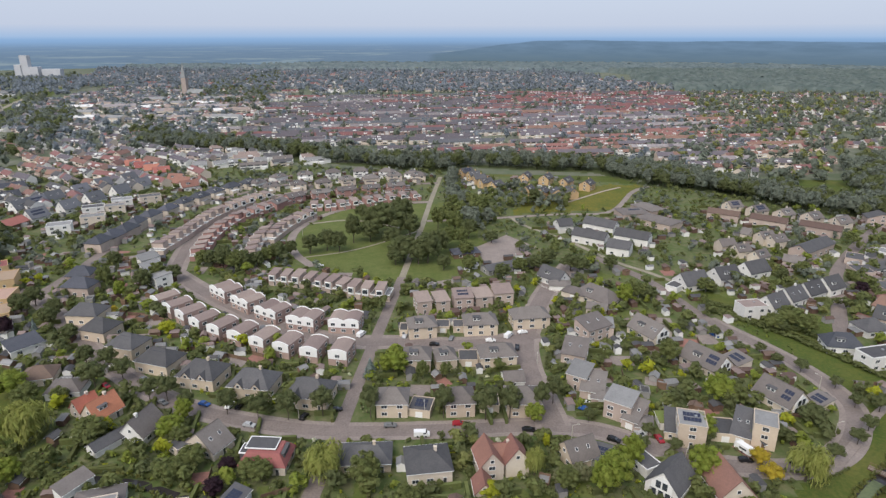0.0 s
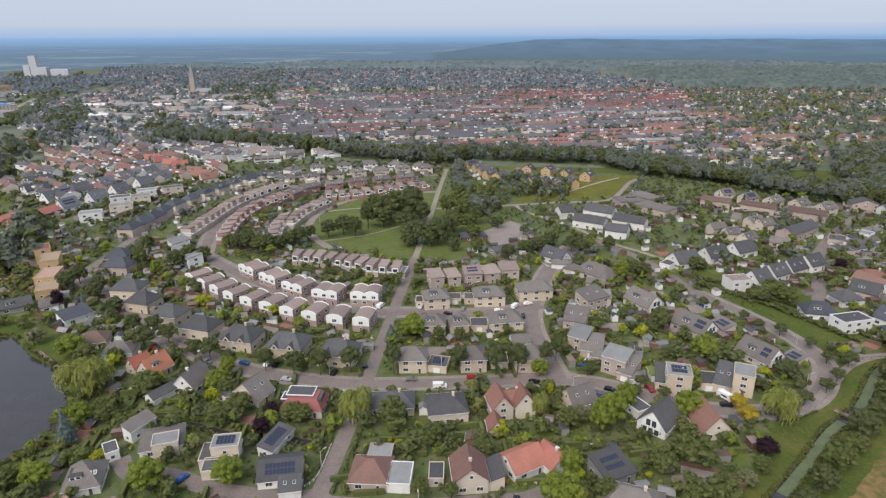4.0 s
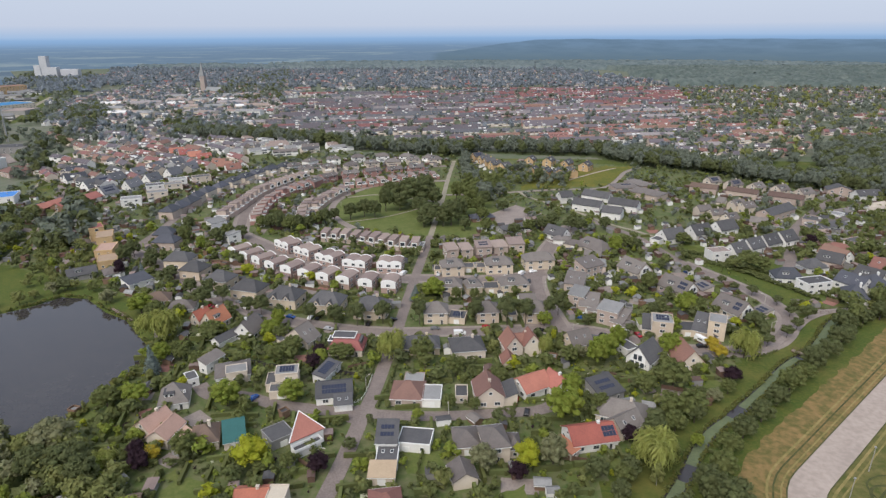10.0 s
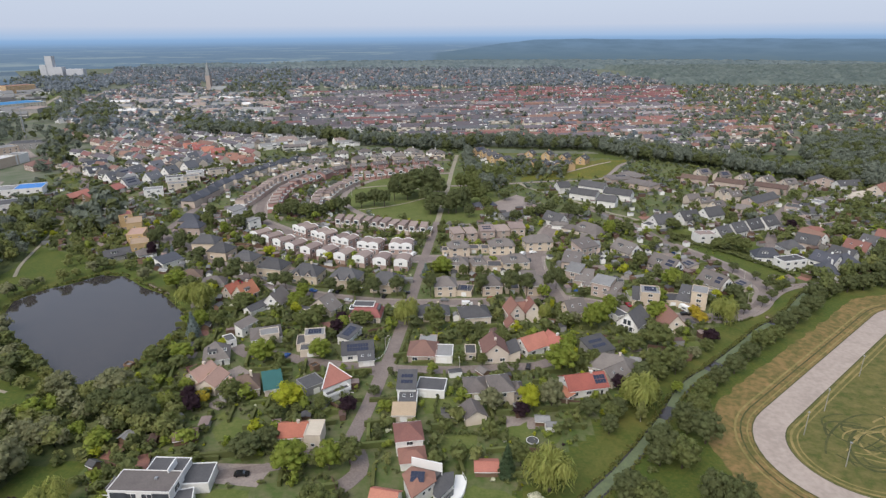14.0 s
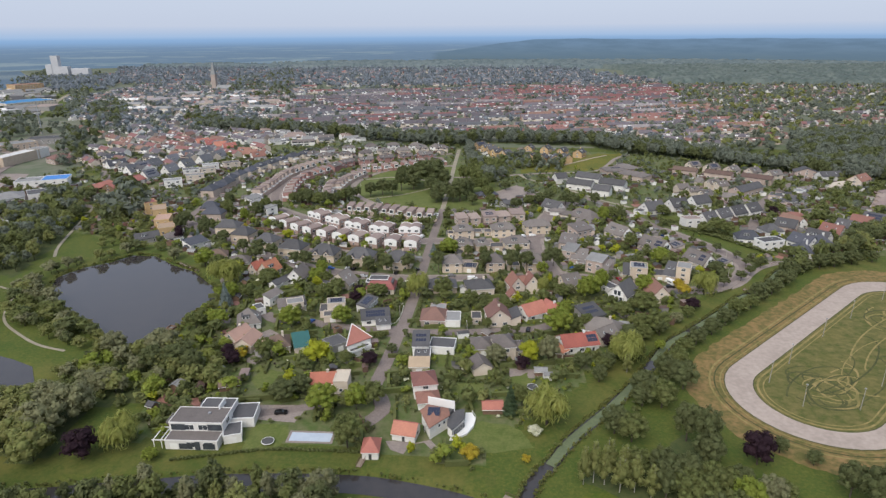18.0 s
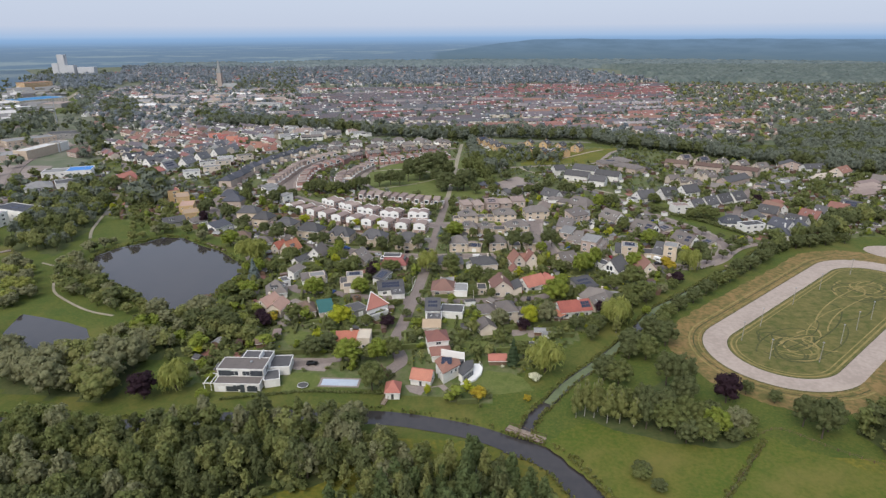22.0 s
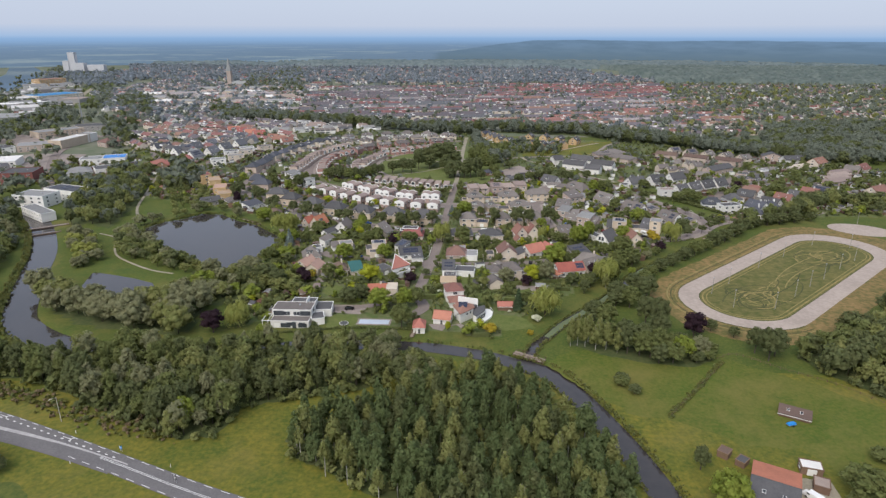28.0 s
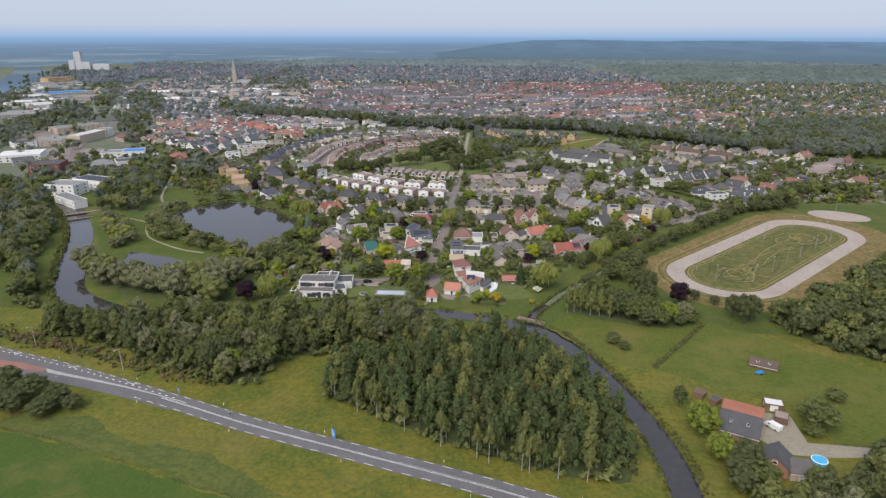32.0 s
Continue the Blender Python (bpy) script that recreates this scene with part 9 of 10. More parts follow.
wood(WEST_WOOD, 7.0, 9, (LOW, ["leaf_green", "leaf_mid_hazed", "leaf_dark", "leaf_silver"]), 8, 13, 0.65, 0.9, "mixed wood on the west bank of the river")
wood(LAKE_NW, 7.5, 10, (LOW, ["leaf_green", "leaf_mid_hazed", "leaf_birch", "leaf_dark"]), 7, 12, 0.65, 0.9, "mixed wood and scrub north-west of the lake", hem=False)
wood(LAKE_N, 7.0, 16, (LOW, ["leaf_green", "leaf_birch"]), 4, 7, 0.9, 1.1, "low trees and bushes beside the field track", hem=False)
wood(LAKE_W, 6.2, 11, (LOW, ["leaf_green", "leaf_birch", "leaf_silver", "leaf_dark"]), 5, 9, 0.9, 1.2, "light bushy trees between lake and pond", hem=False)
wood(BANK_W, 7.5, 17, (ROUND, ["leaf_silver", "leaf_willow"]), 6, 9, 0.9, 1.1, "grey-green willows on the river bank", hem=False)
g = np.random.default_rng(77)
shore_ = [(np.array(LAKE[k]), np.array(LAKE[k + 1])) for k in range(6)] + [(np.array(LAKE[-2]), np.array(LAKE[-1])), (np.array(LAKE[-3]), np.array(LAKE[-2]))]
rows = []
for p, q in shore_:
    for k in range(3):
        r = p + (q - p) * g.uniform() + (p - np.array((-190, 140))) / np.hypot(*(p - np.array((-190, 140)))) * g.uniform(4, 11)
        hh = g.uniform(4, 8)
        rows.append((r[0], r[1], 0, hh, hh * g.uniform(0.9, 1.2)))
growth("shore_trees", rows, LOW, ["leaf_green", "leaf_silver", "leaf_dark", "leaf_birch"], "bushy trees along the lake shore", "trees", stems="bark")
wood(LAKE_S, 8.5, 12, (LOW, ["leaf_birch", "leaf_bright", "leaf_silver", "leaf_birch"]), 6, 9, 0.9, 1.2, "bushy trees south of the lake")
wood(BELT, 8.0, 13, (LOW, ["leaf_mid_hazed", "leaf_dark", "leaf_mid_hazed"]), 11, 16, 0.65, 0.85, "long dark belt of old trees", hem=False)
wood(SPINE, 7.5, 14, (LOW, ["leaf_mid_hazed", "leaf_green"]), 9, 15, 0.7, 0.95, "dark trees along the park path")
# reeds along the banks
def reeds(line, off0, off1, n, seed, h0=1.2, h1=2.4):
    g = np.random.default_rng(seed)
    rows = []
    for k in g.uniform(0, len(line) - 1.01, n):
        i = int(k)
        p, q = np.array(line[i], float), np.array(line[i + 1], float)
        d = (q - p) / max(1e-6, np.hypot(*(q - p)))
        r = p + (q - p) * (k - i) + np.array([-d[1], d[0]]) * g.uniform(off0, off1)
        h = g.uniform(h0, h1)
        rows.append((r[0], r[1], -0.35, h, h * g.uniform(0.7, 1.2)))
    growth("reeds", rows, DOT, ["leaf_reed", "leaf_hedge", "leaf_green"], "tall green reeds along the water", "reeds", weights=[0.6, 0.15, 0.25])


reeds(RIVER_E, 4.0, 7.0, 1700, 61, 0.6, 1.3)
reeds(RIVER_E, -5.6, -4.0, 800, 62, 0.6, 1.4)
reeds(DITCH, 1.5, 3.2, 700, 63, 0.5, 1.2)
reeds(DITCH, -3.2, -1.5, 700, 64, 0.5, 1.2)
patch("ground_tall_grass", [(-177.6, -80.4), (-162.0, -77.9), (-147.0, -78.6), (-133.7, -88.0), (-116.5, -91.3), (-101.4, -93.6), (-86.0, -102.3), (-73.8, -109.6), (-87.4, -110.7), (-91.1, -109.0), (-102.4, -106.1), (-118.9, -100.5), (-140.8, -94.0), (-169.3, -87.0), (-173.3, -85.9)], 0.05, "tall_green", "dark green tall grass beside the field ditch", "grass")
g = np.random.default_rng(71)
rows = []
FIELD_EDGE = [(-173.3, -85.9), (-169.3, -87.0), (-156.9, -89.0), (-140.8, -94.0), (-118.9, -100.5), (-102.4, -106.1), (-91.1, -109.0), (-82.7, -110.8)]
for k_ in g.uniform(0, len(FIELD_EDGE) - 1.01, 420):
    p_, q_ = np.array(FIELD_EDGE[int(k_)]), np.array(FIELD_EDGE[int(k_) + 1])
    r_ = p_ + (q_ - p_) * (k_ % 1) + np.array([0.3, 0.95]) * g.normal() * 0.45
    rows.append((r_[0], r_[1], -0.1, g.uniform(0.15, 0.38), g.uniform(0.3, 0.7)))
growth("tall_grass", rows, DOT, ["leaf_reed", "leaf_hedge", "leaf_green"], "rough tall grass along the field ditch", "tall grass")
reeds(smooth_line([(43, -32), (57, -14), (66, -2), (74, 8)]), -1.0, 1.0, 260, 72, 0.6, 1.5)
# brown scrub on the verge between the wood and the main road
g = np.random.default_rng(73)
rows = []
for s_ in g.uniform(0, 1, 520):
    x_, y_ = -232 + 118 * s_, -22 - 32.5 * s_
    b_ = g.uniform(0.7, 2.0)
    rows.append((x_ + g.normal() * 1.5, y_ + g.normal() * 2.6, -0.1, b_, b_ * g.uniform(0.9, 1.5)))
growth("scrub", rows, DOT, ["leaf_brown", "leaf_reed", "leaf_hedge", "leaf_brown"], "low brownish scrub along the road verge", "scrub")
reeds(RIVER_W, -10.0, -6.3, 600, 63)
reeds(DITCH, 1.6, 2.6, 220, 64, 0.7, 1.5)
reeds(DITCH, -2.6, -1.6, 220, 65, 0.7, 1.5)
reeds(LAKE + LAKE[:1], 0.0, 1.6, 330, 66, 0.8, 2.2)
reeds(LAKE[8:] + LAKE[:1], 1.5, 5.0, 150, 69, 1.5, 4.5)
reeds(RIVER_M, 3.6, 5.4, 200, 70, 0.6, 1.4)
reeds(BROOK, 1.4, 2.8, 90, 67, 0.8, 1.8)
reeds(BROOK, -2.8, -1.4, 90, 68, 0.8, 1.8)
# open lawns
for k, pts in enumerate(([(-85.6, 36.9), (-75.3, 37.0), (-74.1, 33.3), (-74.0, 25.0), (-85.1, 23.2), (-87.2, 30.2)],
                          [(-98.9, 64.1), (-92.5, 70.4), (-83.3, 66.6), (-85.1, 58.0), (-94.7, 57.3)],
                          [(-27.6, 64.7), (-12.7, 67.1), (-12.6, 59.0), (-16.0, 52.4), (-22.7, 58.3)],
                          [(-21.1, 32.7), (-12.3, 44.3), (0.9, 38.5), (3.1, 30.4), (-12.0, 27.4)],
                          [(-31.9, 87.3), (-21.3, 88.0), (-20.0, 78.4), (-30.1, 76.2)],
                          [(-6.0, 67.6), (4.9, 74.8), (4.8, 66.9), (-0.2, 61.1)])):
    patch("ground_lawn", pts, 0.05 + 0.001 * k, "lawn", "open mown lawn in a large garden", "lawn")
    take(pts, 5)
# lawns, patios, sheds and fences of the gardens
spots, g = scatter(HOMES, 10.0, 22)
LAWNS = 0
for x, y in spots:
    if y > 330 or inside(np.array(PARK), np.array([x]), np.array([y]))[0] or inside(np.array(MEADOW_E), np.array([x]), np.array([y]))[0]:
        continue
    r, a_, b_ = g.uniform(0, 180), g.uniform(2.5, 5.5), g.uniform(2.0, 4.0)
    kk, ss = math.cos(radians(r)), math.sin(radians(r))
    pts = [(x + kk * u * a_ - ss * v * b_, y + ss * u * a_ + kk * v * b_) for u, v in ((-1, -1), (1, -1), (1, 1), (-1, 1))]
    if any(code_at(*q) in (1, 2, 5) for q in pts):
        continue
    LAWNS += 1
    if g.uniform() < 0.75:
        patch("ground_lawn", pts, 0.03 + 0.0008 * (LAWNS % 20), "lawn", "mown garden lawn behind the houses", "lawn")
    else:
        plate("pavement_patio", pts, 0.04 + 0.0008 * (LAWNS % 20), "paving" if g.uniform() < 0.6 else "red_paving", "paved garden patio behind the houses", "patio", 1)
    if g.uniform() < 0.45:
        house(x + kk * (a_ + 1), y + ss * (a_ + 1), (r + 90) % 180 - 90, g.uniform(2.6, 4.5), g.uniform(2.2, 3.2), 2.1, 0.7, "gable" if g.uniform() < 0.6 else "flat", "brown" if g.uniform() < 0.7 else "grey", ["dgrey", "brown", "flat", "grey"][int(g.integers(4))])
    if g.uniform() < 0.4 and LAWNS < 110:
        fence([pts[0], tuple((np.array(pts[0]) + pts[1]) / 2), pts[1]], 1.7, "brown boarded garden fence between two plots", 2.0, 3)

# sheds, lean-tos, awnings and hedges in the farther gardens
spots, g = scatter(HOMES, 6.5, 23, avoid=(1, 2, 5))
sheds_, hedges_ = Build(), Build()
for x, y in spots:
    if any(inside(np.array(z), np.array([x]), np.array([y]))[0] for z in (PARK, MEADOW_E, SCHOOL_MEADOW, SPINE)):
        continue
    if not any(code_at(x + 9 * i, y + 9 * j) == 5 for i in (-1, 0, 1) for j in (-1, 0, 1)):
        continue
    a = math.atan2(y - 380, x + 47) if x < -30 and y > 250 else radians(12)
    a += radians(90) * g.integers(2) + g.uniform(-0.1, 0.1)
    ca, sa = math.cos(a), math.sin(a)
    put = lambda pts: [(x + px * ca - py * sa, y + px * sa + py * ca, pz) for px, py, pz in pts]
    u = g.uniform() if y > 185 else 0.5 + 0.5 * g.uniform()
    if u < 0.55:
        w_, d_, e = g.uniform(1.3, 2.6), g.uniform(1.0, 1.8), g.uniform(2.0, 2.6)
        r = g.uniform(0, 0.9)
        c, q = int(g.choice([0, 0, 1, 2])), int(g.choice([3, 3, 4, 4, 5, 6, 6]))
        sheds_.poly(put([(-w_, -d_, 0), (w_, -d_, 0), (w_, d_, 0), (-w_, d_, 0), (-w_, -d_, e), (w_, -d_, e), (w_, d_, e), (-w_, d_, e), (-w_, 0, e + r), (w_, 0, e + r)]), [(0, 1, 5, 4), (2, 3, 7, 6), (1, 2, 6, 9, 5), (3, 0, 4, 8, 7)], c)
        sheds_.poly(put([(-w_ - 0.2, -d_ - 0.2, e), (w_ + 0.2, -d_ - 0.2, e), (w_ + 0.2, 0, e + r + 0.12), (-w_ - 0.2, 0, e + r + 0.12), (w_ + 0.2, d_ + 0.2, e), (-w_ - 0.2, d_ + 0.2, e)]), [(0, 1, 2, 3), (3, 2, 4, 5)], q)
    elif u < 0.85:
        n_ = g.uniform(2.5, 5.5)
        o = len(hedges_.V)
        hedges_.box(-n_, -0.5, 0, n_, 0.5, g.uniform(1.3, 2.1), int(g.integers(2)))
        hedges_.V[o:] = put(hedges_.V[o:])
tagged(new("garden_sheds", sheds_.mesh("garden_sheds", "fence_wood", "wall_grey", "trim_white", "roof_dgrey", "roof_flat", "roof_brown", "roof_tan", "roof_redbrown")), "wooden sheds and lean-tos behind the houses", "sheds", kind="stuff")
tagged(new("garden_hedges", hedges_.mesh("garden_hedges", "leaf_hedge", "leaf_green")), "clipped hedges between the gardens", "hedges", kind="stuff")

# garden shrubs and small trees between the houses
spots, g = scatter(HOMES, 3.5, 21)
keep = g.uniform(0, 1, len(spots)) < 0.62
near_rows, far_rows = [], []
for (x, y), k in zip(spots, keep):
    if not k or inside(np.array(SCHOOL_MEADOW), np.array([x]), np.array([y]))[0] or inside(np.array(PARK), np.array([x]), np.array([y]))[0] or inside(np.array(MEADOW_E), np.array([x]), np.array([y]))[0]:
        continue
    hgt = g.choice([1.2, 1.8, 2.6, 4.0, 5.5], p=[0.17, 0.24, 0.26, 0.20, 0.13]) * g.uniform(0.8, 1.25)
    row = (x, y, 0, hgt, max(1.6, hgt * g.uniform(0.8, 1.3)))
    if y < 300:
        near_rows.append(row)
    elif g.uniform() < ((0.16 if -34 < x < 105 and y > 455 else 0.55) if x > -30 else 0.48):
        far_rows.append((x, y, 0, hgt * (0.9 if x < -30 else 1.0), row[4]))
growth("garden_shrubs", near_rows, SHRUB, ["leaf_hedge", "leaf_green", "leaf_bright", "leaf_dark", "leaf_lime", "leaf_birch"], "garden shrubs and small trees between the houses", "shrubs", weights=[0.22, 0.30, 0.19, 0.16, 0.045, 0.085])
spots, g = scatter([(-146, 190), (-146, 130), (-135, 60), (-120, 30), (-55, 30), (-14, 22), (-4, 36), (30, 80), (60, 114), (98, 160), (132, 200), (120, 260), (80, 260), (-100, 260)], 2.9, 25)
rows = [(x, y, -0.05, hh, hh * g.uniform(0.9, 1.6)) for (x, y), hh in zip(spots, g.uniform(0.6, 1.9, len(spots))) if g.uniform() < 0.62]
growth("garden_plants", rows, DOT, ["leaf_hedge", "leaf_green", "leaf_bright", "leaf_dark", "leaf_lime", "leaf_silver", "leaf_purple", "flower_white"], "low mixed garden plants and flowers round the houses", "plants", weights=[0.27, 0.28, 0.14, 0.15, 0.04, 0.07, 0.02, 0.03])
growth("garden_shrubs", far_rows, TINY, ["leaf_mid_hazed", "leaf_green", "leaf_bright", "leaf_hedge", "leaf_birch"], "garden shrubs between the far houses", "shrubs", weights=[0.32, 0.32, 0.04, 0.26, 0.06])

# ---- the town beyond the tree belt ----
def far_houses(name, poly, step, rot, length, depth, roofs, walls, seed, label, fill=0.8, eave=5.2, unit=6.0, bend=6.0, mixed=0.85):
    """Rows of terraced houses, each house with its walls, pitched roof, window band and chimney."""
    g = np.random.default_rng(seed)
    P = np.array(poly, float)
    c = P.mean(0)
    k, s = math.cos(radians(rot)), math.sin(radians(rot))
    loc = (P - c) @ np.array([[k, -s], [s, k]])
    b = Build()
    y = loc[:, 1].min()
    while y < loc[:, 1].max():
        x = loc[:, 0].min() + g.uniform(0, length[0])
        while x < loc[:, 0].max():
            n = max(1, int(g.uniform(*length) / unit))
            wx, wy = c[0] + x * k - y * s, c[1] + x * s + y * k
            if g.uniform() < fill and inside(P, np.array([wx]), np.array([wy]))[0]:
                a = radians(rot + g.uniform(-bend, bend))
                ca, sa = math.cos(a), math.sin(a)
                ro, wa = g.integers(len(roofs)), len(roofs) + g.integers(len(walls))
                d, e, r = depth * g.uniform(0.9, 1.1) / 2, eave * g.uniform(0.85, 1.1), g.uniform(2.2, 3.4)
                for u in range(n):
                    x0, x1 = u * unit, (u + 1) * unit - 0.05
                    put = lambda pts: [(wx + px * ca - py * sa, wy + px * sa + py * ca, pz) for px, py, pz in pts]
                    b.poly(put([(x0, -d, 0), (x1, -d, 0), (x1, d, 0), (x0, d, 0), (x0, -d, e), (x1, -d, e), (x1, d, e), (x0, d, e), (x0, 0, e + r - 0.1), (x1, 0, e + r - 0.1)]),
                           [(0, 1, 5, 4), (2, 3, 7, 6), (1, 2, 6, 9, 5), (3, 0, 4, 8, 7)], wa)
                    m2 = ro if g.uniform() < mixed else int(g.integers(len(roofs)))
                    b.poly(put([(x0, -d - 0.4, e - 0.2), (x1, -d - 0.4, e - 0.2), (x1, 0, e + r), (x0, 0, e + r), (x1, d + 0.4, e - 0.2), (x0, d + 0.4, e - 0.2)]), [(0, 1, 2, 3), (3, 2, 4, 5)], m2)
                    for z in (0.9, 3.4):
                        b.poly(put([(x0 + 0.8, -d - 0.05, z), (x1 - 0.8, -d - 0.05, z), (x1 - 0.8, -d - 0.05, z + 1.3), (x0 + 0.8, -d - 0.05, z + 1.3)]), [(0, 1, 2, 3)], len(roofs) + len(walls) + (0 if g.uniform() < 0.55 else 1))
                    if eave < 6 and g.uniform() < 0.16:
                        z = e - 0.2 + r * 0.22
                        b.poly(put([(x0 + 1, -d * 0.86, z), (x1 - 1, -d * 0.86, z), (x1 - 1, -d * 0.86, z + 1.3), (x0 + 1, -d * 0.86, z + 1.3), (x1 - 1, -d * 0.2, z + 1.35), (x0 + 1, -d * 0.2, z + 1.35)]),
                               [(0, 1, 2, 3), (3, 2, 4, 5), (0, 3, 5), (1, 4, 2)], len(roofs) + len(walls) + 1)
                    if eave < 6 and g.uniform() < 0.25:
                        b.poly(put([(x0 + 0.6, -d - 3, 0), (x1 - 1.4, -d - 3, 0), (x1 - 1.4, -d - 3, 2.7), (x0 + 0.6, -d - 3, 2.7), (x1 - 1.4, -d, 2.7), (x0 + 0.6, -d, 2.7), (x1 - 1.4, -d, 0), (x0 + 0.6, -d, 0)]),
                               [(0, 1, 2, 3), (3, 2, 4, 5), (1, 6, 4, 2), (7, 0, 3, 5)], wa)
                    if g.uniform() < 0.3:
                        o = len(b.V)
                        b.box(-0.4, -0.4, e + r - 0.4, 0.4, 0.4, e + r + 0.8, wa)
                        b.V[o:] = put([(px + x0 + 1, py, pz) for px, py, pz in b.V[o:]])
            x += n * unit + g.uniform(3, 12)
        y += step * g.uniform(0.85, 1.15)
    ob = new(name, b.mesh(name, *["roof_" + q for q in roofs], *["wall_" + q for q in walls], "glass", "trim_white"))
    return tagged(ob, label, "terraced houses", kind="stuff")


D_MID = [(-350, 730), (-240, 690), (-165, 655), (-60, 632), (20, 640), (100, 632), (185, 565), (250, 600), (300, 760), (330, 1100), (360, 1420), (-60, 1400), (-430, 1300), (-390, 950)]
D_WEST = [(-345, 720), (-390, 950), (-450, 1300), (-900, 1450), (-860, 1050), (-640, 760), (-470, 580), (-430, 620)]
D_WEST2 = [(-470, 560), (-440, 440), (-345, 400), (-300, 470), (-270, 560), (-300, 640), (-430, 680)]
D_EAST = [(180, 680), (215, 560), (290, 545), (345, 650), (430, 680), (620, 640), (900, 700), (1000, 1400), (400, 1420), (340, 1100), (280, 800)]
EAST_WOOD = [(250, 448), (278, 480), (300, 540), (345, 632), (440, 665), (600, 640), (620, 430), (420, 400), (330, 412)]
far_houses("terraced_houses", [(-350, 730), (-240, 690), (-165, 655), (-60, 632), (0, 860), (-20, 1050), (-70, 1290), (-430, 1240), (-390, 950)], 25, 13, (54, 110), 9, ["dusk", "dusk", "slateblue", "dusk", "hazegrey", "farred"], ["white", "pinkbrick", "cream", "mauve"], 31, "long rows of terraced houses with grey roofs", 0.92, bend=3, mixed=0.98)
far_houses("terraced_houses", [(-60, 632), (20, 640), (100, 632), (185, 570), (250, 600), (300, 760), (310, 900), (310, 1030), (-20, 1050), (0, 860)], 25, 13, (54, 110), 9, ["dusk", "dusk", "hazegrey", "farred", "dusk", "brownred"], ["white", "pinkbrick", "cream", "rosebrick"], 39, "long rows of white terraced houses with grey-brown roofs", 0.92, bend=3, mixed=0.98)
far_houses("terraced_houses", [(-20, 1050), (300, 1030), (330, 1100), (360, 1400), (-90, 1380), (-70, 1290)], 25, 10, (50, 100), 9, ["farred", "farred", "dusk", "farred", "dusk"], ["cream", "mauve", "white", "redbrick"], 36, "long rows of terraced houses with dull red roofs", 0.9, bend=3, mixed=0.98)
far_houses("town_houses", D_WEST, 26, -25, (8, 34), 10, ["dusk", "farred", "slateblue", "hazegrey", "tan", "dgrey"], ["white", "white", "cream", "pinkbrick"], 32, "small town houses with mixed grey and red roofs", 0.75, bend=30)
far_houses("town_halls", [(-420, 860), (-470, 1150), (-760, 1200), (-760, 960), (-560, 820)], 62, 10, (26, 70), 20, ["white", "flat", "tan", "hazegrey"], ["white", "cream", "cream"], 40, "wide low shops and halls of the town centre with pale roofs", 0.4, 7.5, 14.0, 20)
far_houses("suburb_houses", [(-340, 645), (-298, 655), (-225, 625), (-182, 598), (-195, 565), (-240, 545), (-300, 560), (-325, 590)], 19, 28, (12, 34), 9, ["flat", "grey", "tan", "dgrey", "flat"], ["white", "white", "cream"], 37, "pale low houses between the crescents and the belt", 0.85, 4.6, 6.5, 12)
far_houses("suburb_houses", D_WEST2, 22, -30, (12, 40), 9, ["dusk", "dgrey", "farred", "brownred", "dusk"], ["white", "cream", "pinkbrick"], 33, "suburban houses with grey and red roofs", 0.85, bend=15)
far_houses("garden_houses", D_EAST, 34, 20, (9, 24), 10, ["dusk", "dgrey", "farred", "dusk", "brownred"], ["cream", "pinkbrick", "white"], 34, "detached houses half hidden among garden trees", 0.66, bend=40)
far_houses("town_houses", [(-900, 1450), (-500, 1350), (300, 1450), (500, 1500), (300, 1800), (100, 2100), (-500, 2150), (-1300, 2100), (-1250, 1600)], 52, 10, (12, 40), 10, ["hazegrey", "farred", "hazegrey", "tan"], ["white", "cream", "cream", "pinkbrick"], 35, "roofs of the old town centre", 0.6, bend=30)

far_houses("work_halls", [(-700, 640), (-800, 700), (-1000, 960), (-1230, 1330), (-1080, 1330), (-850, 900), (-740, 740)], 48, 40, (24, 60), 22, ["flat", "white", "dgrey", "flat"], ["white", "grey", "cream", "redbrick"], 38, "low flat halls of the works beside the canal", 0.8, 6.5, 12.0)


def far_trees(poly, n, seed, h0, h1, name, label, mats_=("leaf_mid_hazed", "leaf_mid_hazed", "leaf_green"), wide=(0.8, 1.1)):
    g = np.random.default_rng(seed)
    P = np.array(poly, float)
    q = g.uniform(P.min(0), P.max(0), (n, 2))
    q = q[inside(P, q[:, 0], q[:, 1])]
    h = g.uniform(h0, h1, len(q))
    growth(name, np.c_[q, np.zeros(len(q)), h, h * g.uniform(*wide, len(q))], TINY if P[:, 1].max() < 1000 else DOT, list(mats_), label, "trees")


far_trees(D_MID, 1400, 41, 6, 12, "town_trees", "single large trees between the terraced rows", ("leaf_mid_hazed", "leaf_far_hazed", "leaf_mid_hazed"))
far_trees(D_MID, 1300, 141, 2.5, 5, "town_trees", "low garden growth between the terraced rows", ("leaf_mid_hazed", "leaf_far_hazed", "leaf_mid_hazed"))
far_trees(D_WEST, 2600, 42, 5, 12, "town_trees", "trees between the town houses", ("leaf_far_hazed", "leaf_far_hazed", "leaf_mid_hazed"))
far_trees(D_WEST2, 260, 43, 3, 8, "town_trees", "garden trees between suburban houses", ("leaf_mid_hazed", "leaf_mid_hazed", "leaf_green"))
far_trees(D_EAST, 3700, 44, 7, 13, "town_trees", "garden trees of the leafy eastern suburb", ("leaf_mid_hazed", "leaf_mid_hazed", "leaf_mid_hazed", "leaf_birch"))
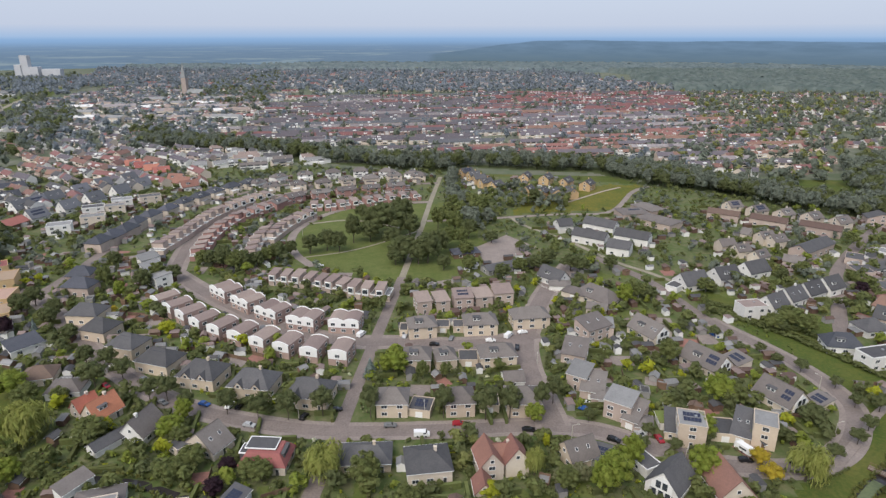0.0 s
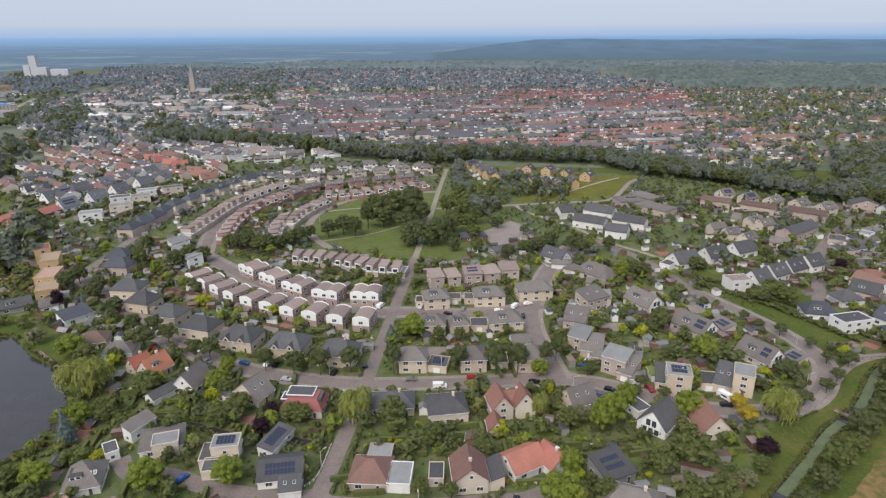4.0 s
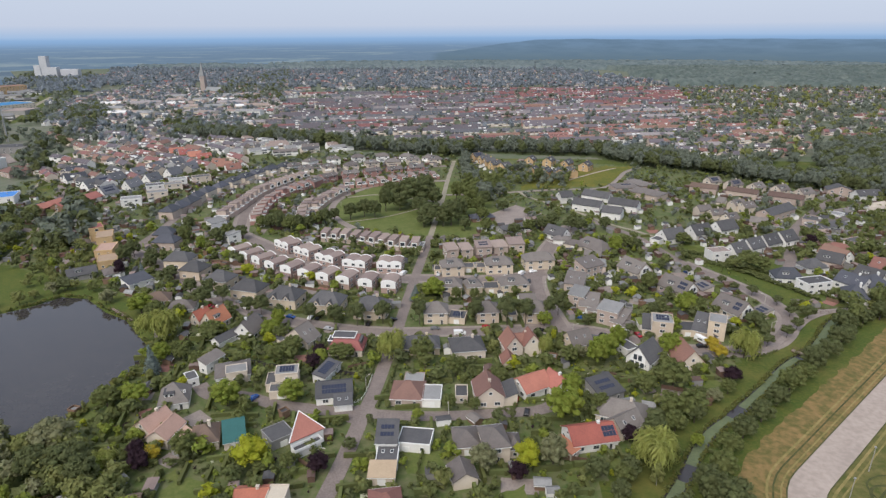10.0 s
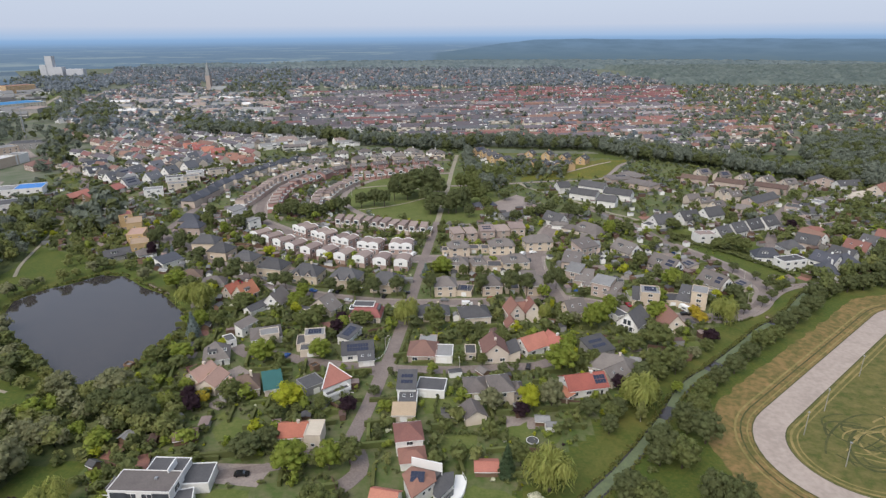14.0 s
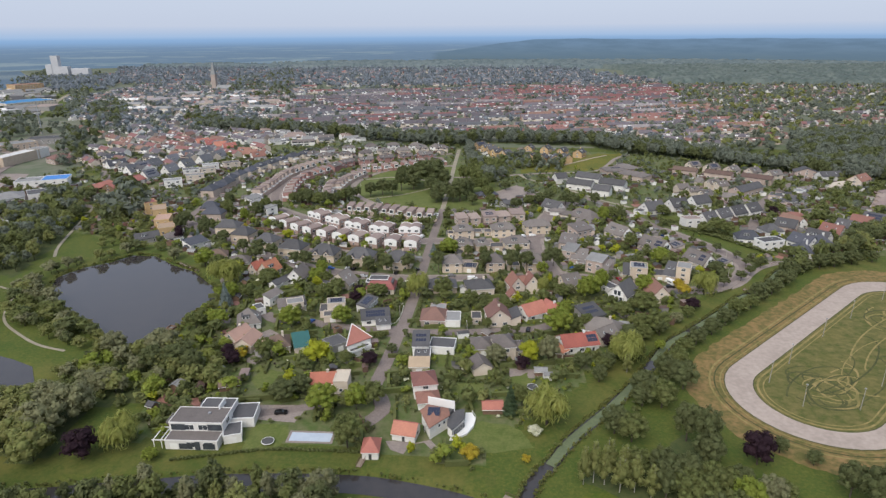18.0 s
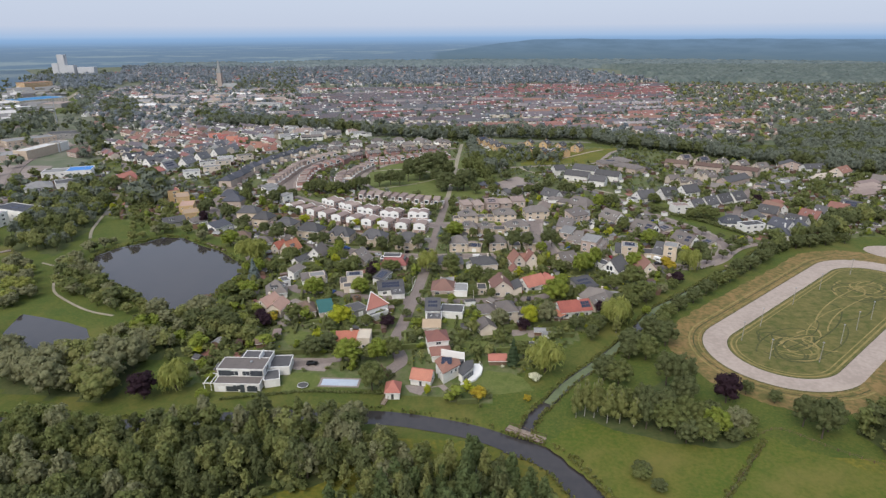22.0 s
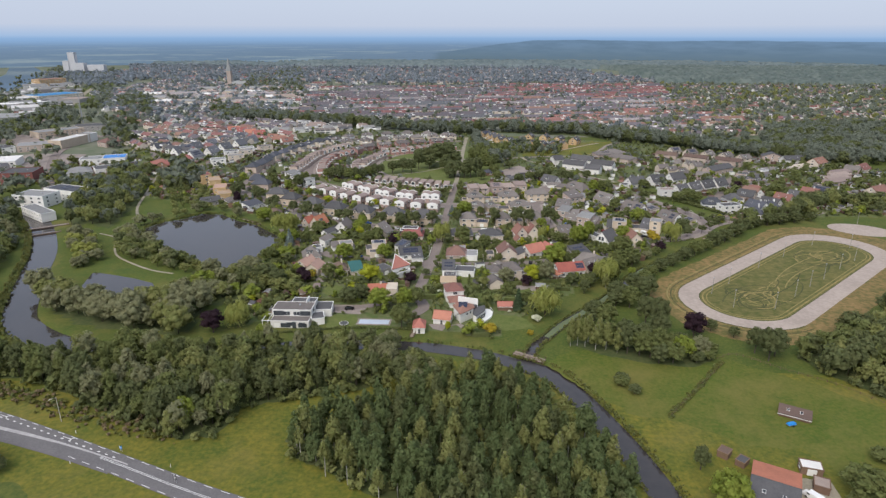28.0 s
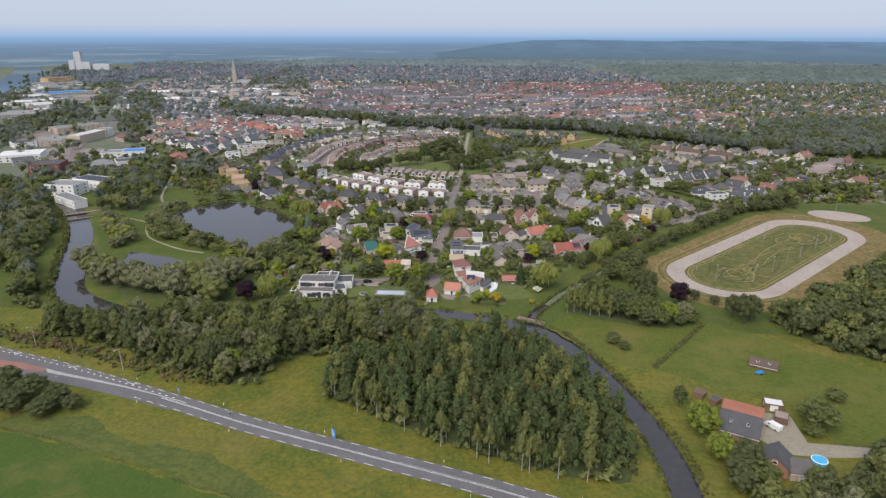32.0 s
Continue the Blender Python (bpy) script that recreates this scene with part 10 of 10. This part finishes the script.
far_trees([(20, 645), (185, 575), (250, 600), (300, 760), (310, 1030), (230, 1035), (120, 760)], 520, 144, 5, 10, "town_trees", "garden trees thickening towards the eastern suburb", ("leaf_mid_hazed", "leaf_far_hazed", "leaf_mid_hazed"))
far_trees([(270, 745), (300, 760), (640, 1240), (605, 1245)], 700, 51, 10, 14, "avenue_trees", "light green rows of trees along an avenue", ("leaf_birch", "leaf_mid_hazed"))
wood(EAST_WOOD, 10.0, 15, (LOW, ["leaf_mid_hazed", "leaf_dark", "leaf_mid_hazed"]), 12, 17, 0.75, 1.0, "large dark wood east of the belt", hem=False)
far_trees([(-1000, 1450), (-500, 1350), (300, 1420), (420, 1500), (300, 2000), (200, 2300), (-1500, 2300)], 6000, 46, 8, 15, "far_woods", "trees among the far edge of town", ("leaf_haze", "leaf_far_hazed"))
far_trees([(-1230, 1420), (-1330, 1560), (-1420, 1700), (-1200, 1780), (-1000, 1500), (-900, 1250), (-1000, 1230)], 900, 52, 9, 16, "town_trees", "dense trees in front of the grain mill", ("leaf_haze", "leaf_far_hazed"))
for n_, poly_ in ((70, [(-708, 682), (-794, 828), (-723, 792), (-646, 688), (-595, 692), (-552, 619), (-585, 588), (-595, 525)]),
                  (60, [(-640, 498), (-678, 594), (-643, 597), (-588, 525), (-600, 491), (-566, 425), (-542, 376)]),
                  (70, [(-544, 606), (-602, 763), (-550, 731), (-487, 584), (-421, 456), (-427, 419), (-504, 533)]),
                  (90, [(-726, 930), (-757, 1040), (-649, 937), (-560, 767), (-619, 762)]),
                  (60, [(-526, 899), (-433, 818), (-369, 650), (-394, 619), (-457, 739)]),
                  (300, [(-724, 1548), (-775, 1965), (-741, 2155), (-421, 1137), (-472, 1067), (-586, 1192)]),
                  (260, [(-1445, 1733), (-1700, 2151), (-1299, 1907), (-1100, 1568), (-1174, 1501), (-1312, 1546)]),
                  (60, [(-1007, 957), (-1033, 1078), (-905, 913), (-835, 742)]),
                  (150, [(-967, 1232), (-919, 1237), (-658, 798), (-677, 756), (-831, 1033)]),
                  (24, [(-326, 351), (-293, 340), (-252, 263), (-279, 250)])):
    far_trees(poly_, int(n_ * 4.6), 80 + n_, 8, 14, "town_trees", "dense clump of trees between works and town", ("leaf_mid_hazed", "leaf_mid_hazed", "leaf_dark"))
far_trees([(-700, 640), (-560, 560), (-480, 420), (-420, 330), (-390, 230), (-440, 200), (-700, 380), (-900, 640), (-1100, 1000), (-900, 1000)], 700, 47, 6, 12, "town_trees", "trees among the offices and works")
far_trees([(-470, 380), (-430, 300), (-700, 500), (-1050, 950), (-1500, 1750), (-1100, 1560), (-760, 800), (-560, 560)], 1100, 57, 5, 12, "town_trees", "scattered trees among yards and works", ("leaf_mid_hazed", "leaf_mid_hazed", "leaf_dark"))
far_trees([(300, 250), (340, 300), (420, 400), (560, 430), (760, 380), (700, 200), (500, 130), (300, 140)], 800, 58, 7, 12, "town_trees", "trees and hedgerows east of the track", ("leaf_mid_hazed", "leaf_mid_hazed", "leaf_green"))
far_trees([(-420, 400), (-345, 330), (-300, 280), (-250, 270), (-330, 240), (-350, 170), (-420, 200)], 150, 48, 6, 11, "town_trees", "trees west of the lake")
far_trees([(-330, 700), (-250, 655), (-170, 620), (-165, 660), (-250, 700), (-345, 740)], 120, 53, 6, 11, "town_trees", "dense trees behind the belt", ("leaf_mid_hazed", "leaf_mid_hazed", "leaf_green"))
far_trees([(150, 268), (180, 300), (196, 330), (216, 372), (246, 410), (300, 420), (345, 380), (310, 300), (255, 292), (200, 262)], 330, 59, 4, 8, "town_trees", "garden trees between the eastern houses", ("leaf_green", "leaf_hedge", "leaf_green"))
far_trees([(-8, 478), (20, 512), (66, 500), (64, 450), (40, 440), (2, 445)], 110, 60, 5, 9, "town_trees", "young trees in front of the ochre houses", ("leaf_green", "leaf_mid_hazed"))
far_trees([(150, 530), (260, 450), (300, 440), (300, 480), (160, 590)], 130, 49, 8, 13, "town_trees", "trees by the belt", ("leaf_mid_hazed", "leaf_mid_hazed", "leaf_green"))

# both canopy colours carry painted haze, blue-grey over the green
mat("forest_far_hazed", (0.084, 0.116, 0.122), (0.142, 0.174, 0.176), 0.95, 0.05, 0.007, place=True)
mat("forest_near_hazed", (0.066, 0.092, 0.086), (0.124, 0.150, 0.136), 0.95, 0.07, 0.012, place=True)
# rolling canopy of the forest east of the town
gx, gy = np.meshgrid(np.arange(330, 2100, 8.0), np.arange(1380, 2240, 8.0))
gx = gx + rng.uniform(-3.5, 3.5, gx.shape)
gy = gy + rng.uniform(-3.5, 3.5, gy.shape)
edge_ = np.array([noise.noise((x * 0.006, y * 0.006, 9.0)) for x, y in zip(gx.ravel(), gy.ravel())]).reshape(gx.shape) * 90
gz = np.where((gx + edge_ < 400 + np.clip(1750 - gy, 0, 400) * 0.2) | (gy + edge_ < 1430 - np.clip(gx - 900, 0, 600) * 0.1), -3.0, rng.uniform(5, 18, gx.shape))
ny_, nx_ = gx.shape
ii, jj = np.meshgrid(np.arange(nx_ - 1), np.arange(ny_ - 1))
a0 = (jj * nx_ + ii).ravel()
tagged(new("east_forest", mesh_tris("east_forest", np.stack([gx, gy, gz], -1).reshape(-1, 3), np.concatenate([np.stack([a0, a0 + 1, a0 + nx_], 1), np.stack([a0 + 1, a0 + nx_ + 1, a0 + nx_], 1)]), ["forest_near_hazed"])),
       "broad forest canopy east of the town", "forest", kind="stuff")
# canopy of the far forests and the fields between them
gx, gy = np.meshgrid(np.arange(-2500, 2501, 12.0), np.arange(2200, 2850, 10.0))
gx = gx + rng.uniform(-5, 5, gx.shape)
gy = gy + rng.uniform(-5, 5, gy.shape)
big = np.array([noise.noise((x * 0.0022, y * 0.0034, 5.0)) for x, y in zip(gx.ravel(), gy.ravel())]).reshape(gx.shape)
open_land = (big - 0.25 * np.clip((-gx - 200) / 900, -1, 1)) < -0.30 + 0.3 * np.clip((500 - gx) / 300, 0, 1) * np.clip((2350 - gy) / 100, 0, 1)
open_land[0, :] = True
gz = np.where(open_land, -2.0, rng.uniform(3, 17, gx.shape) + 8 * np.clip((gx - 300) / 900, 0, 1) * np.clip((gy - 2300) / 800, 0, 1))
ny_, nx_ = gx.shape
ii, jj = np.meshgrid(np.arange(nx_ - 1), np.arange(ny_ - 1))
a0 = (jj * nx_ + ii).ravel()
tagged(new("far_forest", mesh_tris("far_forest", np.stack([gx, gy, gz], -1).reshape(-1, 3), np.concatenate([np.stack([a0, a0 + 1, a0 + nx_], 1), np.stack([a0 + 1, a0 + nx_ + 1, a0 + nx_], 1)]), ["forest_far_hazed"])),
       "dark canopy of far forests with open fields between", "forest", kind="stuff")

# landmarks
mat("church_brick", (0.40, 0.33, 0.29), (0.32, 0.27, 0.24), 0.9, 1.0, 0.1)
mat("slate", (0.26, 0.27, 0.27), (0.20, 0.21, 0.21), 0.7, 1.0, 0.1)
church = root("church", -643, 1265)
b = Build().box(-5, -5, 0, 5, 5, 38)
part("tower", b.mesh("tower", "church_brick"), church)
part("spire", Build().poly([(-5.3, -5.3, 38), (5.3, -5.3, 38), (5.3, 5.3, 38), (-5.3, 5.3, 38), (0, 0, 68)], [(0, 1, 4), (1, 2, 4), (2, 3, 4), (3, 0, 4), (3, 2, 1, 0)]).mesh("spire", "slate"), church, None, "slender grey slate spire")
part("nave", gable_solid(34, 14, 8, 7).mesh("nave", "church_brick"), church, Matrix.Translation((22, 0, 0)))
part("nave_roof", Build().poly([(-17, -8, 7.6), (17, -8, 7.6), (17, 0, 15.2), (-17, 0, 15.2), (17, 8, 7.6), (-17, 8, 7.6)], [(0, 1, 2, 3), (3, 2, 4, 5)]).mesh("nave_roof", "slate"), church, Matrix.Translation((22, 0, 0)))
tagged(church, "brick church with a tall pointed spire above the town", "church")
# the mill's white, greyed in its base colour to stand in for haze
mat("mill_wall", (0.52, 0.53, 0.55), (0.42, 0.43, 0.45), 0.9, 0.3, 0.05)
mill = root("grain_mill", -1353, 1747, 10)
for nm, bx in (("silo_tower", (-16, -10, 0, 4, 10, 66)), ("silo_block", (4, -12, 0, 30, 12, 34)), ("silo_block", (40, -12, 0, 90, 12, 28)), ("silo_block", (-34, -12, 0, -16, 12, 40))):
    part(nm, Build().box(*bx).mesh(nm, "mill_wall"), mill)
tagged(mill, "tall white grain mill on the skyline", "grain mill")
mast = root("radio_mast", -596, 631)
part("lattice", Build().tube((0, 0, 0), (0, 0, 42), 1.1, 0.5, 4).mesh("lattice", "metal"), mast)
part("antenna", Build().tube((0, 0, 42), (0, 0, 50), 0.15, 0.1, 5).mesh("antenna", "metal"), mast)
tagged(mast, "tall slim steel mast among the works", "mast")
street("road_works", [(-345, 190), (-387, 270), (-442, 349), (-482, 421), (-498, 495), (-491, 539)], 8.0, "street_brick", "grey road between offices and works")
for pts_ in ([(-372, 285), (-352, 300), (-395, 345), (-420, 330)], [(-430, 300), (-400, 320), (-440, 400), (-500, 400), (-500, 360)], [(-520, 440), (-500, 520), (-540, 560), (-620, 540), (-600, 460)], [(-640, 600), (-680, 600), (-780, 760), (-750, 800)]):
    plate("pavement_yard", pts_, 0.04, "paving", "grey paved yard between the works", "yard")
street("path_strip", [(-381, 382), (-422, 462), (-470, 541)], 3.0, "path_clay", "pale path through the grass strip", "path")
street("road_suburb", [(-347, 371), (-405, 464), (-437, 521)], 7.0, "street_brick", BRICK)
patch("ground_dyke", [(-1120, 1525), (-985, 1208), (-850, 939), (-770, 790), (-715, 790), (-780, 960), (-915, 1215), (-1070, 1515)], 0.03, "verge", "grass slopes of the canal dyke", "dyke")
patch("ground_dry_field", [(-1902, 2153), (-1805, 2164), (-1436, 1665), (-1486, 1660)], 0.05, "dry_grass", "pale ripe field by the canal", "field")
street("road_canal", [(-739, 808), (-812, 939), (-953, 1208), (-1094, 1517)], 9.0, "path_clay", "pale straight road along the canal dyke")
plate("water_harbour", [(-1015, 960), (-1157, 1250), (-1470, 1760), (-1800, 2150), (-1900, 2150), (-1560, 1700), (-1260, 1240), (-1120, 960)], 0.3, "water", "broad pale canal in the distance", "water", 2)

# hazy distance that closes the view: woods and fields out to the horizon
def backdrop(name, radius, top, label):
    m = bpy.data.materials.new(name)
    m.use_nodes = True
    n, l = m.node_tree.nodes, m.node_tree.links
    n.clear()

    def calc(op, a, b=None, clamp=False):
        k = n.new("ShaderNodeMath")
        k.operation, k.use_clamp = op, clamp
        for slot, v in ((0, a), (1, b)):
            if isinstance(v, (int, float)):
                k.inputs[slot].default_value = v
            elif v is not None:
                l.new(v, k.inputs[slot])
        return k.outputs[0]

    def span(v, lo, hi, a, b):
        k = n.new("ShaderNodeMapRange")
        k.inputs[1].default_value, k.inputs[2].default_value, k.inputs[3].default_value, k.inputs[4].default_value = lo, hi, a, b
        l.new(v, k.inputs[0])
        return k.outputs[0]

    def speck(v, scale, detail, rough):
        k = n.new("ShaderNodeTexNoise")
        k.inputs["Scale"].default_value, k.inputs["Detail"].default_value, k.inputs["Roughness"].default_value = scale, detail, rough
        l.new(v, k.inputs["Vector"])
        return k.outputs["Fac"]

    def blend(f, a, b):
        k = n.new("ShaderNodeMix")
        k.data_type = "RGBA"
        l.new(f, k.inputs["Factor"])
        for slot, v in (("A", a), ("B", b)):
            if isinstance(v, tuple):
                k.inputs[slot].default_value = (*v, 1)
            else:
                l.new(v, k.inputs[slot])
        return k.outputs["Result"]

    pos, sep = n.new("ShaderNodeNewGeometry"), n.new("ShaderNodeSeparateXYZ")
    l.new(pos.outputs["Position"], sep.inputs[0])
    # the land plane behind each height of the sheet, reckoned from the camera's height
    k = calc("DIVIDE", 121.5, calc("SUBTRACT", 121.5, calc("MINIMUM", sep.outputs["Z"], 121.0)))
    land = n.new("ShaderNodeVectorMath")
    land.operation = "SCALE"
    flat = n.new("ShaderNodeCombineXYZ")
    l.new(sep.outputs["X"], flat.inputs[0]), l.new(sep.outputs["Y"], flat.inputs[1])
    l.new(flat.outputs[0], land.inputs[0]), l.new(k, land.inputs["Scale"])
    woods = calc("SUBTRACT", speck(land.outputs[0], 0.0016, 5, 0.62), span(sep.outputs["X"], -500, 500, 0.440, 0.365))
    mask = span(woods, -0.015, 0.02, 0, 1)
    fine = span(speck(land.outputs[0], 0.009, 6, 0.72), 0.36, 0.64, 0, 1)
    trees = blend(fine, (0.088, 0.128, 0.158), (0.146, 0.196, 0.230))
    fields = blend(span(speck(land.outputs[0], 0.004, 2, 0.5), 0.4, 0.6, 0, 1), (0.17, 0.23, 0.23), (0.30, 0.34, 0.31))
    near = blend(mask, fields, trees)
    # haze is mixed into the sheet's glow, stronger with the land's distance
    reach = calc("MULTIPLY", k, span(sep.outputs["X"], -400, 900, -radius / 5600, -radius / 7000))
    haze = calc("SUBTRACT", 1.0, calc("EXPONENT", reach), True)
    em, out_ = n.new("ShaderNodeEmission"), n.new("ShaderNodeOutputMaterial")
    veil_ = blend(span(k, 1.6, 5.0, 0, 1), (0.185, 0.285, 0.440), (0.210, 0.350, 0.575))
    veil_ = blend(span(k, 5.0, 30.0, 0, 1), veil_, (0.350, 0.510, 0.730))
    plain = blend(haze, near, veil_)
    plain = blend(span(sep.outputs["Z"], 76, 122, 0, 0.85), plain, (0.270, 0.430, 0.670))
    # a wooded ridge in the north-east, painted bluer upwards with haze
    wide = n.new("ShaderNodeCombineXYZ")
    l.new(sep.outputs["X"], wide.inputs[0]), l.new(calc("MULTIPLY", sep.outputs["Z"], 7.0), wide.inputs[1])
    crest = calc("ADD", span(sep.outputs["X"], -290, 160, 40, 98), calc("MULTIPLY", calc("SUBTRACT", speck(flat.outputs[0], 0.0022, 3, 0.6), 0.5), 26.0))
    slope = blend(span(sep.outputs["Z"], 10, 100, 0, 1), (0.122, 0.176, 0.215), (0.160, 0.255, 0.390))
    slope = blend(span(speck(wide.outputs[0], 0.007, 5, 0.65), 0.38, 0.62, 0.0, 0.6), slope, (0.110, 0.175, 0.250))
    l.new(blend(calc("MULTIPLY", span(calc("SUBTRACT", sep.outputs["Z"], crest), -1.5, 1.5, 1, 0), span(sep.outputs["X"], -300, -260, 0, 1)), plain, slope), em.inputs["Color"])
    # the haze thins out into the sky
    thin, fade = n.new("ShaderNodeBsdfTransparent"), n.new("ShaderNodeMixShader")
    rise_ = span(sep.outputs["Z"], 106.0, 160.0, 0, 1)
    l.new(calc("POWER", rise_, 0.85), fade.inputs[0])
    l.new(em.outputs[0], fade.inputs[1]), l.new(thin.outputs[0], fade.inputs[2])
    l.new(fade.outputs[0], out_.inputs["Surface"])
    MATS[name] = m
    V, F, j = [], [], 0
    for a in np.arange(-180, 180.01, 0.75):
        x, y = radius * math.sin(radians(a)), radius * math.cos(radians(a)) - 120
        V += [(x, y, -2), (x, y, top)]
        if j:
            F.append((2 * j - 2, 2 * j, 2 * j + 1, 2 * j - 1))
        j += 1
    return tagged(new(name, mesh_of(name, V, F, [name])), label, "backdrop", kind="structure")


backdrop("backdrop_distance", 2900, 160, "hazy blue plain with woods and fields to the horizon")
